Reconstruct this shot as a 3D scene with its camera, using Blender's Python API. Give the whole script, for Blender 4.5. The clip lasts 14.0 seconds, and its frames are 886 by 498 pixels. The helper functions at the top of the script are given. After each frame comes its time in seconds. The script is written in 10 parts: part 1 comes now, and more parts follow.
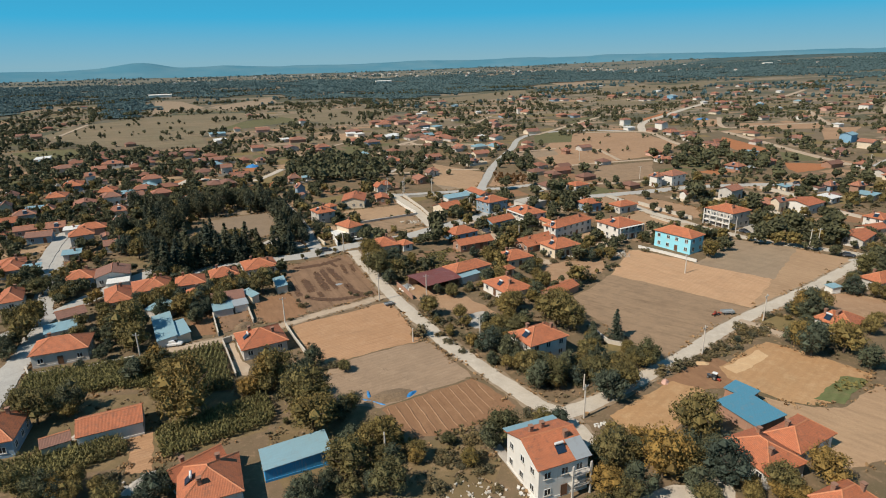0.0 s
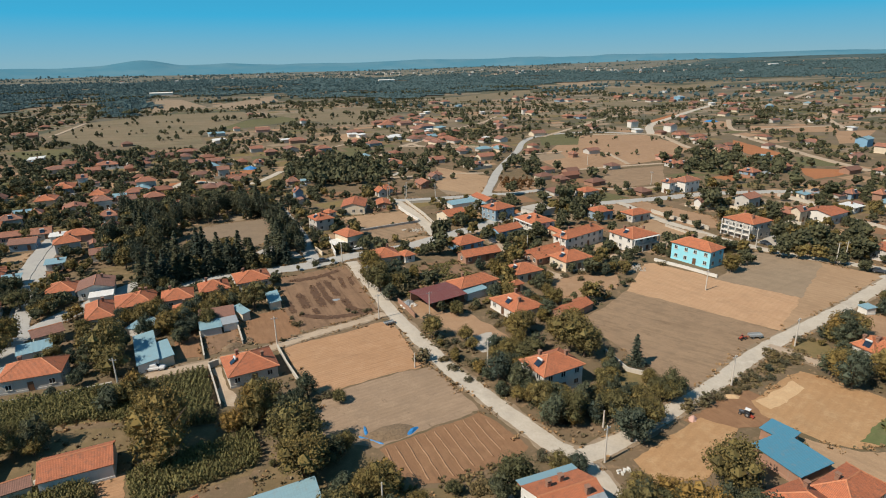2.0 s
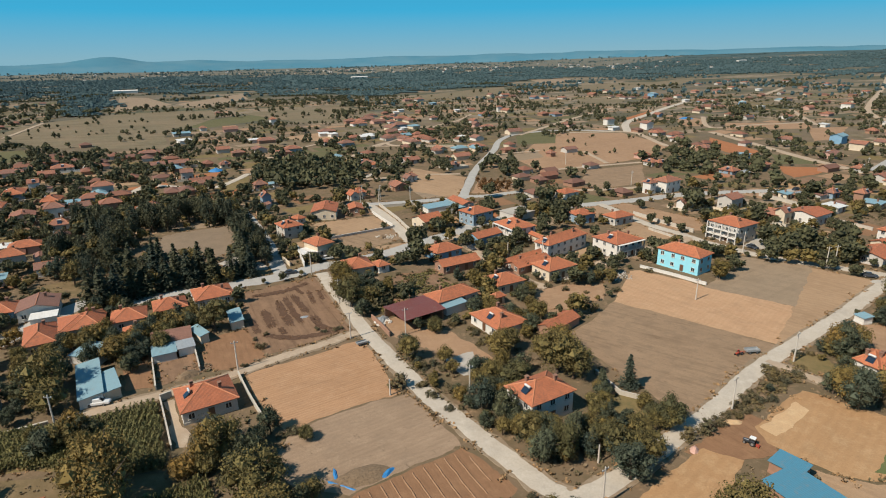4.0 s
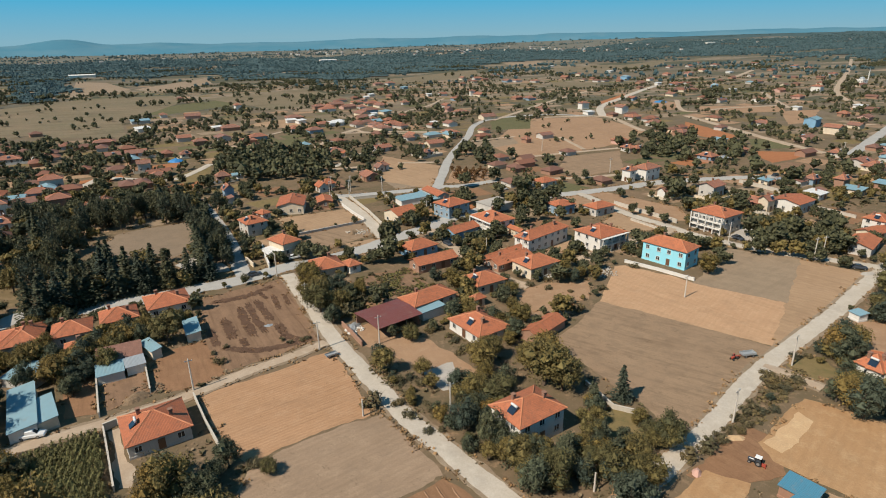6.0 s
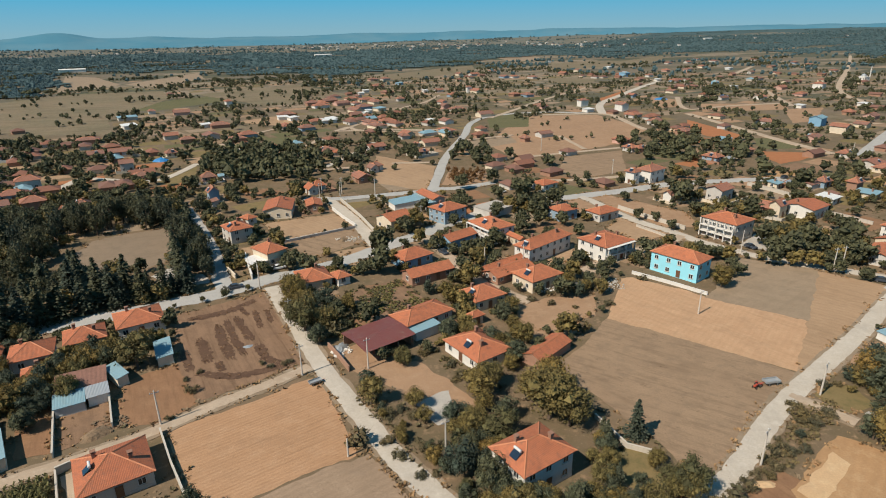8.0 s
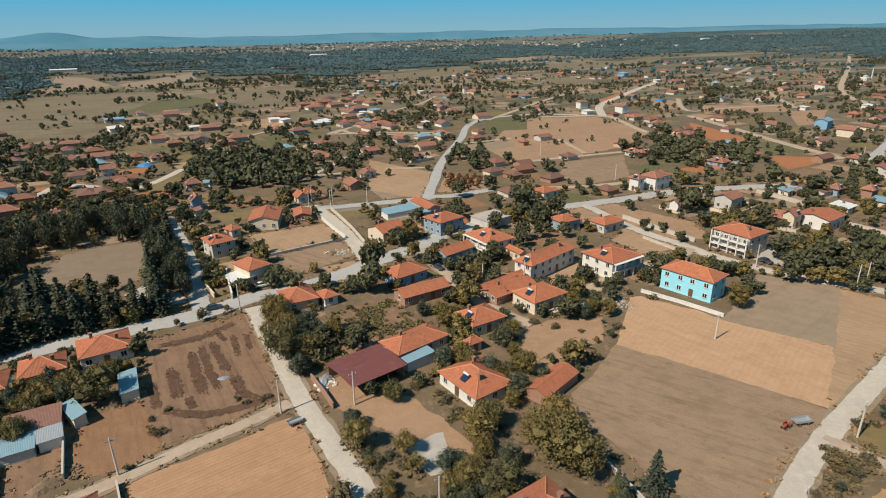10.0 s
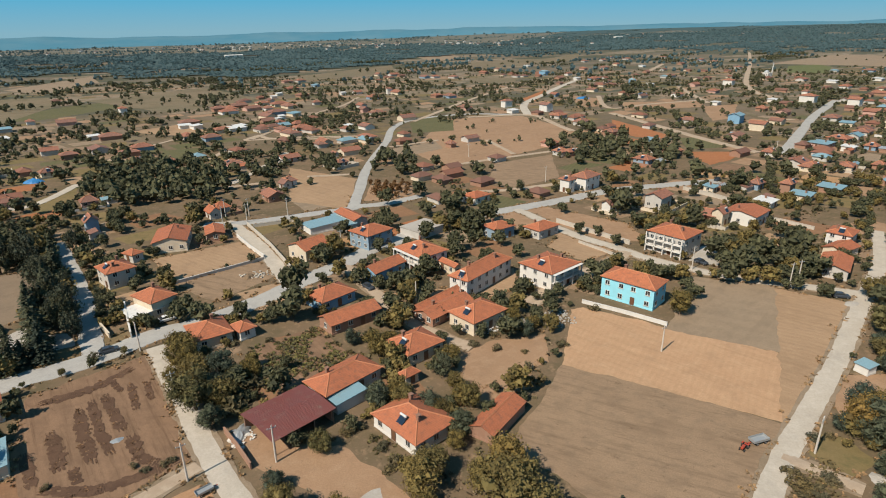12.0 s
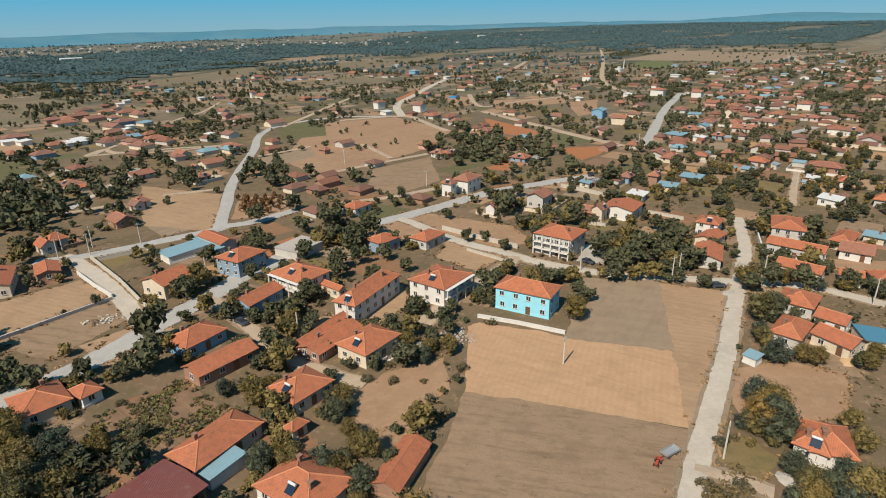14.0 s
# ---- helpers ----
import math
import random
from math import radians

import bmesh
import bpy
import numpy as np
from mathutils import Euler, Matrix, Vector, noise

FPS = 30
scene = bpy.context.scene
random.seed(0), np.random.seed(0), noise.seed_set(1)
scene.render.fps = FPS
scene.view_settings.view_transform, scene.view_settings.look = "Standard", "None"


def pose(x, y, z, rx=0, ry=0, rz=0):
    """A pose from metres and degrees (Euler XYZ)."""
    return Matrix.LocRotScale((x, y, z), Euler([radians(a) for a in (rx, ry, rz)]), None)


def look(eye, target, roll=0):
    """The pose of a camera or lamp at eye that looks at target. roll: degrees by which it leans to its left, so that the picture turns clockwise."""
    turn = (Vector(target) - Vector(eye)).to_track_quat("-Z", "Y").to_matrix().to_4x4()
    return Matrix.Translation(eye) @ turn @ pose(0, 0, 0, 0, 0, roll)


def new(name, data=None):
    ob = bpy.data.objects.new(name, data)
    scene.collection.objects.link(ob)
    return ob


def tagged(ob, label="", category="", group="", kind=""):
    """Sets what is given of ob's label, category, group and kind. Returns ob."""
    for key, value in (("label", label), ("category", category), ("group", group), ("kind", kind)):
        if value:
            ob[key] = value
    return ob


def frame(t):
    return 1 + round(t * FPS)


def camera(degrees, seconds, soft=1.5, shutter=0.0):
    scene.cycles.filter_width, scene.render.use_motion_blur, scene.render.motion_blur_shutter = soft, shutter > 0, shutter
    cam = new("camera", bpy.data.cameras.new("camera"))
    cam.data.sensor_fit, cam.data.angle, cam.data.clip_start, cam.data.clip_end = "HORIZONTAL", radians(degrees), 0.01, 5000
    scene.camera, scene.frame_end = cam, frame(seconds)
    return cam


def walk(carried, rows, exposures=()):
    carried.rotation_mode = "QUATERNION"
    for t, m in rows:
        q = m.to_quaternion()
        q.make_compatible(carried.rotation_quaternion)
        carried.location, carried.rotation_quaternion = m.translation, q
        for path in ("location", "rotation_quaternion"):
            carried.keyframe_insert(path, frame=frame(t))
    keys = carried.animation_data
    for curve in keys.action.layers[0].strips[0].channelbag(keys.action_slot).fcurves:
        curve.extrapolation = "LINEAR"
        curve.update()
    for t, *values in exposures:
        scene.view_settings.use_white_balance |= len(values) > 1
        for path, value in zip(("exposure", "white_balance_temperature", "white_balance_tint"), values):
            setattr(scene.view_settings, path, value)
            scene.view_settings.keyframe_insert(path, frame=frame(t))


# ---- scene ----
cam = camera(74.5, 14.0, soft=1.05)
PATH = [
    (0, (6.759, 6.632, 67.339), (6.577, 8.524, 66.716), -1.3),
    (0.5, (6.218, 9.768, 67.473), (6.034, 11.66, 66.85), -1.2),
    (1, (5.762, 12.827, 67.621), (5.576, 14.718, 66.996), -1.2),
    (1.5, (5.362, 15.929, 67.765), (5.175, 17.819, 67.141), -1.1),
    (2, (4.965, 18.992, 67.866), (4.776, 20.882, 67.24), -1.0),
    (2.5, (4.637, 22.074, 67.947), (4.448, 23.964, 67.32), -1.0),
    (3, (4.377, 25.1, 67.982), (4.206, 26.991, 67.354), -1.0),
    (5.5, (2.981, 40.252, 68.109), (2.955, 42.136, 67.436), -1.0),
    (6, (2.858, 43.338, 68.151), (2.841, 45.215, 67.461), -1.0),
    (6.5, (2.89, 46.552, 68.18), (2.876, 48.425, 67.477), -0.9),
    (7, (2.937, 49.657, 68.181), (2.925, 51.529, 67.477), -0.9),
    (7.5, (2.998, 52.723, 68.178), (2.992, 54.595, 67.474), -0.9),
    (8, (3.079, 55.951, 68.201), (3.075, 57.823, 67.496), -0.8),
    (10.5, (3.881, 72.257, 68.263), (3.897, 74.129, 67.557), -0.7),
    (11, (4.129, 75.649, 68.239), (4.203, 77.518, 67.532), -0.8),
    (11.5, (4.34, 78.882, 68.193), (4.5, 80.745, 67.484), -0.8),
    (12, (4.636, 82.139, 68.221), (4.877, 83.992, 67.51), -0.9),
    (12.5, (4.953, 85.306, 68.261), (5.273, 87.148, 67.548), -0.9),
    (13, (5.531, 88.607, 68.314), (5.945, 90.429, 67.6), -1.0),
    (13.5, (6.197, 91.789, 68.319), (6.707, 93.585, 67.603), -1.0),
    (14, (6.941, 95.055, 68.366), (7.569, 96.812, 67.647), -1.0),
]
walk(cam, [(t, look(eye, target, roll)) for t, eye, target, roll in PATH])

# ---- sky and sun ----
SUN_TO = Vector((-0.54, -0.42, 0.73)).normalized()
world = bpy.data.worlds.new("world")
scene.world = world
world.use_nodes = True
wn = world.node_tree
sky = wn.nodes.new("ShaderNodeTexSky")
sky.sky_type = "NISHITA"
sky.sun_disc = False
sky.sun_elevation = math.asin(SUN_TO.z)
sky.sun_rotation = math.atan2(SUN_TO.x, SUN_TO.y)
sky.altitude = 1000
sky.air_density, sky.dust_density, sky.ozone_density = 1.0, 0.0, 6.0
wn.nodes["Background"].inputs["Strength"].default_value = 0.048
# haze at the horizon, clear cyan above it, deeper blue overhead
tone = wn.nodes.new("ShaderNodeMix")
tone.data_type, tone.blend_type = "RGBA", "MIX"
tone.inputs["Factor"].default_value = 0.93
spot = wn.nodes.new("ShaderNodeTexCoord")
axes = wn.nodes.new("ShaderNodeSeparateXYZ")
high_ = wn.nodes.new("ShaderNodeValToRGB")
for at_, col in zip((0.0, 0.065, 0.22, 0.6), ((4.2, 8.3, 10.4, 1), (0.75, 7.8, 12.9, 1), (0.9, 4.6, 8.2, 1), (1.0, 3.3, 6.0, 1))):
    stop = high_.color_ramp.elements[0] if at_ == 0 else high_.color_ramp.elements[-1] if at_ == 0.6 else high_.color_ramp.elements.new(at_)
    stop.position, stop.color = at_, col
wn.links.new(spot.outputs["Generated"], axes.inputs["Vector"])
wn.links.new(axes.outputs["Z"], high_.inputs["Fac"])
wn.links.new(high_.outputs["Color"], tone.inputs["B"])
wn.links.new(sky.outputs["Color"], tone.inputs["A"])
wn.links.new(tone.outputs["Result"], wn.nodes["Background"].inputs["Color"])
sun_data = bpy.data.lights.new("sun", "SUN")
sun_data.energy, sun_data.angle, sun_data.color = 5.0, radians(0.5), (1.0, 0.9, 0.76)
sun_ob = new("sun", sun_data)
sun_ob.matrix_world = look(SUN_TO * 100, (0, 0, 0))
scene.view_settings.exposure = 0.17

# ---- materials ----
def nodes_of(name):
    m = bpy.data.materials.new(name)
    m.use_nodes = True
    t = m.node_tree
    return m, t, t.nodes["Principled BSDF"]


def node(t, kind, **values):
    n = t.nodes.new(kind)
    for key, value in values.items():
        n.inputs[key].default_value = value
    return n


def mix(t, fac, a, b, blend="MIX"):
    n = t.nodes.new("ShaderNodeMix")
    n.data_type, n.blend_type = "RGBA", blend
    for socket, value in ((n.inputs["Factor"], fac), (n.inputs["A"], a), (n.inputs["B"], b)):
        if isinstance(value, bpy.types.NodeSocket):
            t.links.new(value, socket)
        elif isinstance(value, (int, float)):
            socket.default_value = value
        else:
            socket.default_value = (*value, 1)
    return n.outputs["Result"]


def ramp(t, value, lo, hi, a=0.0, b=1.0):
    n = node(t, "ShaderNodeMapRange", **{"From Min": lo, "From Max": hi, "To Min": a, "To Max": b})
    t.links.new(value, n.inputs["Value"])
    return n.outputs["Result"]


def grain(t, scale, detail=4.0, rough=0.6, vec=None):
    n = node(t, "ShaderNodeTexNoise", Scale=scale, Detail=detail, Roughness=rough)
    t.links.new(vec or coords(t), n.inputs["Vector"])
    return n.outputs["Fac"]


def coords(t, kind="Object"):
    found = [n for n in t.nodes if n.bl_idname == "ShaderNodeTexCoord"]
    return (found[0] if found else t.nodes.new("ShaderNodeTexCoord")).outputs[kind]


def bands(t, turn, period, wobble, kind="Object", axis="X"):
    """Rows across the ground, or along a roof, one each period metres."""
    mp = node(t, "ShaderNodeMapping", Rotation=(0, 0, radians(turn)))
    t.links.new(coords(t, kind), mp.inputs["Vector"])
    w = node(t, "ShaderNodeTexWave", Scale=math.pi / 10 / period, Distortion=wobble, Detail=2.0)
    w.inputs["Detail Scale"].default_value = 0.6
    w.bands_direction = axis
    t.links.new(mp.outputs["Vector"], w.inputs["Vector"])
    return w.outputs["Fac"]


def relief(t, bsdf, height, strength, distance):
    b = node(t, "ShaderNodeBump", Strength=strength, Distance=distance)
    t.links.new(height, b.inputs["Height"])
    t.links.new(b.outputs["Normal"], bsdf.inputs["Normal"])


def own(t):
    return t.nodes.new("ShaderNodeObjectInfo").outputs["Random"]


def soil(name, base, other, spots, rows=None, rough=0.95, patch=0.035, lift=0.08, smear=None, speck=0.55):
    """Bare or cropped ground: large patches, clods, rows (turn, period, wobble, depth) and smears (turn, length, width, depth)."""
    m, t, p = nodes_of(name)
    big = ramp(t, grain(t, patch, 5, 0.62), 0.35, 0.65)
    c = mix(t, big, base, other)
    mid_ = ramp(t, grain(t, 0.35, 5, 0.65), 0.48, 0.72)
    c = mix(t, mid_, c, spots)
    if smear:
        turn, long, wide, depth = smear
        mp = node(t, "ShaderNodeMapping", Rotation=(0, 0, radians(turn)), Scale=(long, wide, 1))
        mp.vector_type = "TEXTURE"
        t.links.new(coords(t), mp.inputs["Vector"])
        st = grain(t, 1.0, 6, 0.68, mp.outputs["Vector"])
        c = mix(t, ramp(t, st, 0.5, 0.68, 0.0, depth), c, [v * 0.52 for v in base])
        c = mix(t, ramp(t, st, 0.46, 0.3, 0.0, depth * 0.5), c, [min(1, v * 1.3) for v in base])
    c = mix(t, ramp(t, grain(t, 0.16, 7, 0.72), 0.52, 0.68, 0.0, 0.5), c, [base[0] * 0.66, base[1] * 0.68, base[2] * 0.72])
    c = mix(t, ramp(t, grain(t, 0.11, 6, 0.7), 0.46, 0.3, 0.0, 0.4), c, [min(1, v * 1.16) for v in base])
    fine = grain(t, 3.2, 4, 0.7)
    c = mix(t, ramp(t, fine, 0.3, 0.7, 0.0, 0.5), c, [v * 0.62 for v in base])
    c = mix(t, ramp(t, grain(t, 0.9, 6, 0.8), 0.6, 0.7, 0.0, speck), c, [v * 0.42 for v in base])
    if speck > 0.75:
        clod = node(t, "ShaderNodeMapping", Rotation=(0, 0, radians(-40)), Scale=(2.6, 1.0, 1))
        clod.vector_type = "TEXTURE"
        t.links.new(coords(t), clod.inputs["Vector"])
        c = mix(t, ramp(t, grain(t, 0.55, 8, 0.82, clod.outputs["Vector"]), 0.58, 0.67, 0.0, speck), c, [v * 0.45 for v in base])
        c = mix(t, ramp(t, grain(t, 0.09, 4, 0.6), 0.55, 0.7, 0.0, 0.5), c, [v * 0.7 for v in base])
    height = fine
    if rows:
        turn, period, wobble, depth = rows
        b = bands(t, turn, period, wobble)
        worn = node(t, "ShaderNodeMath")
        worn.operation = "MULTIPLY"
        t.links.new(ramp(t, b, 0.2, 0.8, depth, 0.0), worn.inputs[0])
        t.links.new(ramp(t, grain(t, 0.6, 4, 0.7), 0.35, 0.6, 0.15, 1.3), worn.inputs[1])
        c = mix(t, worn.outputs[0], c, [v * 0.55 for v in other])
        add = node(t, "ShaderNodeMath")
        add.operation = "ADD"
        t.links.new(fine, add.inputs[0])
        t.links.new(ramp(t, b, 0.0, 1.0, 0.0, 0.35), add.inputs[1])
        height = add.outputs[0]
    t.links.new(c, p.inputs["Base Color"])
    p.inputs["Roughness"].default_value = rough
    p.inputs["Specular IOR Level"].default_value = 0.15
    relief(t, p, height, 0.6, lift)
    return m


M_STUBBLE_A = soil("golden_stubble", (0.445, 0.262, 0.148), (0.395, 0.225, 0.122), (0.47, 0.29, 0.17), (55, 0.8, 0.6, 0.2), smear=(36, 14, 0.8, 0.45), speck=0.7)
M_STUBBLE_B = soil("pale_stubble", (0.49, 0.305, 0.178), (0.45, 0.272, 0.157), (0.52, 0.335, 0.2), (40, 1.3, 2.6, 0.1), smear=(-50, 20, 1.4, 0.35))
M_STUBBLE_C = soil("tan_stubble", (0.44, 0.265, 0.135), (0.38, 0.22, 0.11), (0.49, 0.32, 0.175), (40, 1.6, 3.0, 0.12), smear=(40, 18, 3.0, 0.2))
# tan of the far fields, its colour partly muted to stand in for haze
M_DRYTAN = soil("haze_muted_tan_grass", (0.225, 0.17, 0.108), (0.15, 0.135, 0.08), (0.26, 0.2, 0.13), None, patch=0.02, smear=(15, 70, 9.0, 0.75))
M_WASTE = soil("rough_fallow_ground", (0.335, 0.235, 0.158), (0.285, 0.2, 0.133), (0.375, 0.268, 0.18), (55, 1.2, 0.8, 0.12), smear=(36, 9, 1.6, 0.3), speck=0.8)
M_ROUGH = soil("rough_dry_grass", (0.2, 0.142, 0.075), (0.145, 0.112, 0.058), (0.27, 0.185, 0.105), None, speck=0.9)
M_STRAW = soil("straw", (0.58, 0.39, 0.22), (0.52, 0.34, 0.19), (0.62, 0.44, 0.26))
M_FALLOW = soil("fallow_soil", (0.285, 0.193, 0.122), (0.325, 0.222, 0.14), (0.23, 0.162, 0.106), None, patch=0.05, smear=(-32, 10, 1.6, 0.7), speck=0.85)
M_FALLOW_B = soil("dry_field", (0.41, 0.27, 0.163), (0.325, 0.21, 0.125), (0.41, 0.275, 0.165), (-50, 1.8, 4.0, 0.12), smear=(-50, 16, 2.0, 0.35))
M_MOWN = soil("mown_field", (0.29, 0.215, 0.145), (0.33, 0.24, 0.16), (0.265, 0.20, 0.135), (-52, 5.0, 2.5, 0.14), smear=(38, 16, 3.0, 0.3))
M_PITCH = soil("trodden_pitch", (0.235, 0.175, 0.12), (0.26, 0.19, 0.13), (0.21, 0.16, 0.11), None, smear=(20, 14, 3.0, 0.25))
M_VERGE = soil("trodden_verge", (0.30, 0.225, 0.155), (0.225, 0.165, 0.105), (0.36, 0.285, 0.205), speck=0.7)
M_RIDGES = soil("pale_ridge_soil", (0.31, 0.185, 0.11), (0.27, 0.16, 0.095), (0.35, 0.215, 0.135))
M_TILLED = soil("tilled_soil", (0.27, 0.15, 0.083), (0.24, 0.13, 0.072), (0.31, 0.18, 0.1), None, smear=(-60, 7, 0.8, 0.5))
M_PLOUGHED = soil("ploughed_soil", (0.245, 0.15, 0.092), (0.275, 0.17, 0.105), (0.195, 0.122, 0.078), (-30, 4.4, 3.0, 0.3), smear=(-60, 14, 1.0, 0.95), speck=0.8)
M_DARKSOIL = soil("turned_dark_soil", (0.13, 0.075, 0.048), (0.105, 0.062, 0.042), (0.16, 0.095, 0.06))
M_SOIL = soil("bare_soil", (0.36, 0.225, 0.135), (0.30, 0.185, 0.11), (0.40, 0.265, 0.165))
M_REDSOIL = soil("red_soil", (0.38, 0.155, 0.07), (0.33, 0.14, 0.065), (0.41, 0.19, 0.09))
M_GRASS = soil("dry_grass", (0.19, 0.145, 0.065), (0.25, 0.175, 0.085), (0.13, 0.115, 0.05))
M_GREEN = soil("green_crop", (0.125, 0.122, 0.058), (0.15, 0.135, 0.065), (0.17, 0.14, 0.075), (35, 2.0, 1.0, 0.3))
M_VEG = soil("vegetable_rows", (0.13, 0.15, 0.06), (0.16, 0.16, 0.07), (0.2, 0.17, 0.085), (40, 1.8, 0.8, 0.35))
M_GRAVEL = soil("pale_gravel", (0.51, 0.445, 0.365), (0.45, 0.39, 0.318), (0.55, 0.49, 0.41), patch=0.12, lift=0.03, speck=0.15)
M_DIRTROAD = soil("dirt_track", (0.45, 0.345, 0.25), (0.38, 0.285, 0.20), (0.48, 0.385, 0.29), patch=0.12, lift=0.03, speck=0.15)
M_ASPHALT = soil("worn_asphalt", (0.40, 0.38, 0.35), (0.44, 0.42, 0.385), (0.36, 0.342, 0.315), patch=0.1, rough=0.85, lift=0.01, speck=0.15)
M_CONCRETE = soil("concrete", (0.44, 0.40, 0.35), (0.38, 0.345, 0.30), (0.48, 0.44, 0.39), patch=0.2, rough=0.85, lift=0.01, speck=0.15)


def land():
    """The open country: dry grass and soil near the village, a patchwork of fields further out."""
    m, t, p = nodes_of("open_country")
    c = mix(t, ramp(t, grain(t, 0.02, 5, 0.6), 0.38, 0.62), (0.2, 0.136, 0.086), (0.15, 0.112, 0.07))
    c = mix(t, ramp(t, grain(t, 0.11, 5, 0.65), 0.45, 0.61), c, (0.125, 0.098, 0.056))
    c = mix(t, ramp(t, grain(t, 0.5, 4, 0.65), 0.55, 0.72), c, (0.32, 0.21, 0.13))
    mp = node(t, "ShaderNodeMapping", Rotation=(0, 0, radians(24)), Scale=(150, 42, 1))
    mp.vector_type = "TEXTURE"
    t.links.new(coords(t), mp.inputs["Vector"])
    cell = node(t, "ShaderNodeTexVoronoi", Scale=1.0)
    cell.voronoi_dimensions = "2D"
    t.links.new(mp.outputs["Vector"], cell.inputs["Vector"])
    sep = t.nodes.new("ShaderNodeSeparateColor")
    t.links.new(cell.outputs["Color"], sep.inputs["Color"])
    far = mix(t, ramp(t, sep.outputs["Red"], 0.3, 0.9), (0.185, 0.152, 0.117), (0.115, 0.112, 0.09))
    far = mix(t, ramp(t, sep.outputs["Green"], 0.6, 0.62), far, (0.062, 0.08, 0.06))
    far = mix(t, ramp(t, sep.outputs["Blue"], 0.72, 0.74), far, (0.28, 0.225, 0.165))
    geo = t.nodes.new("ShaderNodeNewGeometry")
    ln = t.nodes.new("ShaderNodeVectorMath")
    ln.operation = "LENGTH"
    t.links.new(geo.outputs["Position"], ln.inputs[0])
    # from 1500 m out, grey-blue haze is painted over the field colours
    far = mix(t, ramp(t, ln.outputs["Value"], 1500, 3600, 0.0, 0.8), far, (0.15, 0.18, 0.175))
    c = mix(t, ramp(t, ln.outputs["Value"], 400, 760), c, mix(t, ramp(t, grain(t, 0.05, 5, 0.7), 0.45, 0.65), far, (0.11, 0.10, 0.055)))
    c = mix(t, ramp(t, grain(t, 0.7, 6, 0.8), 0.56, 0.7, 0.0, 0.7), c, (0.115, 0.085, 0.05))
    c = mix(t, ramp(t, grain(t, 1.1, 6, 0.8), 0.42, 0.3, 0.0, 0.6), c, (0.38, 0.28, 0.19))
    fine = grain(t, 2.5, 4, 0.7)
    c = mix(t, ramp(t, fine, 0.3, 0.7, 0.0, 0.5), c, (0.14, 0.1, 0.06))
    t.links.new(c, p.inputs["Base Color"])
    p.inputs["Roughness"].default_value = 0.95
    p.inputs["Specular IOR Level"].default_value = 0.1
    relief(t, p, fine, 0.6, 0.1)
    return m


M_LAND = land()


def tile(name, base, other):
    """Clay roof tiles in courses, by the roof's own coordinates (u along the eaves, v up the slope)."""
    m, t, p = nodes_of(name)
    cols = bands(t, 0, 0.23, 0.0, "UV")
    rows_ = bands(t, 0, 0.38, 0.0, "UV", "Y")
    hue = mix(t, own(t), base, other)
    c = mix(t, ramp(t, grain(t, 0.5, 5, 0.7), 0.4, 0.75, 0.0, 0.7), hue, [v * 0.62 for v in other])
    c = mix(t, ramp(t, grain(t, 4.0, 3, 0.7), 0.4, 0.7, 0.0, 0.5), c, [min(1, v * 1.3) for v in base])
    c = mix(t, ramp(t, cols, 0.0, 0.5, 0.55, 0.0), c, [v * 0.42 for v in base])
    c = mix(t, ramp(t, rows_, 0.0, 0.3, 0.25, 0.0), c, [v * 0.5 for v in base])
    c = mix(t, ramp(t, grain(t, 1.3, 5, 0.75), 0.5, 0.68, 0.0, 0.7), c, (0.15, 0.085, 0.06))
    c = mix(t, ramp(t, grain(t, 7.0, 3, 0.8), 0.55, 0.7, 0.0, 0.5), c, [v * 0.5 for v in other])
    t.links.new(c, p.inputs["Base Color"])
    p.inputs["Roughness"].default_value = 0.75
    p.inputs["Specular IOR Level"].default_value = 0.3
    relief(t, p, cols, 0.7, 0.025)
    return m


M_TILE = tile("clay_tiles", (0.49, 0.168, 0.08), (0.405, 0.132, 0.066))
# these two browns are dulled partly to put distance haze into far roofs
M_TILE_MID = tile("haze_dulled_clay_tiles", (0.37, 0.162, 0.102), (0.29, 0.128, 0.088))
M_TILE_OLD = tile("old_clay_tiles", (0.30, 0.15, 0.107), (0.235, 0.125, 0.095))


def sheet(name, base, rough=0.45, metal=0.0, period=0.25):
    """Profiled sheet metal, streaked along the slope."""
    m, t, p = nodes_of(name)
    cols = bands(t, 0, period, 0.0, "UV")
    mp = node(t, "ShaderNodeMapping", Scale=(2.0, 0.25, 1))
    t.links.new(coords(t, "UV"), mp.inputs["Vector"])
    streak = grain(t, 1.2, 4, 0.6, mp.outputs["Vector"])
    c = mix(t, ramp(t, streak, 0.45, 0.75, 0.0, 0.5), base, [v * 0.6 + 0.05 for v in base])
    c = mix(t, ramp(t, grain(t, 0.8, 4, 0.6), 0.55, 0.75, 0.0, 0.4), c, (0.25, 0.2, 0.15))
    c = mix(t, ramp(t, cols, 0.0, 0.3, 0.25, 0.0), c, [v * 0.5 for v in base])
    t.links.new(c, p.inputs["Base Color"])
    p.inputs["Roughness"].default_value = rough
    p.inputs["Metallic"].default_value = metal
    relief(t, p, cols, 0.6, 0.04)
    return m


M_METAL_CYAN = sheet("pale_blue_sheet", (0.22, 0.35, 0.40))
M_METAL_BLUE = sheet("blue_sheet", (0.075, 0.225, 0.32))
M_METAL_WHITE = sheet("white_sheet", (0.72, 0.70, 0.66))
M_METAL_GREY = sheet("zinc_sheet", (0.42, 0.44, 0.45), metal=0.3)
M_METAL_RED = sheet("dark_red_sheet", (0.185, 0.055, 0.042), period=0.18)


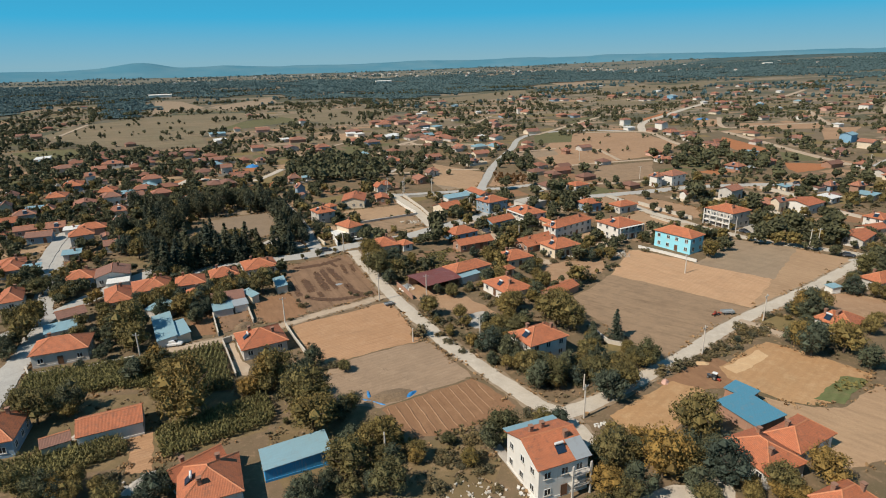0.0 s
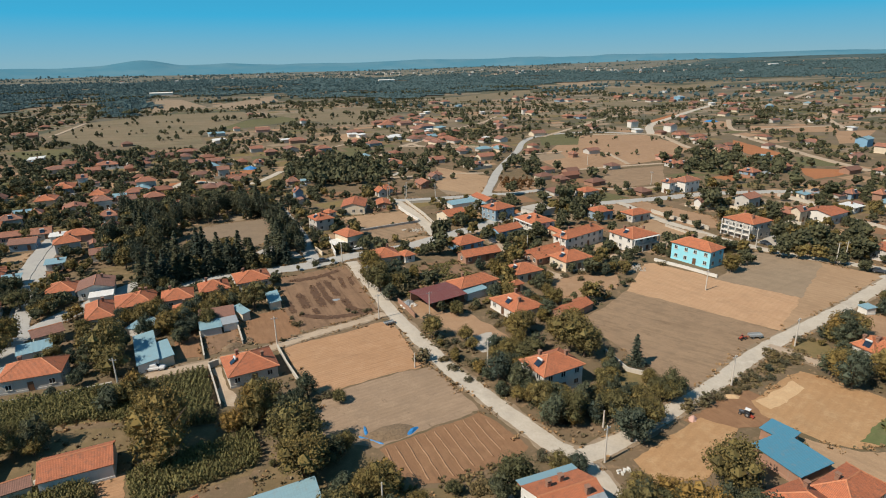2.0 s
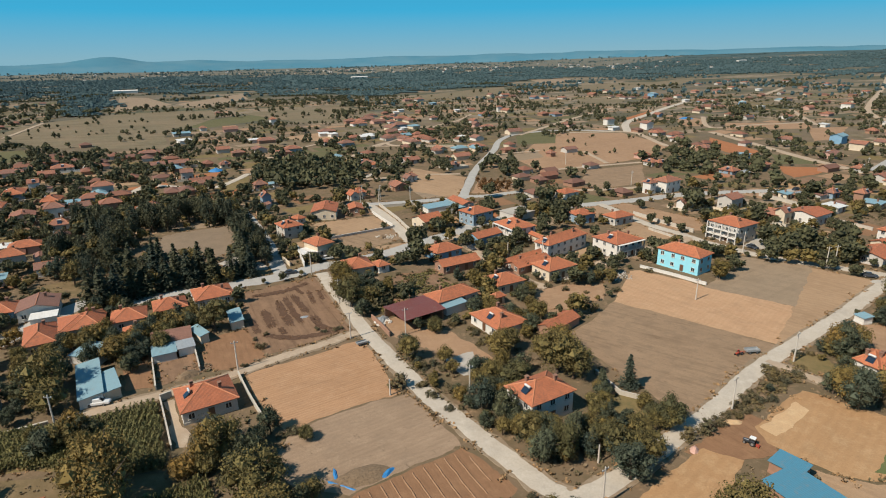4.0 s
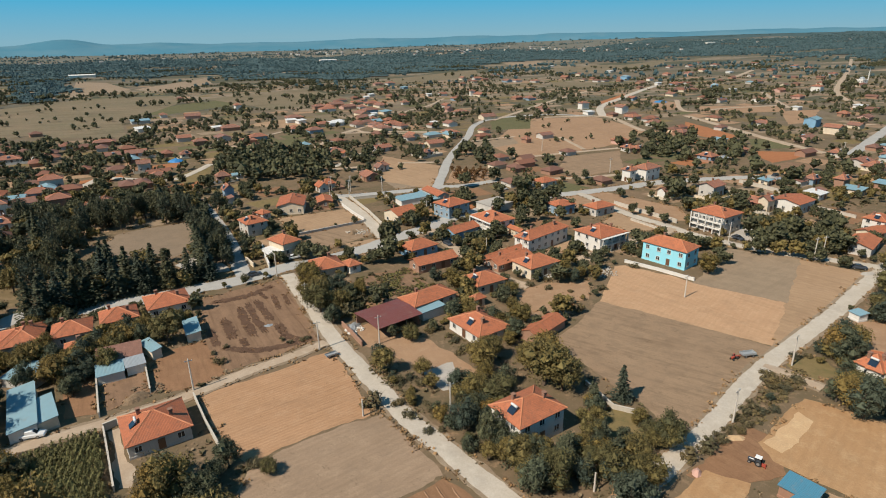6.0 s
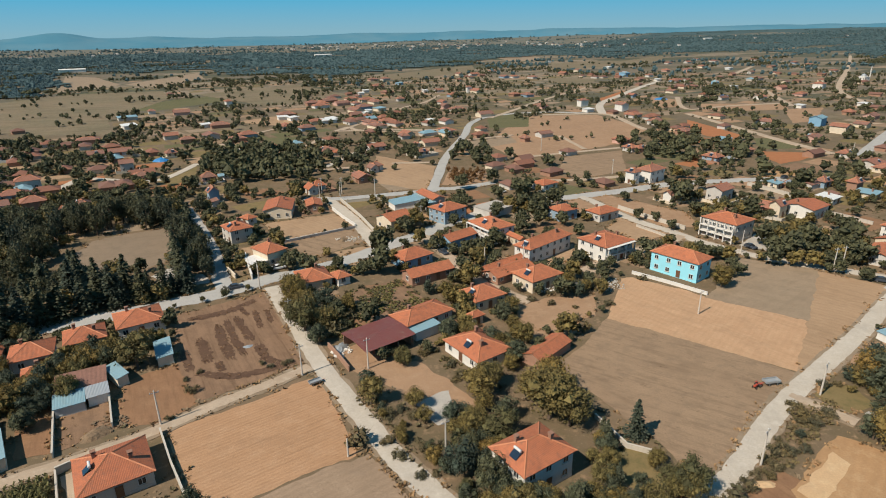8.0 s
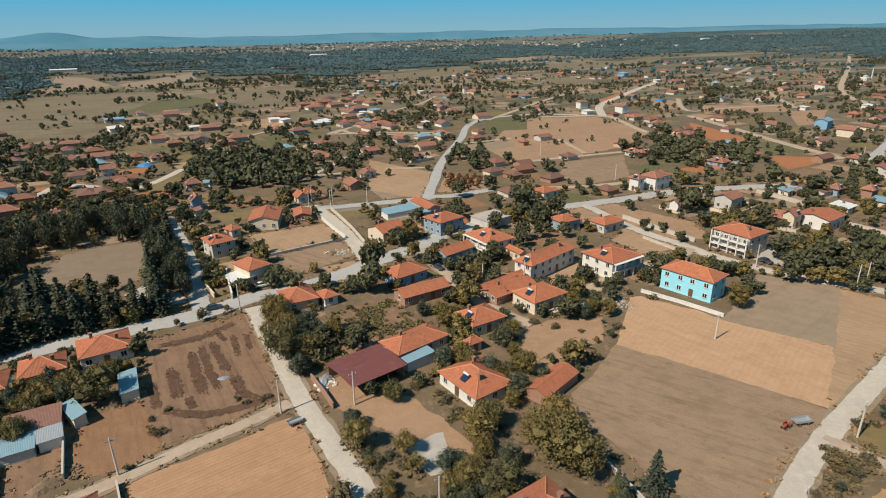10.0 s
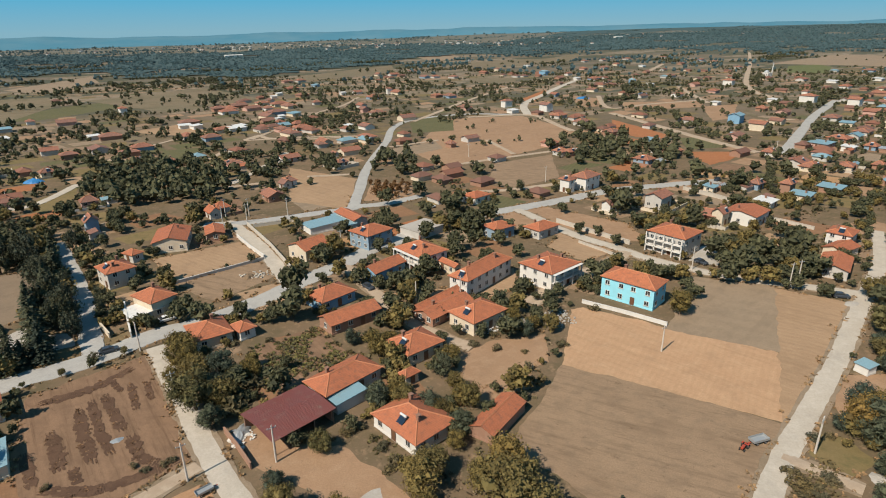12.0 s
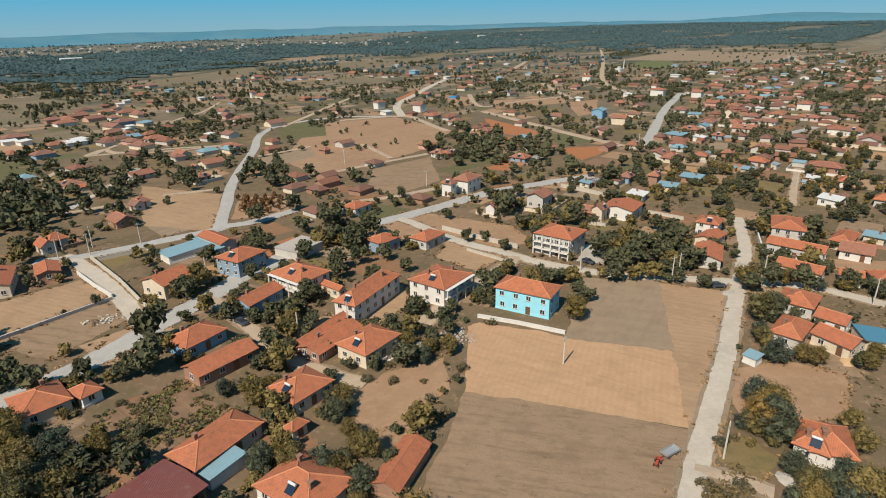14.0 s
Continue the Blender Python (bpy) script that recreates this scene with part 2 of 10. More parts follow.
def plaster(name, base, dirt=0.5):
    m, t, p = nodes_of(name)
    c = mix(t, ramp(t, grain(t, 0.45, 5, 0.65), 0.45, 0.75, 0.0, dirt), base, [v * 0.72 for v in base])
    mp = node(t, "ShaderNodeMapping", Scale=(3.0, 3.0, 0.3))
    t.links.new(coords(t), mp.inputs["Vector"])
    c = mix(t, ramp(t, grain(t, 1.0, 4, 0.6, mp.outputs["Vector"]), 0.55, 0.8, 0.0, dirt), c, (0.32, 0.27, 0.22))
    fine = grain(t, 9.0, 3, 0.7)
    c = mix(t, ramp(t, fine, 0.3, 0.7, 0.0, 0.15), c, [v * 0.7 for v in base])
    t.links.new(c, p.inputs["Base Color"])
    p.inputs["Roughness"].default_value = 0.9
    p.inputs["Specular IOR Level"].default_value = 0.25
    relief(t, p, fine, 0.3, 0.02)
    return m


M_PLASTER_WHITE = plaster("white_plaster", (0.66, 0.63, 0.58), 0.4)
M_PLASTER_GREY = plaster("grey_plaster", (0.50, 0.47, 0.43))
M_PLASTER_CREAM = plaster("cream_plaster", (0.64, 0.54, 0.41))
M_PLASTER_BLUE = plaster("blue_plaster", (0.20, 0.36, 0.50))
M_PLASTER_BLUE2 = plaster("slate_blue_plaster", (0.24, 0.33, 0.41))
M_PLASTER_BLUE3 = plaster("bright_blue_plaster", (0.04, 0.25, 0.50))
M_PLASTER_CYAN = plaster("sky_blue_plaster", (0.29, 0.65, 0.76), 0.2)
M_PINK = plaster("pink_plaster", (0.52, 0.32, 0.26))
M_BRICK = plaster("rough_brickwork", (0.33, 0.19, 0.13))
M_STONEWALL = plaster("garden_wall_render", (0.50, 0.45, 0.38))


def plain(name, base, rough=0.6, metal=0.0, spread=0.25):
    m, t, p = nodes_of(name)
    c = mix(t, ramp(t, grain(t, 2.5, 4, 0.65), 0.35, 0.7, 0.0, 1.0), base, [v * (1 - spread) for v in base])
    t.links.new(c, p.inputs["Base Color"])
    p.inputs["Roughness"].default_value = rough
    p.inputs["Metallic"].default_value = metal
    return m


M_GLASS = plain("window_glass", (0.03, 0.035, 0.04), 0.12)
M_FRAME = plain("white_window_frame", (0.70, 0.69, 0.66), 0.5)
M_DOOR = plain("brown_door", (0.16, 0.08, 0.045), 0.5)
M_RIDGE = plain("ridge_tile_clay", (0.50, 0.19, 0.09), 0.75)
M_CHIMNEY = plain("chimney_brick", (0.28, 0.15, 0.10), 0.9)
M_PANEL = plain("solar_collector_glass", (0.02, 0.035, 0.06), 0.15)
M_TANK = plain("white_tank", (0.66, 0.66, 0.64), 0.35)
M_STEEL = plain("galvanised_steel", (0.40, 0.41, 0.42), 0.45, 0.6)
M_POLE = plain("weathered_pole", (0.58, 0.52, 0.45), 0.85)
M_TARP = plain("blue_tarpaulin", (0.03, 0.2, 0.47), 0.6)
M_BARK = plain("bark", (0.12, 0.085, 0.06), 0.95)
M_TYRE = plain("black_rubber", (0.025, 0.025, 0.025), 0.8)
M_CARWHITE = plain("white_car_paint", (0.74, 0.74, 0.73), 0.25, 0.0, 0.06)
M_CARDARK = plain("dark_car_paint", (0.05, 0.06, 0.075), 0.25, 0.0, 0.1)
M_CARRED = plain("red_machine_paint", (0.42, 0.07, 0.035), 0.4)
M_TIMBER = plain("old_timber", (0.24, 0.17, 0.12), 0.9)
M_DRYHEAP = plain("dry_brushwood", (0.23, 0.155, 0.092), 0.95, 0.0, 0.5)


def hue(t):
    """A second random value for each thing."""
    n = node(t, "ShaderNodeMath")
    n.operation = "FRACT"
    k = node(t, "ShaderNodeMath")
    k.operation = "MULTIPLY"
    k.inputs[1].default_value = 37.7
    t.links.new(own(t), k.inputs[0])
    t.links.new(k.outputs[0], n.inputs[0])
    return n.outputs[0]


def leaf(name, a, b, dark):
    """Foliage: hue by tree, brightness by leaf."""
    m, t, p = nodes_of(name)
    isle = t.nodes.new("ShaderNodeNewGeometry").outputs["Random Per Island"]
    c = mix(t, ramp(t, grain(t, 0.09, 2, 0.5, t.nodes.new("ShaderNodeNewGeometry").outputs["Position"]), 0.4, 0.6), mix(t, own(t), a, b), [0.5 * (u + v) * 1.25 for u, v in zip(a, b)])
    c = mix(t, ramp(t, hue(t), 0.62, 1.0, 0.0, 0.75), c, [a[0] * 1.55, a[1] * 1.25, a[2] * 0.95])
    c = mix(t, ramp(t, hue(t), 0.38, 0.0, 0.0, 0.8), c, [a[0] * 0.62, a[1] * 0.78, a[2] * 1.05])
    # leaf by leaf at random, darker colour deepens the shade between clumps
    c = mix(t, ramp(t, isle, 0.15, 1.0, 0.0, 0.85), c, [v * 0.72 for v in dark])
    t.links.new(c, p.inputs["Base Color"])
    p.inputs["Roughness"].default_value = 0.75
    p.inputs["Specular IOR Level"].default_value = 0.2
    tr = t.nodes.new("ShaderNodeBsdfTranslucent")
    t.links.new(c, tr.inputs["Color"])
    ms = node(t, "ShaderNodeMixShader", Fac=0.16)
    t.links.new(p.outputs["BSDF"], ms.inputs[1])
    t.links.new(tr.outputs["BSDF"], ms.inputs[2])
    t.links.new(ms.outputs["Shader"], t.nodes["Material Output"].inputs["Surface"])
    return m


M_LEAF_D = leaf("green_leaves", (0.14, 0.122, 0.046), (0.2, 0.152, 0.056), (0.06, 0.056, 0.026))
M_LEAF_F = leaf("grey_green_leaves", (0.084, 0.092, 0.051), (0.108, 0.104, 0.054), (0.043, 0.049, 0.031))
M_LEAF_Y = leaf("yellowing_leaves", (0.23, 0.165, 0.055), (0.18, 0.142, 0.05), (0.085, 0.066, 0.027))
M_LEAF_C = leaf("dark_needles", (0.082, 0.092, 0.056), (0.11, 0.108, 0.062), (0.034, 0.042, 0.028))
M_LEAF_S = leaf("dusty_shrub_leaves", (0.13, 0.115, 0.06), (0.17, 0.13, 0.07), (0.07, 0.06, 0.032))
M_LEAF_G = leaf("blue_green_leaves", (0.085, 0.1, 0.062), (0.11, 0.115, 0.066), (0.034, 0.042, 0.028))
M_LEAF_O = leaf("rusty_orchard_leaves", (0.25, 0.115, 0.04), (0.2, 0.11, 0.04), (0.12, 0.06, 0.025))
M_MAIZE = leaf("maize_leaves", (0.165, 0.155, 0.056), (0.2, 0.165, 0.062), (0.075, 0.074, 0.03))
M_WEED = leaf("dry_weeds", (0.27, 0.185, 0.105), (0.30, 0.215, 0.125), (0.17, 0.125, 0.07))
M_DARKWEED = leaf("dark_dry_weeds", (0.15, 0.095, 0.058), (0.16, 0.105, 0.06), (0.08, 0.052, 0.032))
# the blue-grey of distance haze is put into the next two colours
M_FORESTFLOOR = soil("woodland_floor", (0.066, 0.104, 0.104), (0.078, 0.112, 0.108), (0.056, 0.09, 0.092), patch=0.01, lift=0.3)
M_FOREST = leaf("haze_blue_woods", (0.074, 0.122, 0.124), (0.082, 0.126, 0.128), (0.06, 0.1, 0.104))

# ---- builders ----
rng = random.Random(11)
TAKEN = {}      # (x, y, radius) of footprints, by cells of 16 m
HOMES = []      # (x, y, w, d, turn) of houses
EDGES = []      # plot borders where weeds grow
CLEAR = []      # polygons kept free of scattered trees
LINES = []      # (centre line, half width) of roads


def mesh_of(name, verts, faces, material, uvs=None, smooth=False):
    me = bpy.data.meshes.new(name)
    me.from_pydata([tuple(v) for v in verts], [], faces)
    me.materials.append(material)
    if uvs:
        layer = me.uv_layers.new(name="UVMap")
        for poly, quad in zip(me.polygons, uvs):
            for k, li in enumerate(poly.loop_indices):
                layer.data[li].uv = quad[k]
    if smooth:
        for poly in me.polygons:
            poly.use_smooth = True
    return me


def hang(name, me, parent, m=None, label=""):
    """A mesh as one part under its thing."""
    ob = new(name, me)
    ob.parent = parent
    if m is not None:
        ob.matrix_basis = m
    return tagged(ob, label) if label else ob


def box_data(x0, y0, z0, x1, y1, z1, at=0):
    v = [(x0, y0, z0), (x1, y0, z0), (x1, y1, z0), (x0, y1, z0), (x0, y0, z1), (x1, y0, z1), (x1, y1, z1), (x0, y1, z1)]
    f = [(0, 3, 2, 1), (4, 5, 6, 7), (0, 1, 5, 4), (1, 2, 6, 5), (2, 3, 7, 6), (3, 0, 4, 7)]
    return v, [tuple(i + at for i in q) for q in f]


def boxes(name, items, material):
    """Several boxes of one part in one mesh."""
    vs, fs = [], []
    for it in items:
        v, f = box_data(*it, at=len(vs))
        vs += v
        fs += f
    return mesh_of(name, vs, fs, material)


def tube(name, path, radius, material, sides=8):
    """A tapered or straight round bar along points; radius is a number or one for each point."""
    vs, fs = [], []
    path = [Vector(p) for p in path]
    for i, p in enumerate(path):
        d = (path[min(i + 1, len(path) - 1)] - path[max(i - 1, 0)]).normalized()
        a = d.orthogonal().normalized()
        b = d.cross(a)
        r = radius if isinstance(radius, (int, float)) else radius[i]
        for k in range(sides):
            g = 2 * math.pi * k / sides
            vs.append(p + (a * math.cos(g) + b * math.sin(g)) * r)
        if i:
            for k in range(sides):
                j = (k + 1) % sides
                fs.append(((i - 1) * sides + k, (i - 1) * sides + j, i * sides + j, i * sides + k))
    fs.append(tuple(range(sides - 1, -1, -1)))
    fs.append(tuple((len(path) - 1) * sides + k for k in range(sides)))
    return mesh_of(name, vs, fs, material, smooth=False)


def inside(poly, x, y):
    hit = False
    for (x0, y0), (x1, y1) in zip(poly, poly[1:] + poly[:1]):
        if (y0 > y) != (y1 > y) and x < (x1 - x0) * (y - y0) / (y1 - y0) + x0:
            hit = not hit
    return hit


def occupy(x, y, r):
    TAKEN.setdefault((int(x // 16), int(y // 16)), []).append((x, y, r))


def blocked(x, y, gap, scale=1.0):
    i, j = int(x // 16), int(y // 16)
    return any(math.hypot(x - a, y - b) < r * scale + gap for u in (-1, 0, 1) for v in (-1, 0, 1) for a, b, r in TAKEN.get((i + u, j + v), ()))


SEGMENTS = {}


def near_road(x, y, gap):
    if not SEGMENTS:
        for line, hw in LINES:
            for a, b in zip(line, line[1:]):
                for i in range(int((min(a[0], b[0]) - 12) // 16), int((max(a[0], b[0]) + 12) // 16) + 1):
                    for j in range(int((min(a[1], b[1]) - 12) // 16), int((max(a[1], b[1]) + 12) // 16) + 1):
                        SEGMENTS.setdefault((i, j), []).append((a, b, hw))
    for a, b, hw in SEGMENTS.get((int(x // 16), int(y // 16)), ()):
        dx, dy = b[0] - a[0], b[1] - a[1]
        k = max(0.0, min(1.0, ((x - a[0]) * dx + (y - a[1]) * dy) / (dx * dx + dy * dy + 1e-9)))
        if math.hypot(x - a[0] - k * dx, y - a[1] - k * dy) < hw + gap:
            return True
    return False


def free(x, y, gap, fields=True):
    if blocked(x, y, gap) or near_road(x, y, gap * 0.8):
        return False
    return not (fields and any(inside(p, x, y) for p in CLEAR))


def rise(x, y):
    """Height of the land: flat round the village, low swells far out, hills at the edge."""
    r = math.hypot(x, y)
    k = max(0.0, min(1.0, (r - 1500) / 2800))
    k = k * k * (3 - 2 * k)
    east = max(0.0, min(1.0, (x + 900) / 3600))
    return k * (-14 + 62 * east + 18 * noise.noise(Vector((x / 900, y / 900, 3.1))))


def ground():
    xs = sorted({round(s * v) for s in (-1, 1) for v in (0, 40, 90, 150, 230, 330, 460, 620, 800, 1000, 1250, 1550, 1900, 2300, 2750, 3250, 3800, 4400, 5000)})
    ys = [-1500, -900, -500, -200, 0, 80, 160, 240, 330, 430, 550, 700, 880, 1080, 1300, 1550, 1850, 2200, 2600, 3050, 3550, 4100, 4700, 5300]
    vs = [(x, y, rise(x, y)) for y in ys for x in xs]
    n = len(xs)
    fs = [(j * n + i, j * n + i + 1, (j + 1) * n + i + 1, (j + 1) * n + i) for j in range(len(ys) - 1) for i in range(n - 1)]
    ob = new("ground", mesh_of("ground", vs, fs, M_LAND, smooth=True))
    tagged(ob, "dry grass and bare soil plain reaching the horizon", "ground", kind="structure")


ground()


def hills():
    """Low ranges at the edge of the plain, with blue haze put into their colour."""
    m, t, p = nodes_of("distant_range")
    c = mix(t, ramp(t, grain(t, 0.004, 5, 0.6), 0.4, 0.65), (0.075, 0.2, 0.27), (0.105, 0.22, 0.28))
    t.links.new(c, p.inputs["Base Color"])
    p.inputs["Roughness"].default_value = 1.0
    p.inputs["Specular IOR Level"].default_value = 0.0

    def crest(a):
        h = 40 + 26 * max(0.0, min(1.0, (a + 14) / 26)) + 9 * noise.noise(Vector((a / 5.0, 0.3, 0))) + 5 * noise.noise(Vector((a / 1.7, 4.3, 0)))
        h += 34 * math.exp(-((a + 31.3) / 1.9) ** 2) + 10 * math.exp(-((a + 33.5) / 2.0) ** 2) + 42 * math.exp(-((a - 49) / 6.0) ** 2) + 12 * math.exp(-((a + 24) / 2.0) ** 2)
        return h
    vs, fs = [], []
    angles = [-80 + 0.5 * i for i in range(321)]
    for i, a in enumerate(angles):
        s, c_ = math.sin(radians(a)), math.cos(radians(a))
        for r, k in ((4150, -0.35), (4400, 0.45), (4600, 1.0), (4750, 0.6)):
            vs.append((s * r, c_ * r, crest(a) * k + (6 * noise.noise(Vector((a / 0.8, r, 0))) if 0 < k < 1 else 0)))
        if i:
            for k in range(3):
                b = (i - 1) * 4 + k
                fs.append((b, b + 4, b + 5, b + 1))
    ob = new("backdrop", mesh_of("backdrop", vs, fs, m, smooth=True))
    tagged(ob, "hills along the horizon painted a hazy blue-grey", "hills", kind="structure")


hills()


def smooth_line(q, steps=5):
    res = []
    for i in range(len(q) - 1):
        p0, p1, p2, p3 = q[max(i - 1, 0)], q[i], q[i + 1], q[min(i + 2, len(q) - 1)]
        for s in range(steps):
            u = s / steps
            res.append(tuple(0.5 * (2 * p1[k] + (p2[k] - p0[k]) * u + (2 * p0[k] - 5 * p1[k] + 4 * p2[k] - p3[k]) * u * u + (3 * p1[k] - p0[k] - 3 * p2[k] + p3[k]) * u ** 3) for k in (0, 1)))
    res.append(q[-1])
    return res


def verge(line, width, z):
    """Trodden, weedy shoulders along an unpaved road, of uneven width."""
    vs, fs = [], []
    for i, p in enumerate(line):
        a, b = line[max(i - 1, 0)], line[min(i + 1, len(line) - 1)]
        d = Vector((b[0] - a[0], b[1] - a[1])).normalized()
        for k, h in ((-1, -0.2), (-0.97, 0.0), (0.97, 0.0), (1, -0.2)):
            w = width / 2 + 0.75 + 0.6 * noise.noise(Vector((p[0] / 4, p[1] / 4, k * 3))) + 0.35 * noise.noise(Vector((p[0], p[1], k * 7)))
            vs.append((p[0] - d.y * k * w, p[1] + d.x * k * w, z + h - 0.022))
        if i:
            for k in range(3):
                c = (i - 1) * 4 + k
                fs.append((c, c + 4, c + 5, c + 1))
    tagged(new("verge", mesh_of("verge", vs, fs, M_VERGE)), "trodden brown earth shoulder with dry weeds beside the road", "verge", kind="structure")


def road(name, q, width, material):
    """A lane with uneven edges and a slight crown, a hand above the ground."""
    z = 0.08 + 0.006 * len(LINES)
    line = smooth_line(q, 12 if min(p[1] for p in q) < 260 else 5)
    LINES.append((line, width / 2))
    vs, fs = [], []
    for i, p in enumerate(line):
        a, b = line[max(i - 1, 0)], line[min(i + 1, len(line) - 1)]
        d = Vector((b[0] - a[0], b[1] - a[1])).normalized()
        for k, h in ((-1.0, -0.25), (-0.97, 0.0), (-0.35, 0.05), (0.35, 0.05), (0.97, 0.0), (1.0, -0.25)):
            w = width / 2 * (1 + (0.16 * noise.noise(Vector((p[0] / 3, p[1] / 3, k * 9))) + 0.1 * noise.noise(Vector((p[0], p[1], k * 5))) if abs(k) > 0.5 else 0))
            vs.append((p[0] - d.y * k * w, p[1] + d.x * k * w, z + h))
        if i:
            for k in range(5):
                c = (i - 1) * 6 + k
                fs.append((c, c + 6, c + 7, c + 1))
    if material in (M_GRAVEL, M_DIRTROAD) and min(p[1] for p in q) < 270:
        verge(line, width, z)
    ob = new(name, mesh_of(name, vs, fs, material, smooth=False))
    words = {M_GRAVEL: "pale gravel village road between the plots", M_ASPHALT: "worn grey asphalt street through the village", M_DIRTROAD: "narrow beige dirt track beside the plots"}
    tagged(ob, words.get(material, "village road"), "road", kind="structure")


def field(name, q, material, clear=True):
    """A plot with a ragged border, a few centimetres proud of the land."""
    z = 0.016 + 0.0042 * (len(CLEAR) % 13) if clear else 0.008
    if clear:
        CLEAR.append(q)
    if name != "yard" and material is not M_STRAW:
        EDGES.append(q)
    edge = []
    for a, b in zip(q, q[1:] + q[:1]):
        n = max(1, int(math.dist(a, b) / (1.2 if a[1] < 260 else 4)))
        for i in range(n):
            u = i / n
            x, y = a[0] + (b[0] - a[0]) * u, a[1] + (b[1] - a[1]) * u
            edge.append(tuple(c + 0.8 * noise.noise(Vector((x / 5, y / 5, k))) + 0.45 * noise.noise(Vector((x / 1.3, y / 1.3, k))) for c, k in ((x, 1), (y, 7))))
    n = len(edge)
    vs = [(x, y, z + rise(x, y)) for x, y in edge] + [(x, y, -0.1 + rise(x, y)) for x, y in edge]
    fs = [tuple(range(n))] + [(i, i + n, (i + 1) % n + n, (i + 1) % n) for i in range(n)]
    if sum(a[0] * b[1] - a[1] * b[0] for a, b in zip(edge, edge[1:] + edge[:1])) < 0:
        fs[0] = fs[0][::-1]
    ob = new(name, mesh_of(name, vs, fs, material))
    tagged(ob, material.name.replace("_", " ") + " on a flat village plot", "plot" if name != "field" else "field", kind="structure")


def maize(q, turn):
    """A stand of ripe maize in rows."""
    field("plot", q, M_GRASS)
    c, s = math.cos(radians(turn)), math.sin(radians(turn))
    loc = [(x * c + y * s, -x * s + y * c) for x, y in q]
    us, ws = [p[0] for p in loc], [p[1] for p in loc]
    vs, fs = [], []
    w = min(ws) + 0.4
    while w < max(ws):
        u = min(us)
        while u < max(us):
            x, y = u * c - w * s + rng.uniform(-0.12, 0.12), u * s + w * c + rng.uniform(-0.12, 0.12)
            if inside(q, x, y) and rng.random() < 0.96:
                h = rng.uniform(1.6, 2.3)
                for k in range(8):
                    g = rng.uniform(0, 6.28)
                    dx, dy = math.cos(g), math.sin(g)
                    z0 = h * rng.uniform(0.1, 0.85)
                    b = len(vs)
                    L = rng.uniform(0.45, 0.75)
                    vs += [(x - dy * 0.11, y + dx * 0.11, z0), (x + dy * 0.11, y - dx * 0.11, z0),
                           (x + dx * L * 0.55 + dy * 0.1, y + dy * L * 0.55 - dx * 0.1, z0 + 0.42), (x + dx * L * 0.55 - dy * 0.1, y + dy * L * 0.55 + dx * 0.1, z0 + 0.42),
                           (x + dx * L, y + dy * L, z0 + 0.2)]
                    fs += [(b, b + 1, b + 2, b + 3), (b + 3, b + 2, b + 4)]
            u += 0.3
        w += 1.05
    ob = new("maize", mesh_of("maize", vs, fs, M_MAIZE))
    tagged(ob, "stand of ripe green-brown maize in rows", "maize", kind="stuff")


# ---- houses ----
def ring(w, h, t, d, name, material):
    """A window frame: four bars and a mullion."""
    return boxes(name, [(-w / 2, -d, 0, w / 2, 0, t), (-w / 2, -d, h - t, w / 2, 0, h), (-w / 2, -d, t, -w / 2 + t, 0, h - t), (w / 2 - t, -d, t, w / 2, 0, h - t), (-t / 2, -d, t, t / 2, 0, h - t)], material)


WIN_FRAME = ring(1.25, 1.3, 0.09, 0.07, "window", M_FRAME)
WIN_PANE = boxes("pane", [(-0.58, -0.035, 0.05, 0.58, 0.0, 1.25)], M_GLASS)
WIN_SILL = boxes("sill", [(-0.72, -0.16, -0.08, 0.72, 0.0, 0.0)], M_STONEWALL)
DOOR_LEAF = boxes("door", [(-0.5, -0.05, 0.0, 0.5, 0.0, 2.05), (-0.58, -0.08, 0.0, -0.5, 0.0, 2.13), (0.5, -0.08, 0.0, 0.58, 0.0, 2.13), (-0.5, -0.08, 2.05, 0.5, 0.0, 2.13)], M_DOOR)
TANK = tube("tank", [(-0.8, 0, 0), (-0.75, 0, 0), (0.75, 0, 0), (0.8, 0, 0)], [0.16, 0.23, 0.23, 0.16], M_TANK, 12)
COLLECTOR = boxes("collector", [(-0.8, -1.5, 0.0, 0.8, 0.0, 0.1)], M_PANEL)
RACK_LEG = boxes("rack_leg", [(-0.03, -0.03, -0.9, 0.03, 0.03, 0.0)], M_STEEL)


def put_heater(root, m):
    heater = hang("solar_collector", COLLECTOR, root, m, "blue-black solar water collector")
    hang("tank", TANK, heater, Matrix.Translation((0, 0.1, 0.32)))
    for u in (-0.72, 0.72):
        for v in (-1.42, -0.1):
            hang("rack_leg", RACK_LEG, heater, Matrix.Translation((u, v, 0)))

CHIMNEY = boxes("chimney", [(-0.3, -0.3, -1.2, 0.3, 0.3, 0.85), (-0.38, -0.38, 0.85, 0.38, 0.38, 0.95), (-0.3, -0.3, 0.95, -0.18, 0.3, 1.2), (0.18, -0.3, 0.95, 0.3, 0.3, 1.2), (-0.42, -0.42, 1.2, 0.42, 0.42, 1.28)], M_CHIMNEY)


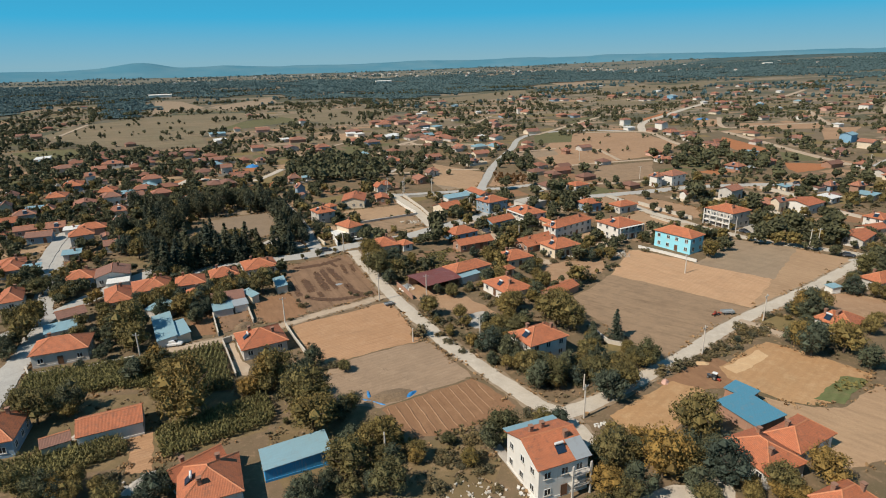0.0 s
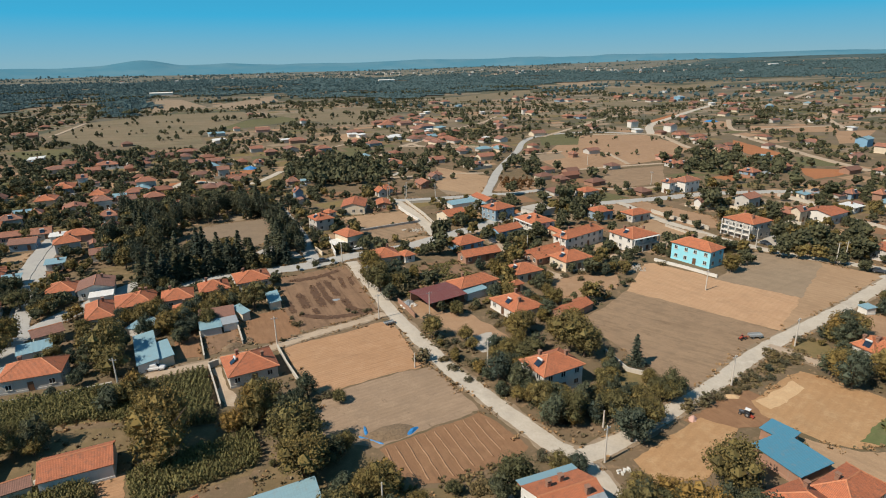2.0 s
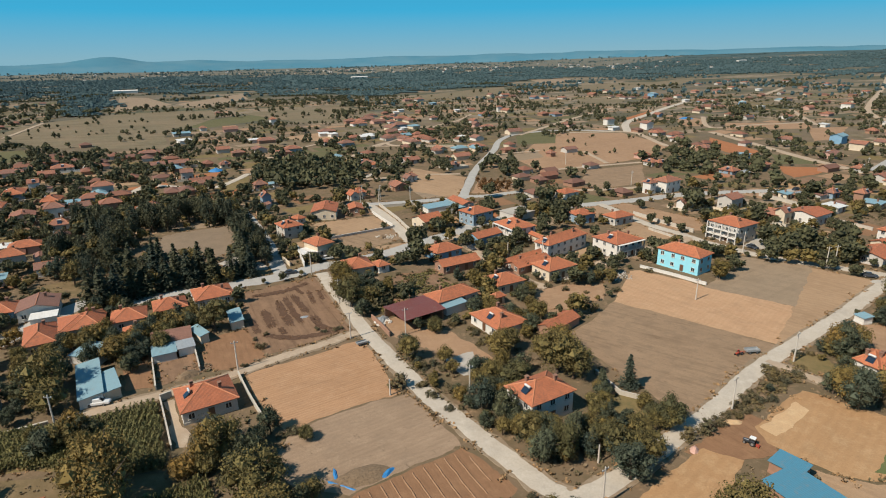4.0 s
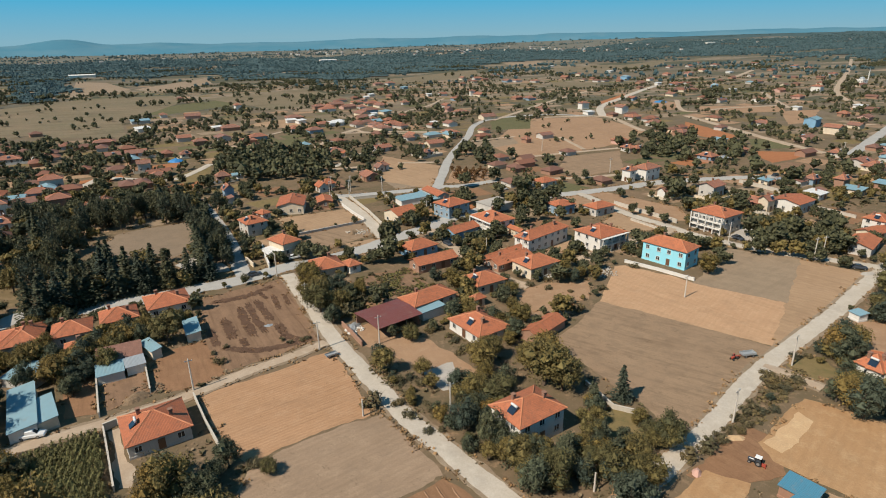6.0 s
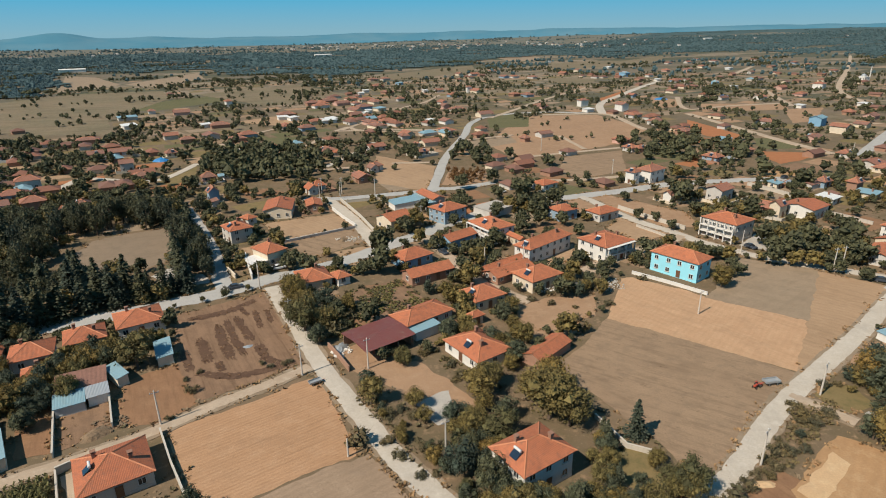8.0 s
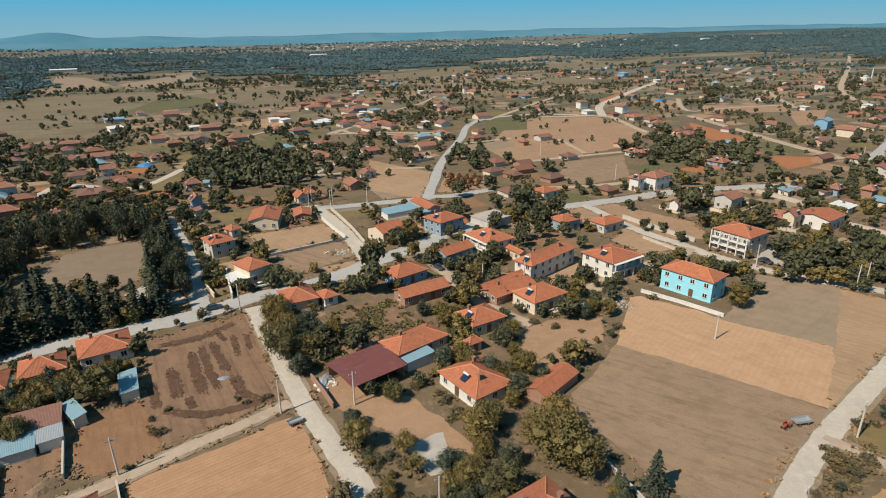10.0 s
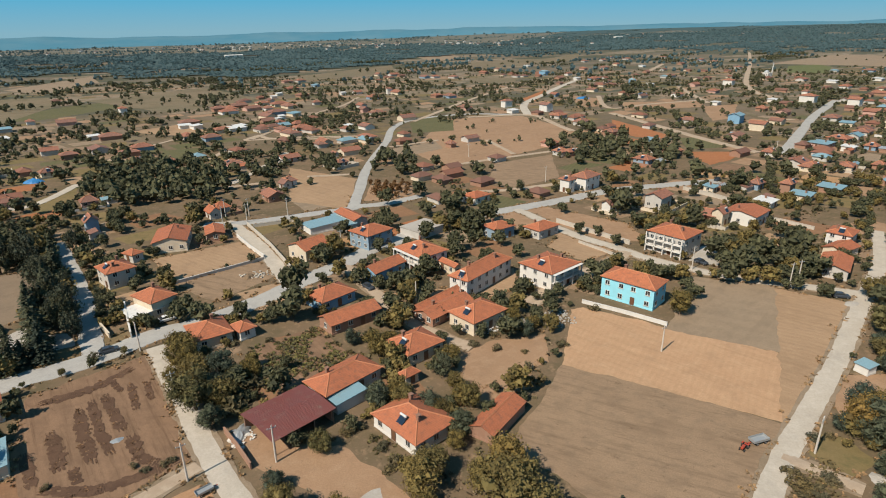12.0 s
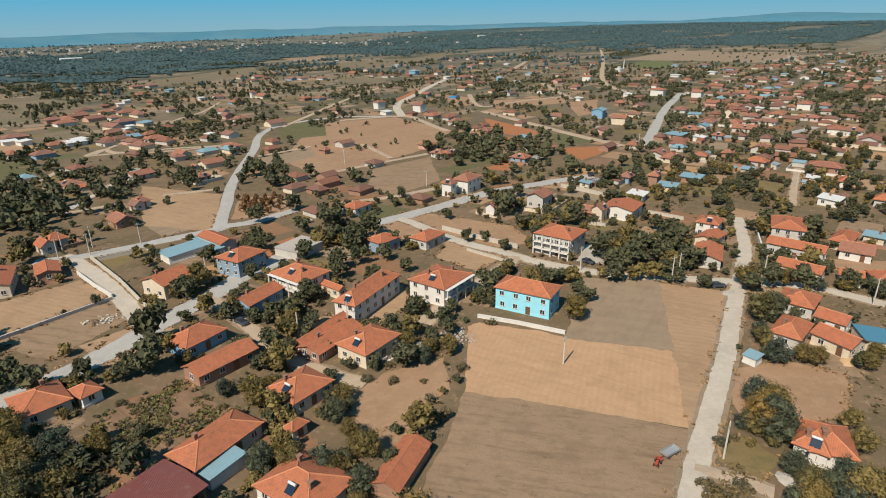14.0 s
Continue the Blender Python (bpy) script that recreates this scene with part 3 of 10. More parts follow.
def roof_data(w, d, he, kind, rh):
    """Slopes as (corners, uv), ridges as pairs of points, by the eaves' size."""
    W, D = w / 2, d / 2
    if kind == "hip":
        g = max(0.0, W - D)
        if g < 0.25:
            g = 0.25
        a, b = (-g, 0, he + rh), (g, 0, he + rh)
        c = [(-W, -D, he), (W, -D, he), (W, D, he), (-W, D, he)]
        slopes = [(c[0], c[1], b, a), (c[1], c[2], b), (c[2], c[3], a, b), (c[3], c[0], a)]
        ridges = [(a, b), (c[0], a), (c[3], a), (c[1], b), (c[2], b)]
    elif kind == "gable":
        a, b = (-W, 0, he + rh), (W, 0, he + rh)
        c = [(-W, -D, he), (W, -D, he), (W, D, he), (-W, D, he)]
        slopes = [(c[0], c[1], b, a), (c[2], c[3], a, b)]
        ridges = [(a, b)]
    else:
        c = [(-W, -D, he), (W, -D, he), (W, D, he + rh), (-W, D, he + rh)]
        slopes = [tuple(c)]
        ridges = []
    return slopes, ridges


def roof_mesh(slopes, material, thick=0.14):
    vs, fs, uv = [], [], []
    for s in slopes:
        b = len(vs)
        p = [Vector(q) for q in s]
        u = (p[1] - p[0]).normalized()
        nrm = u.cross(p[2] - p[0]).normalized()
        v = nrm.cross(u)
        n = len(p)
        vs += [q + Vector((0, 0, thick)) for q in p] + p
        fs.append(tuple(range(b, b + n)))
        uv.append([((q - p[0]).dot(u), (q - p[0]).dot(v)) for q in p])
        fs.append(tuple(range(b + 2 * n - 1, b + n - 1, -1)))
        uv.append([(0, 0)] * n)
        for i in range(n):
            j = (i + 1) % n
            fs.append((b + i, b + n + i, b + n + j, b + j))
            uv.append([(0, 0)] * 4)
    return mesh_of("roof", vs, fs, material, uv)


def ridge_mesh(ridges, thick=0.14, half=0.16):
    vs, fs = [], []
    for a, b in ridges:
        a, b = Vector(a), Vector(b)
        d = (b - a).normalized()
        side = d.cross(Vector((0, 0, 1)))
        side = side.normalized() * half
        o = len(vs)
        up = Vector((0, 0, thick))
        for p in (a, b):
            vs += [p + up - side + Vector((0, 0, -0.03)), p + up + Vector((0, 0, 0.13)), p + up + side + Vector((0, 0, -0.03))]
        fs += [(o, o + 3, o + 4, o + 1), (o + 1, o + 4, o + 5, o + 2), (o, o + 1, o + 2), (o + 5, o + 4, o + 3)]
    return mesh_of("ridge", vs, fs, M_RIDGE)


def wall_mesh(w, d, he, kind, rh, material, over):
    """Outer walls with a plinth; the gables go up under the roof."""
    W, D = w / 2 - over, d / 2 - over
    vs = [(-W - 0.06, -D - 0.06, 0), (W + 0.06, -D - 0.06, 0), (W + 0.06, D + 0.06, 0), (-W - 0.06, D + 0.06, 0),
          (-W - 0.06, -D - 0.06, 0.45), (W + 0.06, -D - 0.06, 0.45), (W + 0.06, D + 0.06, 0.45), (-W - 0.06, D + 0.06, 0.45),
          (-W, -D, 0.5), (W, -D, 0.5), (W, D, 0.5), (-W, D, 0.5)]
    top = [he + 0.02] * 4
    if kind == "gable":
        top = [he + rh * over / (d / 2)] * 4
    if kind == "shed":
        top = [he + rh * over / d] * 2 + [he + rh * (1 - over / d)] * 2
    vs += [(-W, -D, top[0]), (W, -D, top[1]), (W, D, top[2]), (-W, D, top[3])]
    fs = []
    for r in range(3):
        for k in range(4):
            j = (k + 1) % 4
            fs.append((r * 4 + k, r * 4 + j, r * 4 + 4 + j, r * 4 + 4 + k))
    if kind == "gable":
        vs += [(-W, 0, he + rh), (W, 0, he + rh)]
        fs += [(12, 15, 16), (14, 13, 17), (13, 12, 16, 17), (15, 14, 17, 16)]
    else:
        fs.append((12, 13, 14, 15))
    return mesh_of("wall", vs, fs, material)


SIDES = ((0, -1, 0), (1, 0, 90), (0, 1, 180), (-1, 0, -90))


def put_windows(root, w, d, he, over, material, doors=True, all_sides=True):
    floors = max(1, round((he - 0.4) / 2.8))
    step = he / floors
    first = True
    for sx, sy, turn in SIDES:
        length = (w if sy else d) - 2 * over
        n = max(1, int(length / 3.0))
        for fl in range(floors):
            for i in range(n):
                u = (i + 0.5) / n * length - length / 2 + rng.uniform(-0.2, 0.2)
                m = pose(0, 0, 0, 0, 0, turn) @ Matrix.Translation((u, -((d if sy else w) / 2 - over), step * fl + 1.0))
                if doors and first and fl == 0 and i == n // 2:
                    hang("door", DOOR_LEAF, root, Matrix.Translation(m.to_3x3() @ Vector((0, -0.065, 0))) @ m @ Matrix.Translation((0, 0, -0.85)), "brown panelled door")
                    first = False
                    continue
                if not all_sides and rng.random() < 0.3:
                    continue
                fr = hang("window", WIN_FRAME, root, m)
                hang("pane", WIN_PANE, fr)
                if all_sides:
                    hang("sill", WIN_SILL, fr)


def slope_at(kind, w, d, he, rh, side):
    """Middle of a slope, its tilt and its turn; side 0 to 3 as in SIDES."""
    if kind == "hip" and side in (1, 3):
        run, off = d / 2, w / 2
    else:
        run, off = d / 2, d / 2
    tilt = math.degrees(math.atan2(rh, run))
    return off - run * 0.5, he + rh * 0.5, tilt


def house(x, y, w, d, rot, he, roof, rh, wall=None, cover=None, solar=0, chimneys=1, windows=1, balcony=0, turn=0):
    w, d = max(w, 2.6), max(d, 2.6)
    if turn:
        w, d, rot = d, w, rot + 90
    cover = cover or M_TILE
    wall = wall or rng.choice((M_PLASTER_WHITE, M_PLASTER_CREAM, M_PLASTER_WHITE, M_PLASTER_GREY))
    small = windows == 0
    over = 0.25 if small else 0.45
    root = new("shed" if small else "house")
    root.matrix_basis = pose(x, y, 0, 0, 0, rot)
    occupy(x, y, 0.42 * math.hypot(w, d))
    HOMES.append((x, y, w, d, rot, True))
    hang("wall", wall_mesh(w, d, he, roof, rh, wall, over), root)
    slopes, ridges = roof_data(w, d, he, roof, rh)
    hang("roof", roof_mesh(slopes, cover), root, label=cover.name.replace("_", " ") + " roof")
    if ridges:
        hang("ridge", ridge_mesh(ridges), root, label="lighter clay ridge tiles")
    local_sun = pose(0, 0, 0, 0, 0, -rot).to_3x3() @ SUN_TO
    if windows:
        put_windows(root, w, d, he, over, wall)
    for i in range(chimneys):
        u = (-0.25, 0.3, 0.05)[i % 3] * w * 0.8
        v = (0.16, -0.14, 0.2)[i % 3] * d
        z = he + rh * (1 - abs(v) / (d / 2)) if roof != "hip" else he + rh * min(1 - abs(v) / (d / 2), 1 - max(0, abs(u) - max(0, w / 2 - d / 2)) / (d / 2))
        hang("chimney", CHIMNEY, root, Matrix.Translation((u, v, z + 0.1)))
    if solar:
        sides = (0, 2) if roof == "gable" else (0, 1, 2, 3)
        side = max(sides, key=lambda k: local_sun.x * SIDES[k][0] + local_sun.y * SIDES[k][1])
        off, z, tilt = slope_at(roof, w, d, he, rh, side)
        base = pose(0, 0, 0, 0, 0, SIDES[side][2]) @ Matrix.Translation((0.4, -off, z + 0.55)) @ pose(0, 0, 0, tilt + 14)
        put_heater(root, base)
    if balcony == 1:
        put_balconies(root, w, d, he)
    if balcony == 2:
        put_lean_to(root, w, d, he, rh)
    if balcony == 3:
        put_gallery(root, w, d, he)
    kinds = {"hip": "hipped", "gable": "gabled", "shed": "single-pitch"}
    tagged(root, f"{wall.name.replace('_', ' ')} {'outbuilding' if small else 'village house'} with {kinds[roof]} {cover.name.replace('_', ' ')} roof", "shed" if small else "house")
    return root


def put_lean_to(root, w, d, he, rh):
    """The tall house: metal sheets over the far eaves and the front corner, and balconies below it."""
    D, W = d / 2 - 0.45, w / 2 - 0.45
    a = math.degrees(math.atan2(rh, d / 2))
    strip = boxes("eave_sheet", [(-w / 2, -0.9, 0.0, w / 2, 0.75, 0.05)], M_METAL_CYAN)
    hang("eave_sheet", strip, root, Matrix.Translation((0, d / 2 - 0.2, he + 0.42)) @ pose(0, 0, 0, -a * 0.4), "pale blue sheet along the eaves")
    patch = boxes("roof_sheet", [(0, -d * 0.34, 0.0, w * 0.3, 0.0, 0.05)], M_METAL_GREY)
    hang("roof_sheet", patch, root, Matrix.Translation((w / 2 - w * 0.31, -d / 2 + d * 0.31, he + rh * 0.62 + 0.22)) @ pose(0, 0, 0, a), "rusty zinc sheet over the corner")
    for z in (he * 0.34, he * 0.67):
        hang("balcony", boxes("balcony", [(W * 0.2, -D - 1.3, z - 0.16, W, -D, z)], M_PLASTER_GREY), root, label="grey concrete balcony slab")
        hang("railing", boxes("railing", [(W * 0.2 + k * W * 0.05, -D - 1.28, z, W * 0.2 + k * W * 0.05 + 0.04, -D - 1.24, z + 0.85) for k in range(16)] + [(W * 0.2, -D - 1.29, z + 0.85, W, -D - 1.22, z + 0.91)], M_STEEL), root)
    for u in (W * 0.2, W - 0.3):
        hang("column", boxes("column", [(u, -D - 1.3, 0, u + 0.28, -D - 1.02, he * 0.95)], M_PLASTER_GREY), root)


def put_gallery(root, w, d, he):
    """A roofed upper balcony along one side of a two-storey house."""
    D, W, z = d / 2 - 0.45, w / 2 - 0.45, he * 0.5
    hang("balcony", boxes("balcony", [(-W, -D - 1.25, z - 0.16, W, -D - 0.09, z), (-W, -D - 1.25, z, W, -D - 1.15, z + 0.3)], M_PLASTER_WHITE), root, label="white concrete balcony slab")
    hang("railing", boxes("railing", [(-W + k * w / 24, -D - 1.22, z + 0.3, -W + k * w / 24 + 0.05, -D - 1.18, z + 0.88) for k in range(23)] + [(-W, -D - 1.24, z + 0.88, W, -D - 1.16, z + 0.95)], M_STEEL), root, label="grey steel balcony railing")
    hang("canopy", boxes("canopy", [(-W - 0.2, -D - 1.45, he - 0.12, W + 0.2, -D - 0.35, he - 0.02)], M_PLASTER_WHITE), root, label="white concrete slab over the balcony")
    for k in range(4):
        u = -W + (2 * W - 0.28) * k / 3
        hang("column", boxes("column", [(u, -D - 1.25, 0, u + 0.28, -D - 0.97, he - 0.12)], M_PLASTER_WHITE), root)


def put_balconies(root, w, d, he):
    """Open galleries on two floors along the long front and one end."""
    D, W = d / 2 - 0.45, w / 2 - 0.45
    for fl in (1, 2):
        z = he / 3 * fl
        hang("balcony", boxes("balcony", [(-W, -D - 1.5, z - 0.18, W, -D, z), (-W, -D - 1.5, z, W, -D - 1.4, z + 0.35)], M_PLASTER_WHITE), root, label="white concrete balcony slab")
        hang("railing", boxes("railing", [(-W + k * w / 30, -D - 1.46, z + 0.35, -W + k * w / 30 + 0.05, -D - 1.42, z + 0.9) for k in range(28)] + [(-W, -D - 1.48, z + 0.9, W, -D - 1.4, z + 0.96)], M_STEEL), root)
    for k in range(5):
        u = -W + (2 * W - 0.35) * k / 4
        hang("column", boxes("column", [(u, -D - 1.5, 0, u + 0.35, -D - 1.15, he + 0.1)], M_PLASTER_WHITE), root)


def mid_house(x, y, w, d, rot, he, kind):
    """A house too far off for fine parts."""
    if blocked(x, y, 0.0, 0.8):
        return
    root = new("house")
    root.matrix_basis = pose(x, y, 0, 0, 0, rot)
    occupy(x, y, 0.45 * math.hypot(w, d))
    roof = "hip" if rng.random() < 0.6 else "gable"
    rh = rng.uniform(1.5, 2.2)
    w, d = w * 0.92, d * 0.95
    cover = M_TILE_OLD if kind == "old" else rng.choice((M_TILE, M_TILE_MID, M_TILE_MID) if y < 330 else (M_TILE_MID, M_TILE_MID, M_TILE_OLD))
    wall = rng.choice((M_PLASTER_WHITE, M_PLASTER_GREY, M_PLASTER_CREAM, M_PLASTER_GREY, M_BRICK, M_PINK, M_PLASTER_BLUE2, M_BRICK, M_PLASTER_GREY))
    if kind == "cyan":
        roof, rh, cover = "shed", 0.6, M_METAL_CYAN
    if kind == "blue":
        wall, cover = M_PLASTER_BLUE, M_METAL_CYAN
    if kind == "white":
        wall = M_PLASTER_WHITE
        if he < 3.1:
            roof, rh, cover = "shed", 0.5, M_METAL_WHITE
    HOMES.append((x, y, w, d, rot, False))
    hang("wall", wall_mesh(w, d, he, roof, rh, wall, 0.6), root)
    slopes, ridges = roof_data(w, d, he, roof, rh)
    hang("roof", roof_mesh(slopes, cover), root)
    if ridges:
        hang("ridge", ridge_mesh(ridges), root)
    if y < 420:
        put_windows(root, w, d, he, 0.6, wall, True, False)
        hang("chimney", CHIMNEY, root, Matrix.Translation((w * 0.15, d * 0.1, he + rh * 0.75)))
        if rng.random() < 0.4 and roof != "shed":
            off, z, tilt = slope_at(roof, w, d, he, rh, 0)
            put_heater(root, Matrix.Translation((0.4, -off, z + 0.55)) @ pose(0, 0, 0, tilt + 14))
    tagged(root, f"{wall.name.replace('_', ' ')} house with {cover.name.replace('_', ' ')} roof among trees", "house", group="village houses")


def open_shed(x, y, w, d, rot, he):
    """The big sheet roof on posts beside the farm yard."""
    root = new("open_shed")
    root.matrix_basis = pose(x, y, 0, 0, 0, rot)
    occupy(x, y, 0.42 * math.hypot(w, d))
    slopes, _ = roof_data(w, d, he, "gable", 0.5)
    hang("roof", roof_mesh(slopes, M_METAL_RED, 0.08), root, label="dark red profiled sheet roof")
    for sx in (-0.46, -0.15, 0.15, 0.46):
        for sy in (-0.46, 0.46):
            hang("post", boxes("post", [(sx * w - 0.08, sy * d - 0.08, 0, sx * w + 0.08, sy * d + 0.08, he + 0.05)], M_TIMBER), root)
    hang("wall", boxes("wall", [(-0.47 * w, 0.46 * d - 0.1, 0, 0.47 * w, 0.46 * d + 0.1, he), (0.47 * w - 0.1, -0.4 * d, 0, 0.47 * w + 0.1, 0.45 * d, he)], M_BRICK), root)
    tagged(root, "open farm shed with dark red sheet roof on timber posts", "shed")


# ---- trees ----
def crown_mesh(seed, leaves, size, lobes, flat, material, heart=0.55):
    """A crown of radius one: leaf clumps on the skin of uneven lobes, with a dark heart inside."""
    r = random.Random(seed)
    vs, fs = [], []
    balls = []
    for i in range(lobes):
        while True:
            v = Vector((r.uniform(-1, 1), r.uniform(-1, 1), r.uniform(-0.75, 1)))
            if 0.3 < v.length < 1:
                break
        v = v.normalized() * (r.uniform(0.45, 0.74) if heart < 0.7 else r.uniform(0.38, 0.62))
        balls.append((Vector((v.x, v.y, v.z * flat)), r.uniform(0.26, 0.42)))
    balls.append((Vector((0, 0, 0)), 0.62))
    for i in range(leaves):
        c, rad = balls[r.randrange(len(balls) - 1)] if r.random() < 0.9 else balls[-1]
        n = Vector((r.gauss(0, 1), r.gauss(0, 1), r.gauss(0.25, 1))).normalized()
        p = c + n * rad * r.uniform(0.72, 1.08)
        nn = (n + 0.8 * Vector((r.gauss(0, 1), r.gauss(0, 1), r.gauss(0, 1)))).normalized()
        a = nn.orthogonal().normalized()
        b = nn.cross(a)
        g = r.uniform(0, 6.28)
        a, b = a * math.cos(g) + b * math.sin(g), b * math.cos(g) - a * math.sin(g)
        s = size * r.uniform(0.6, 1.25)
        o = len(vs)
        vs += [p - a * s * 0.5, p + b * s * 0.32 + nn * s * 0.1, p + a * s * 0.5, p - b * s * 0.32 + nn * s * 0.1]
        fs.append((o, o + 1, o + 2, o + 3))
    # heart
    for c, rad in balls:
        o = len(vs)
        q = rad * heart
        vs += [c + Vector(v) * q for v in ((1, 0, 0), (-1, 0, 0), (0, 1, 0), (0, -1, 0), (0, 0, 1), (0, 0, -1))]
        fs += [tuple(o + k for k in f) for f in ((0, 2, 4), (2, 1, 4), (1, 3, 4), (3, 0, 4), (2, 0, 5), (1, 2, 5), (3, 1, 5), (0, 3, 5))]
    return mesh_of("crown", vs, fs, material)


def pine_mesh(seed, tiers, per, size, material):
    """A conifer of height about 3.4 for radius one: drooping sprays in tiers."""
    r = random.Random(seed)
    vs, fs = [], []
    for k in range(tiers):
        u = k / (tiers - 1)
        z, rad = 0.35 + 2.95 * u, (1.0 - u) ** 0.8 * r.uniform(0.85, 1.05) + 0.06
        for j in range(max(4, int(per * (1 - 0.6 * u)))):
            g = r.uniform(0, 6.28)
            d = Vector((math.cos(g), math.sin(g), 0))
            reach = rad * r.uniform(0.7, 1.1)
            for s in range(4):
                f = (s + 0.7) / 4
                p = d * reach * f + Vector((0, 0, z - 0.22 * f * f + r.uniform(-0.06, 0.06)))
                n = Vector((r.gauss(0, 0.5), r.gauss(0, 0.5), 1)).normalized()
                a = (d + 0.5 * Vector((r.gauss(0, 1), r.gauss(0, 1), 0))).normalized()
                b = n.cross(a)
                w = size * r.uniform(0.7, 1.2)
                o = len(vs)
                vs += [p - a * w * 0.6, p + b * w * 0.35 - n * w * 0.15, p + a * w * 0.6 - n * 0.04, p - b * w * 0.35 - n * w * 0.15]
                fs.append((o, o + 1, o + 2, o + 3))
    o = len(vs)
    vs += [(0.42, 0, 0.4), (-0.2, 0.36, 0.4), (-0.2, -0.36, 0.4), (0, 0, 3.0)]
    fs += [(o, o + 1, o + 3), (o + 1, o + 2, o + 3), (o + 2, o, o + 3), (o + 2, o + 1, o)]
    return mesh_of("crown", vs, fs, material)


def trunk_mesh(seed, height, limbs, thick):
    r = random.Random(seed)
    vs, fs = [], []

    def limb(p, q, r0, r1):
        d = (q - p).normalized()
        a = d.orthogonal().normalized()
        b = d.cross(a)
        o = len(vs)
        for c, rr in ((p, r0), ((p + q) / 2 + Vector((r.gauss(0, 0.03), r.gauss(0, 0.03), 0)), (r0 + r1) / 2), (q, r1)):
            for k in range(6):
                g = k * math.pi / 3
                vs.append(c + (a * math.cos(g) + b * math.sin(g)) * rr)
        for lv in (0, 6):
            for k in range(6):
                j = (k + 1) % 6
                fs.append((o + lv + k, o + lv + j, o + lv + 6 + j, o + lv + 6 + k))
    top = Vector((r.uniform(-0.05, 0.05), r.uniform(-0.05, 0.05), height))
    limb(Vector((0, 0, -0.05)), top, thick, thick * 0.6)
    for k in range(limbs):
        g = k * 6.283 / limbs + r.uniform(-0.4, 0.4)
        s = top * r.uniform(0.55, 0.95)
        q = s + Vector((math.cos(g) * r.uniform(0.3, 0.6), math.sin(g) * r.uniform(0.3, 0.6), r.uniform(0.3, 0.8)))
        limb(s, q, thick * 0.5, thick * 0.15)
        for _ in range(2):
            limb(s.lerp(q, r.uniform(0.4, 0.8)), q + Vector((r.gauss(0, 0.2), r.gauss(0, 0.2), r.uniform(0.0, 0.3))), thick * 0.22, thick * 0.06)
    return mesh_of("trunk", vs, fs, M_BARK)


TRUNK = [trunk_mesh(s, 0.75, 5, 0.07) for s in range(3)]
PINE_TRUNK = [trunk_mesh(9, 3.0, 0, 0.09)]
BARE = [trunk_mesh(20 + s, 0.55, 14, 0.05) for s in range(3)]
CROWNS = {
    "d": [crown_mesh(s, 2600, 0.095, 26, 0.85, M_LEAF_D, 0.62) for s in range(6)],
    "g": [crown_mesh(20 + s, 2600, 0.095, 26, 1.0, M_LEAF_G, 0.62) for s in range(3)],
    "y": [crown_mesh(30 + s, 2600, 0.095, 26, 0.85, M_LEAF_Y, 0.62) for s in range(4)],
    "c": [pine_mesh(50 + s, 15, 22, 0.24, M_LEAF_C) for s in range(3)],
    "s": [crown_mesh(60 + s, 420, 0.17, 11, 0.6, M_LEAF_S) for s in range(3)],
    "b": [crown_mesh(70 + s, 260, 0.10, 18, 0.7, M_LEAF_S) for s in range(2)],
    "o": [crown_mesh(80 + s, 260, 0.28, 9, 0.8, M_LEAF_O) for s in range(2)],
    "p": [crown_mesh(85 + s, 1500, 0.115, 22, 1.1, M_LEAF_C, 0.5) for s in range(4)],
    "r": [crown_mesh(90, 600, 0.18, 26, 0.95, M_LEAF_D)],
}
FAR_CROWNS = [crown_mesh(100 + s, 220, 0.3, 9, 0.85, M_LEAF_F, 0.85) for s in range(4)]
FAR_GOLD = [crown_mesh(106 + s, 220, 0.3, 9, 0.85, M_LEAF_Y, 0.85) for s in range(2)]
FAR_SHRUBS = [crown_mesh(108, 90, 0.38, 5, 0.6, M_LEAF_S)]
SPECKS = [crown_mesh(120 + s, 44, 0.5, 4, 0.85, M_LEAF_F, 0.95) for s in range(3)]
FAR_PINES = [pine_mesh(110 + s, 8, 9, 0.42, M_LEAF_C) for s in range(2)]
TREE_WORDS = {"d": "leafy green garden tree with a rounded uneven crown", "y": "tree with yellowing autumn leaves", "c": "dark green conifer with drooping branches",
              "s": "dusty olive-brown shrub at the edge of a plot", "g": "grey-green garden tree with a dense crown", "p": "dark park pine with a dense rounded crown", "b": "nearly bare grey-brown tree", "o": "small rusty-leaved orchard tree", "r": "small clipped round street tree"}


TREE_NAMES = {"s": "shrub", "c": "pine_tree", "p": "pine_tree", "b": "bare_tree", "o": "orchard_tree", "r": "street_tree"}
LOOSE = {}      # far trees gathered by leaf material


def gather(me, m):
    """Add a transformed copy of a mesh to the joined far trees."""
    key = me.materials[0].name
    n = len(me.vertices)
    co = np.empty(n * 3)
    me.vertices.foreach_get("co", co)
    co = co.reshape(n, 3) @ np.array(m.to_3x3()).T + np.array(m.translation)
    store = LOOSE.setdefault(key, [[], [], 0])
    store[0].append(co)
    store[1] += [tuple(i + store[2] for i in poly.vertices) for poly in me.polygons]
    store[2] += n


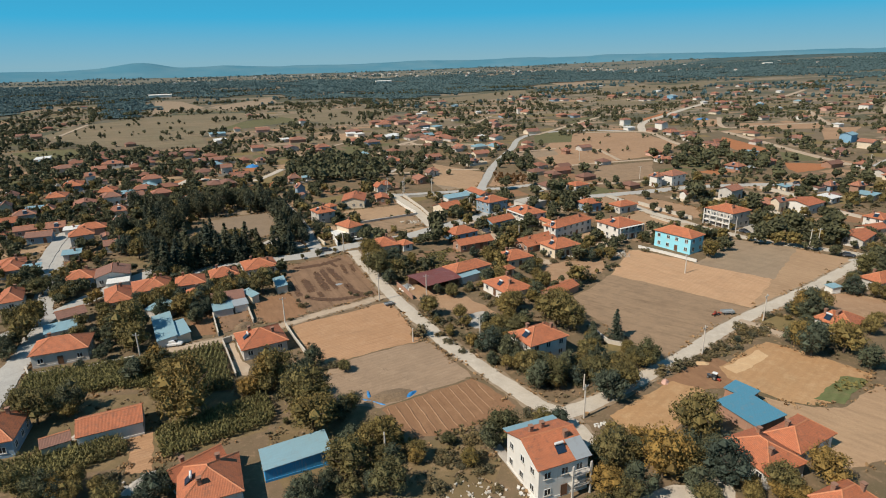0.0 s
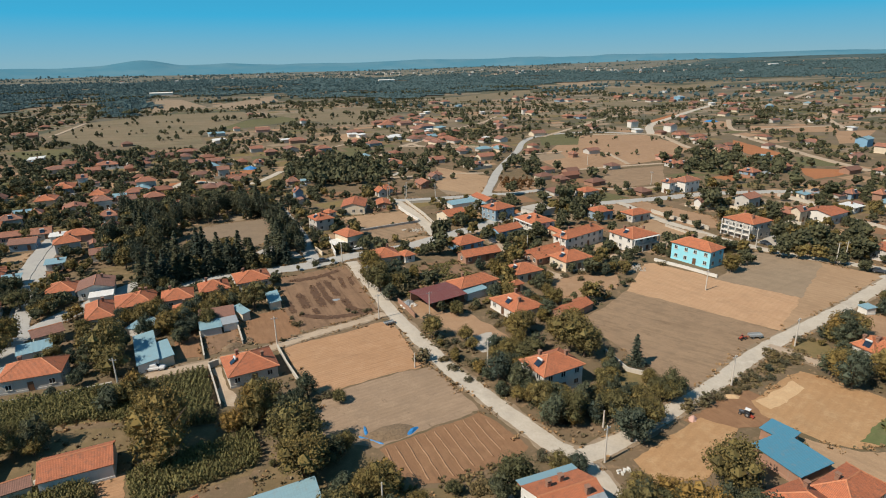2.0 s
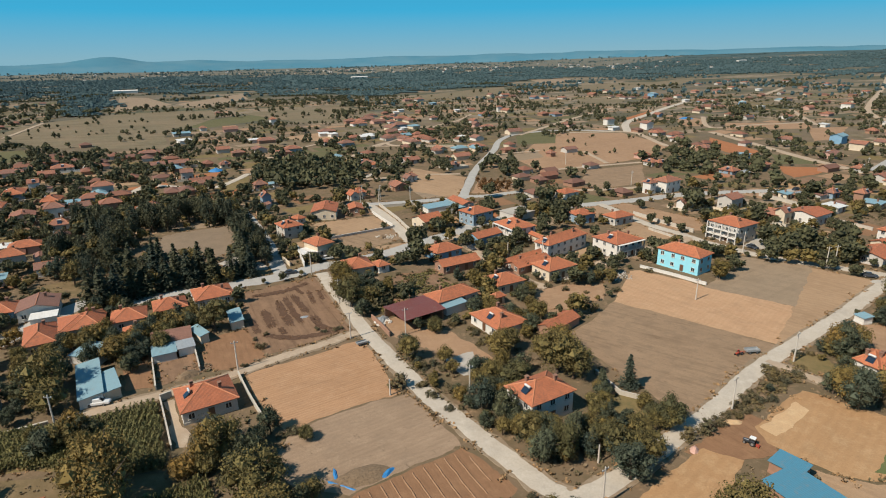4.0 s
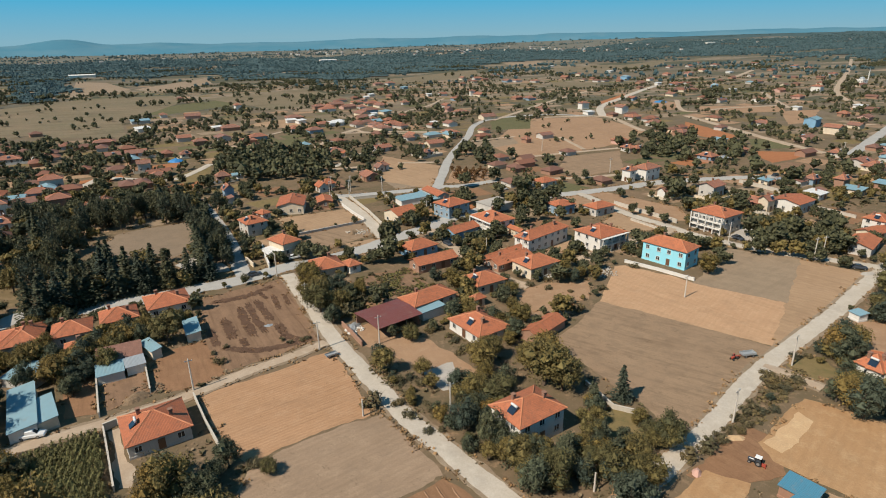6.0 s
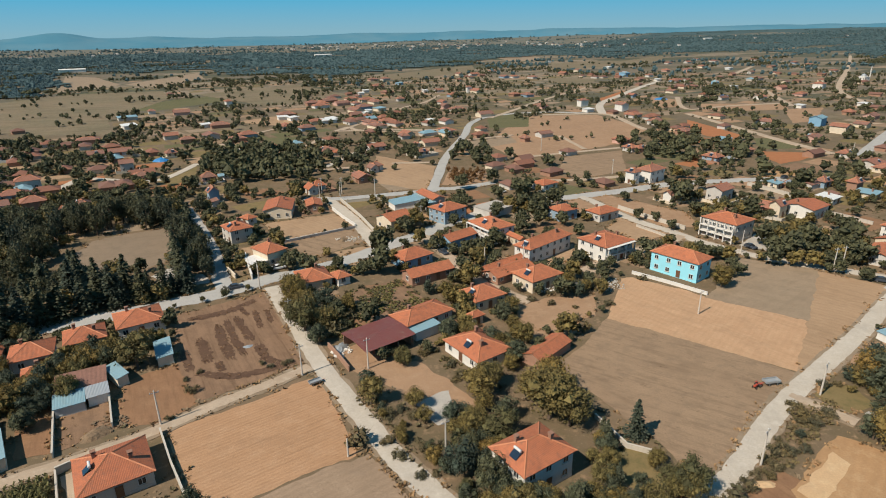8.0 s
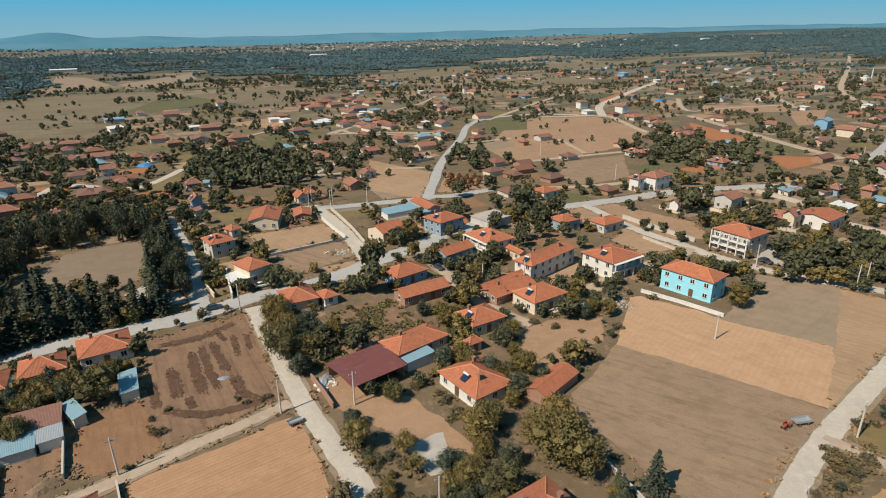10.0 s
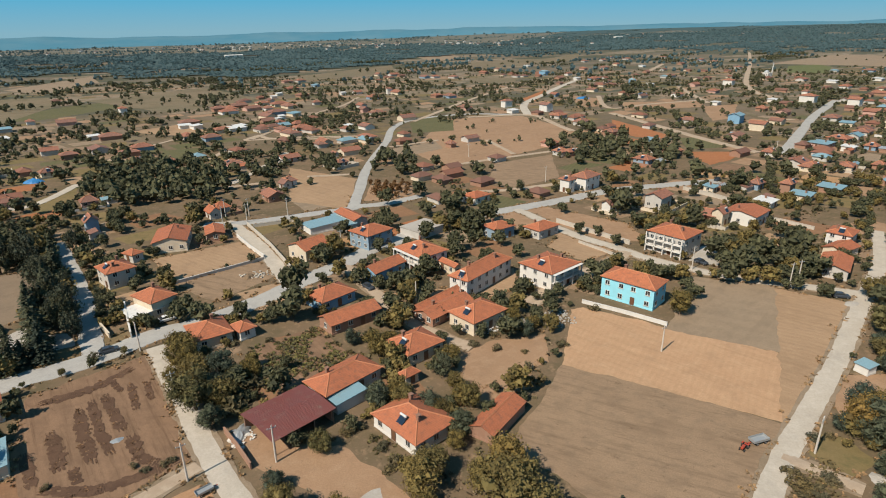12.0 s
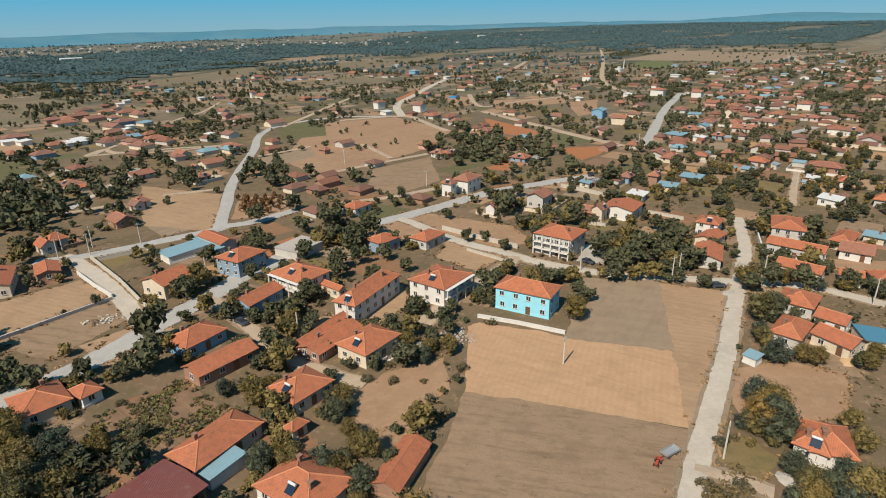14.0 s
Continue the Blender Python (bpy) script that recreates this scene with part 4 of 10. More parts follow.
def tree(kind, x, y, r, far=False):
    k = rng.randrange(99)
    if kind == "d" and k % 5 == 0:
        kind = "y"
    elif kind == "d" and k % 5 in (1, 2) and y < 208:
        kind = "g"
    far = far or y > (285 if kind in "pc" else 208) or (kind in "dyg" and r < 2.15 and y > 150)
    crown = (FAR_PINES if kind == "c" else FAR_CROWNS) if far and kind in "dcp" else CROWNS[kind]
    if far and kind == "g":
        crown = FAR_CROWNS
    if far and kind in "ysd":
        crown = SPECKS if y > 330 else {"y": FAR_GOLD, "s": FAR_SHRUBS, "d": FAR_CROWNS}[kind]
    crown = crown[k % len(crown)]
    high = {"c": 1.0, "s": 0.75, "b": 0.9, "p": 1.45}.get(kind, rng.uniform(0.85, 1.1))
    m = pose(x, y, 0, 0, 0, rng.uniform(0, 360)) @ Matrix.Diagonal((r, r, r * high, 1))
    up = {"c": 0.0, "b": 0.75, "s": 0.42, "r": 1.35}.get(kind, 1.05)
    if far:
        gather(crown, m @ Matrix.Translation((0, 0, up * 0.9)))
        return
    if kind in "dyg" and (y > 190 or (r < 2.5 and y > 140)):
        gather(crown, m @ Matrix.Translation((0, 0, up)))
        gather(TRUNK[k % 3], m)
        return
    root = new(TREE_NAMES.get(kind, "tree"))
    root.matrix_basis = m
    stem = PINE_TRUNK[0] if kind == "c" else BARE[k % 3] if kind == "b" else TRUNK[k % 3]
    hang("trunk", stem, root, Matrix.Diagonal((0.6, 0.6, 0.5, 1)) if kind == "s" else None)
    hang("crown", crown, root, Matrix.Translation((0, 0, up)))
    tagged(root, TREE_WORDS[kind], "shrub" if kind == "s" else "tree", group={"s": "shrubs by the plots", "c": "park pines", "p": "park pines"}.get(kind, "village trees"))


def plant_far():
    for key, (cos, faces, n) in LOOSE.items():
        me = bpy.data.meshes.new("tree_crowns")
        me.from_pydata(np.concatenate(cos).tolist(), [], faces)
        me.materials.append(bpy.data.materials[key])
        tagged(new("tree_crowns", me), "many village tree crowns further off: " + key.replace("_", " "), "trees", kind="stuff")


def grove(q, kind, count, size, far=False):
    xs, ys = [p[0] for p in q], [p[1] for p in q]
    made = tries = 0
    while made < count and tries < count * 30:
        tries += 1
        x, y = rng.uniform(min(xs), max(xs)), rng.uniform(min(ys), max(ys))
        if inside(q, x, y) and free(x, y, 0.6):
            tree(kind if rng.random() < 0.88 or kind != "p" else "c", x, y, size * rng.uniform(0.75, 1.25), far or y > 285)
            made += 1


def orchard(q, kind, step, size):
    xs, ys = [p[0] for p in q], [p[1] for p in q]
    c, s = math.cos(radians(35)), math.sin(radians(35))
    for i in range(-60, 60):
        for j in range(-60, 60):
            x, y = sum(xs) / len(xs) + (i * c - j * s) * step, sum(ys) / len(ys) + (i * s + j * c) * step
            if inside(q, x, y) and free(x, y, 0.5, False):
                tree(kind, x + rng.uniform(-0.5, 0.5), y + rng.uniform(-0.5, 0.5), size * rng.uniform(0.8, 1.2), kind == "d")


def clump(x, y, rx, ry, turn, count, size):
    """A loose group of trees and bushes of mixed size over an oval patch."""
    c, s = math.cos(radians(turn)), math.sin(radians(turn))
    for k in range(count * 2):
        g, q = rng.uniform(0, 6.283), math.sqrt(rng.random())
        u, v = math.cos(g) * q * rx, math.sin(g) * q * ry
        px, py = x + u * c - v * s, y + u * s + v * c
        r = size * (rng.uniform(0.75, 1.25) if k < count else rng.uniform(0.3, 0.65))
        if not near_road(px, py, r * 0.4) and not blocked(px, py, -1.0):
            tree(rng.choice("dddddy") if k < count else rng.choice("dsd"), px, py, r)


# ---- walls, poles, vehicles and clutter ----
def garden_wall(q, high, thick, material, words):
    """A free-standing wall along points, with a coping."""
    vs, fs = [], []
    for i, p in enumerate(q):
        a, b = q[max(i - 1, 0)], q[min(i + 1, len(q) - 1)]
        d = Vector((b[0] - a[0], b[1] - a[1])).normalized()
        for k, z in ((-0.5, -0.05), (-0.5, high), (-0.72, high), (-0.72, high + 0.09), (0.72, high + 0.09), (0.72, high), (0.5, high), (0.5, -0.05)):
            vs.append((p[0] - d.y * k * thick, p[1] + d.x * k * thick, z))
        if i:
            for k in range(7):
                c = (i - 1) * 8 + k
                fs.append((c, c + 1, c + 9, c + 8))
    n = len(q)
    fs += [tuple(range(8)), tuple(range((n - 1) * 8 + 7, (n - 1) * 8 - 1, -1))]
    tagged(new("garden_wall", mesh_of("garden_wall", vs, fs, material)), words, "wall", kind="structure")


POLE = tube("pole", [(0, 0, -0.1), (0, 0, 3.5), (0, 0, 7.4)], [0.19, 0.16, 0.13], M_POLE, 8)
CROSSARM = boxes("crossarm", [(-0.8, -0.06, 6.9, 0.8, 0.06, 7.02)], M_STEEL)
INSULATOR = tube("insulator", [(0, 0, 0), (0, 0, 0.08), (0, 0, 0.2)], [0.03, 0.07, 0.05], M_TANK, 6)


def utility_pole(x, y, rot=30, arm=1, high=1.0):
    root = new("utility_pole")
    root.matrix_basis = pose(x, y, 0, 0, 0, rot) @ Matrix.Diagonal((1, 1, high, 1))
    hang("pole", POLE, root)
    if arm:
        hang("crossarm", CROSSARM, root)
        for u in (-0.7, 0.0, 0.7):
            hang("insulator", INSULATOR, root, Matrix.Translation((u, 0, 7.02 if u else 7.38)))
    tagged(root, "weathered pale utility pole with a steel crossarm" if arm else "weathered pale lamp and cable pole", "utility pole", group="poles along the roads")


def loft(name, sections, material):
    """A body through rectangular sections (x, half width, z low, z high), with rounded shoulders."""
    vs, fs = [], []
    for x, h, z0, z1 in sections:
        c = min(0.12, (z1 - z0) * 0.3)
        vs += [(x, -h, z0), (x, h, z0), (x, h, z1 - c), (x, h - c, z1), (x, c - h, z1), (x, -h, z1 - c)]
    for i in range(len(sections) - 1):
        for k in range(6):
            j = (k + 1) % 6
            fs.append((i * 6 + k, i * 6 + 6 + k, i * 6 + 6 + j, i * 6 + j))
    fs += [tuple(range(6)), tuple(range(len(sections) * 6 - 1, len(sections) * 6 - 7, -1))]
    return mesh_of(name, vs, fs, material)


def put_wheel(root, x, y, r, wide, side):
    q = [(0, -wide / 2, 0), (0, wide / 2, 0)]
    tyre = hang("wheel", tube("wheel", q, r, M_TYRE, 14), root, Matrix.Translation((x, y, r)))
    hang("rim", tube("rim", [(0, side * wide * 0.5, 0), (0, side * (wide * 0.5 + 0.02), 0)], r * 0.55, M_STEEL, 10), tyre)


def car(x, y, rot, paint, pickup=False):
    root = new("pickup_truck" if pickup else "car")
    root.matrix_basis = pose(x, y, 0.1, 0, 0, rot)
    if pickup:
        hang("body", loft("body", [(-2.5, 0.8, 0.45, 0.95), (-2.4, 0.85, 0.4, 1.0), (0.1, 0.87, 0.4, 1.0), (1.6, 0.86, 0.4, 1.02), (2.35, 0.78, 0.4, 0.85), (2.5, 0.7, 0.45, 0.7)], paint), root)
        hang("cabin", loft("cabin", [(-0.75, 0.78, 0.98, 1.05), (-0.6, 0.76, 0.98, 1.72), (0.6, 0.74, 0.98, 1.72), (1.35, 0.78, 0.98, 1.05)], paint), root)
        hang("windscreen", mesh_of("windscreen", [(0.72, -0.62, 1.64), (0.72, 0.62, 1.64), (1.32, 0.68, 1.12), (1.32, -0.68, 1.12)], [(0, 3, 2, 1)], M_GLASS), root)
        hang("load_bed", boxes("load_bed", [(-2.35, -0.7, 1.0, -0.85, 0.7, 1.03)], M_TYRE), root, label="dark load bed")
    else:
        hang("body", loft("body", [(-2.1, 0.75, 0.4, 0.8), (-2.0, 0.82, 0.32, 0.95), (0.9, 0.85, 0.32, 0.95), (1.9, 0.8, 0.32, 0.8), (2.1, 0.7, 0.4, 0.65)], paint), root)
        hang("cabin", loft("cabin", [(-1.75, 0.74, 0.93, 1.0), (-1.2, 0.68, 0.93, 1.45), (0.25, 0.68, 0.93, 1.45), (1.05, 0.74, 0.93, 1.0)], M_GLASS), root)
        hang("roof_panel", boxes("roof_panel", [(-1.15, -0.6, 1.43, 0.2, 0.6, 1.475)], paint), root)
    for u in (-1.35, 1.35):
        for v in (-0.78, 0.78):
            put_wheel(root, u, v, 0.32, 0.2, 1 if v > 0 else -1)
    tagged(root, "white pickup truck parked on the track" if pickup else ("white" if paint is M_CARWHITE else "dark") + " small car parked beside the street", "pickup" if pickup else "car")
    occupy(x, y, 2.6)


def tractor(x, y, rot, paint, cab=True, size=1.0):
    root = new("tractor")
    root.matrix_basis = pose(x, y, 0.05, 0, 0, rot) @ Matrix.Diagonal((size, size, size, 1))
    hang("bonnet", loft("bonnet", [(0.2, 0.38, 0.75, 1.4), (1.5, 0.36, 0.75, 1.35), (1.85, 0.3, 0.8, 1.25)], paint), root)
    hang("chassis", boxes("chassis", [(-1.0, -0.3, 0.5, 1.7, 0.3, 0.8)], M_TYRE), root)
    for v in (-0.75, 0.75):
        hang("mudguard", boxes("mudguard", [(-1.2, v - 0.22, 1.42, -0.2, v + 0.22, 1.5)], paint), root)
        put_wheel(root, -0.7, v, 0.72, 0.4, 1 if v > 0 else -1)
        put_wheel(root, 1.35, v * 0.85, 0.42, 0.25, 1 if v > 0 else -1)
    if cab:
        hang("cab", loft("cab", [(-1.1, 0.6, 0.9, 2.2), (0.1, 0.58, 0.9, 2.2), (0.35, 0.58, 0.9, 1.4)], M_GLASS), root)
        hang("cab_roof", boxes("cab_roof", [(-1.25, -0.72, 2.2, 0.25, 0.72, 2.34)], M_CARWHITE), root, label="white cab roof")
    hang("plough", boxes("plough", [(-2.3, -0.6, 0.35, -1.1, 0.6, 0.5), (-2.4, -0.7, 0.0, -2.25, 0.7, 0.5)], M_CARRED), root)
    tagged(root, "farm tractor with a white cab parked on bare soil" if cab else "red farm tractor without cab at the field edge", "tractor")


def trailer(x, y, rot, size=1.0):
    root = new("farm_trailer")
    root.matrix_basis = pose(x, y, 0.05, 0, 0, rot) @ Matrix.Diagonal((size, size, size, 1))
    hang("bed", boxes("bed", [(-2.2, -1.0, 0.8, 2.2, 1.0, 0.95)], M_METAL_GREY), root)
    for y0, y1 in ((-1.05, -1.0), (1.0, 1.05)):
        hang("side_board", boxes("side_board", [(-2.2, y0, 0.85, 2.2, y1, 1.5)], M_METAL_GREY), root)
    for x0, x1 in ((-2.25, -2.2), (2.2, 2.25)):
        hang("end_board", boxes("end_board", [(x0, -1.05, 0.85, x1, 1.05, 1.5)], M_METAL_GREY), root)
    hang("drawbar", boxes("drawbar", [(2.25, -0.08, 0.6, 3.6, 0.08, 0.72)], M_CARRED), root)
    for u in (-1.2, 1.2):
        for v in (-0.95, 0.95):
            put_wheel(root, u, v, 0.42, 0.22, 1 if v > 0 else -1)
    tagged(root, "grey steel farm trailer standing on brown soil", "trailer")


def heap(x, y, rx, ry, high, material, name, words, category, rot=0):
    """An uneven mound."""
    vs, fs = [], []
    n, m_ = 18, 6
    for j in range(m_):
        u = j / (m_ - 1)
        for i in range(n):
            g = i * 6.283 / n
            k = (1 - u) * (1 + 0.28 * noise.noise(Vector((math.cos(g) * 2 + x, math.sin(g) * 2, u * 2))))
            vs.append((math.cos(g) * rx * k, math.sin(g) * ry * k, high * (1 - (1 - u) ** 2) * (1 + 0.4 * noise.noise(Vector((x + math.cos(g) * k * 2, math.sin(g) * k * 2, 5)))) - 0.03))
    for j in range(m_ - 1):
        for i in range(n):
            k = (i + 1) % n
            fs.append((j * n + i, j * n + k, (j + 1) * n + k, (j + 1) * n + i))
    ob = new(name, mesh_of(name, vs, fs, material))
    ob.matrix_basis = pose(x, y, 0, 0, 0, rot)
    tagged(ob, words, category)


def tufts(name, spots, material, words, low, tall, wide):
    """Many small upright blades in clumps, at (x, y)."""
    vs, fs = [], []
    for x, y in spots:
        s = rng.uniform(low, tall)
        for k in range(5):
            g = rng.uniform(0, 6.28)
            dx, dy = math.cos(g) * wide * s, math.sin(g) * wide * s
            ox, oy = x + rng.gauss(0, 0.18), y + rng.gauss(0, 0.18)
            o = len(vs)
            lean = rng.uniform(0.8, 2.4)
            vs += [(ox - dx, oy - dy, 0), (ox + dx, oy + dy, 0), (ox + dx * 1.3 - dy * lean, oy + dy * 1.3 + dx * lean, s), (ox - dx * 1.1 - dy * lean, oy - dy * 1.1 + dx * lean, s * rng.uniform(0.6, 1))]
            fs.append((o, o + 1, o + 2, o + 3))
    tagged(new(name, mesh_of(name, vs, fs, material)), words, "plants", kind="stuff")


def bed(q, turn, step, material, words):
    """Low rows of a kitchen garden."""
    c, s = math.cos(radians(turn)), math.sin(radians(turn))
    loc = [(x * c + y * s, -x * s + y * c) for x, y in q]
    spots = []
    w = min(p[1] for p in loc)
    while w < max(p[1] for p in loc):
        u = min(p[0] for p in loc)
        while u < max(p[0] for p in loc):
            x, y = u * c - w * s, u * s + w * c
            if inside(q, x, y) and noise.noise(Vector((x / 6, y / 6, 3))) > -0.15 and rng.random() < 0.8:
                spots.append((x + rng.gauss(0, 0.3), y + rng.gauss(0, 0.3)))
                if rng.random() < 0.5:
                    spots.append((x + rng.gauss(0, 0.35), y + rng.gauss(0, 0.35)))
            u += 0.7
        w += step
    tufts("garden_plants", spots, material, words, 0.1, 0.42, 0.55)


def hedge(q, kinds, step, size, anywhere=False):
    """Shrubs and small trees in a loose row."""
    line = smooth_line(q)
    gap = 0.0
    for a, b in zip(line, line[1:]):
        gap += math.dist(a, b)
        if gap > step * rng.uniform(0.6, 1.4):
            gap = 0.0
            x, y = a[0] + rng.gauss(0, 0.8), a[1] + rng.gauss(0, 0.8)
            if not near_road(x, y, 0.2) and not blocked(x, y, -0.5) and (anywhere or not any(inside(o, x, y) for o in CLEAR)):
                tree(rng.choice(kinds), x, y, size * rng.uniform(0.6, 1.3))


def weed_strips(lines, z=0.085):
    """Ragged dark strips of turned soil and dry weeds across a ploughed field."""
    vs, fs, spots = [], [], []
    for q, wide in lines:
        line = smooth_line(q, 8)
        fine = []
        for a, b in zip(line, line[1:]):
            n = max(1, int(math.dist(a, b) / 0.3))
            fine += [(a[0] + (b[0] - a[0]) * k / n, a[1] + (b[1] - a[1]) * k / n) for k in range(n)]
        before = False
        for k, p in enumerate(fine[:-1]):
            d = (Vector(fine[k + 1]) - Vector(p)).normalized()
            u = k / len(fine)
            for side in range(3):
                off = (side - 1) * wide * 0.42 + 0.25 * noise.noise(Vector((p[0] / 2, p[1] / 2, side)))
                w = wide * 0.34 * min(1, 6 * u, 6 * (1 - u)) * (0.35 + 1.3 * noise.noise(Vector((p[0] / 0.9, p[1] / 0.9, side * 7.0))) + 0.5)
                if w < 0.05:
                    continue
                o = len(vs)
                for e, f in ((-1, -1), (1, -1), (1, 1), (-1, 1)):
                    vs.append((p[0] - d.y * (off + e * w) + d.x * f * 0.17, p[1] + d.x * (off + e * w) + d.y * f * 0.17, z + 0.0007 * (k % 9) + 0.008 * side))
                fs.append((o, o + 1, o + 2, o + 3))
            if rng.random() < 0.5:
                spots.append((p[0] + rng.gauss(0, wide * 0.3), p[1] + rng.gauss(0, wide * 0.3)))
    ob = new("soil_strips", mesh_of("soil_strips", vs, fs, M_DARKSOIL))
    tagged(ob, "dark strips of turned soil on a ploughed field", "soil", kind="stuff")
    tufts("weed_strip", spots, M_DARKWEED, "dark dry weeds left standing in strips on ploughed soil", 0.05, 0.2, 0.9)


def furrows(q, turn, step, material):
    """Pale ridges along a tilled plot."""
    c, s = math.cos(radians(turn)), math.sin(radians(turn))
    loc = [(x * c + y * s, -x * s + y * c) for x, y in q]
    vs, fs = [], []
    w = min(p[1] for p in loc) + 0.8
    while w < max(p[1] for p in loc):
        u, last = min(p[0] for p in loc), None
        while u < max(p[0] for p in loc):
            v = w + 0.22 * noise.noise(Vector((u / 3, w, 3)))
            x, y = u * c - v * s, u * s + v * c
            if inside(q, x, y):
                half = 0.17 + 0.1 * noise.noise(Vector((u / 0.8, w, 9)))
                o = len(vs)
                vs += [(x + s * half, y - c * half, 0.05), (x, y, 0.17 + 0.04 * noise.noise(Vector((u, w, 2)))), (x - s * half, y + c * half, 0.05)]
                if last is not None:
                    fs += [(last, o, o + 1, last + 1), (last + 1, o + 1, o + 2, last + 2)]
                last = o
            else:
                last = None
            u += 0.4
        w += step * rng.uniform(0.94, 1.06)
    tagged(new("furrows", mesh_of("furrows", vs, fs, material)), "pale ridges between rows on the tilled plot", "soil", kind="stuff")


def rubble(x, y, rx, ry, count, size, material, words):
    """Loose angular blocks and lumps lying about."""
    vs, fs = [], []
    for _ in range(count):
        g, q = rng.uniform(0, 6.283), math.sqrt(rng.random())
        px, py, r = x + math.cos(g) * q * rx, y + math.sin(g) * q * ry, size * rng.uniform(0.35, 1.2)
        o = len(vs)
        v, f = box_data(-1, -0.8, -0.2, 1, 0.8, 0.9, at=o)
        m = pose(px, py, 0.05, rng.uniform(-15, 15), rng.uniform(-15, 15), rng.uniform(0, 360))
        vs += [m @ (Vector(c) * r * rng.uniform(0.7, 1.1)) for c in v]
        fs += f
    tagged(new("rubble", mesh_of("rubble", vs, fs, material)), words, "rubble", kind="stuff")


def mosque(x, y, rot):
    """The village mosque: a square hall with a dome and a slender minaret."""
    root = new("mosque")
    root.matrix_basis = pose(x, y, 0, 0, 0, rot) @ Matrix.Diagonal((0.6, 0.6, 0.6, 1))
    occupy(x, y, 9)
    hang("hall", boxes("hall", [(-8, -8, 0, 8, 8, 7.0), (-8.4, -8.4, 7.0, 8.4, 8.4, 7.4), (-5.5, -5.5, 7.4, 5.5, 5.5, 8.6)], M_PLASTER_WHITE), root)
    arc = [(5.2 * math.cos(k * math.pi / 16), 5.2 * math.sin(k * math.pi / 16)) for k in range(8)]
    hang("dome", tube("dome", [(0, 0, 8.6 + h) for r, h in arc] + [(0, 0, 13.9)], [r for r, h in arc] + [0.15], M_METAL_GREY, 18), root, label="grey metal dome")
    tower = hang("minaret", tube("minaret", [(0, 0, 0), (0, 0, 5), (0, 0, 5.4), (0, 0, 21), (0, 0, 21.2), (0, 0, 26)], [1.5, 1.5, 1.15, 1.0, 0.8, 0.8], M_PLASTER_WHITE, 12), root, Matrix.Translation((11, -6, 0)))
    hang("gallery", tube("gallery", [(0, 0, 19.6), (0, 0, 20.6), (0, 0, 21.6)], [1.0, 1.8, 1.8], M_PLASTER_WHITE, 12), tower)
    hang("spire", tube("spire", [(0, 0, 26), (0, 0, 31.5)], [0.95, 0.05], M_METAL_GREY, 12), tower, label="pointed grey metal spire")
    for k in range(4):
        for u in (-5, 0, 5):
            hang("window", boxes("window", [(u - 0.7, -8.06, 2.2, u + 0.7, -7.98, 5.2)], M_GLASS), root, pose(0, 0, 0, 0, 0, 90 * k))
    tagged(root, "white village mosque with grey dome and slender minaret", "mosque")


# roads and streets
road('road', [(22.2, 107.2), (19.0, 108.0), (14.7, 111.3), (6.1, 121.7), (0.8, 128.5), (-5.6, 136.3), (-11.3, 145.4), (-18.0, 156.0), (-24.8, 167.2), (-33.4, 183.6), (-41.3, 198.2), (-46.5, 208.2)], 4.1, M_GRAVEL)
road('lane', [(20.5, 107.0), (23.5, 100.5), (25.5, 94.0), (29.0, 86.5)], 2.8, M_GRAVEL)
road('track', [(7.0, 96.8), (8.7, 93.5), (12.3, 86.6), (14.6, 82.3)], 1.7, M_CONCRETE)
road('street', [(-121.7, 133.3), (-110.6, 181.8), (-96.3, 185.0), (-82.6, 190.8), (-71.4, 197.5), (-59.2, 204.3), (-48.3, 214.1), (-40.1, 218.1), (-29.9, 226.0), (-21.2, 235.0), (-11.3, 245.6), (-3.4, 253.8), (3.6, 262.9), (11.2, 268.6), (21.8, 279.6), (42.5, 292.8), (61.9, 299.5), (86.2, 308.7), (110.4, 318.7), (137.1, 322.9), (164.7, 325.7)], 7.0, M_ASPHALT)
road('lane', [(-5.0, 252.4), (3.3, 233.4), (9.1, 218.6), (14.5, 208.5), (21.4, 200.4), (25.9, 196.2)], 3.6, M_DIRTROAD)
road('lane', [(-20.1, 241.4), (-27.6, 260.9), (-35.3, 277.8), (-45.2, 296.4), (-50.3, 302.7)], 5.0, M_GRAVEL)
road('street', [(-57.5, 300.5), (-41.7, 300.8), (-18.4, 307.3), (-3.6, 311.5), (0.2, 314.5), (11.6, 316.7), (26.4, 325.3)], 5.5, M_ASPHALT)
road('road', [(-2.4, 310.4), (0.3, 337.8), (3.2, 372.3), (8.2, 407.1), (18.6, 461.7), (25.0, 511.5), (43.8, 549.8), (90.1, 570.9), (139.4, 553.3)], 5.0, M_ASPHALT)
road('road', [(20.4, 107.6), (28.0, 112.6), (40.8, 123.9), (51.0, 132.9), (61.6, 144.0), (72.4, 154.0), (86.9, 165.8), (104.0, 179.9), (112.2, 187.2), (127.9, 201.0), (140.9, 212.2), (156.1, 225.7), (172.0, 243.3), (178.4, 251.2)], 4.0, M_GRAVEL)
road('road', [(62.2, 298.7), (66.7, 288.0), (71.6, 272.8), (77.4, 260.7), (83.6, 251.6), (88.7, 241.9), (95.4, 233.4), (107.0, 222.4), (120.5, 214.8), (133.8, 206.4), (145.7, 199.6), (152.6, 191.7), (157.3, 181.9)], 4.4, M_GRAVEL)
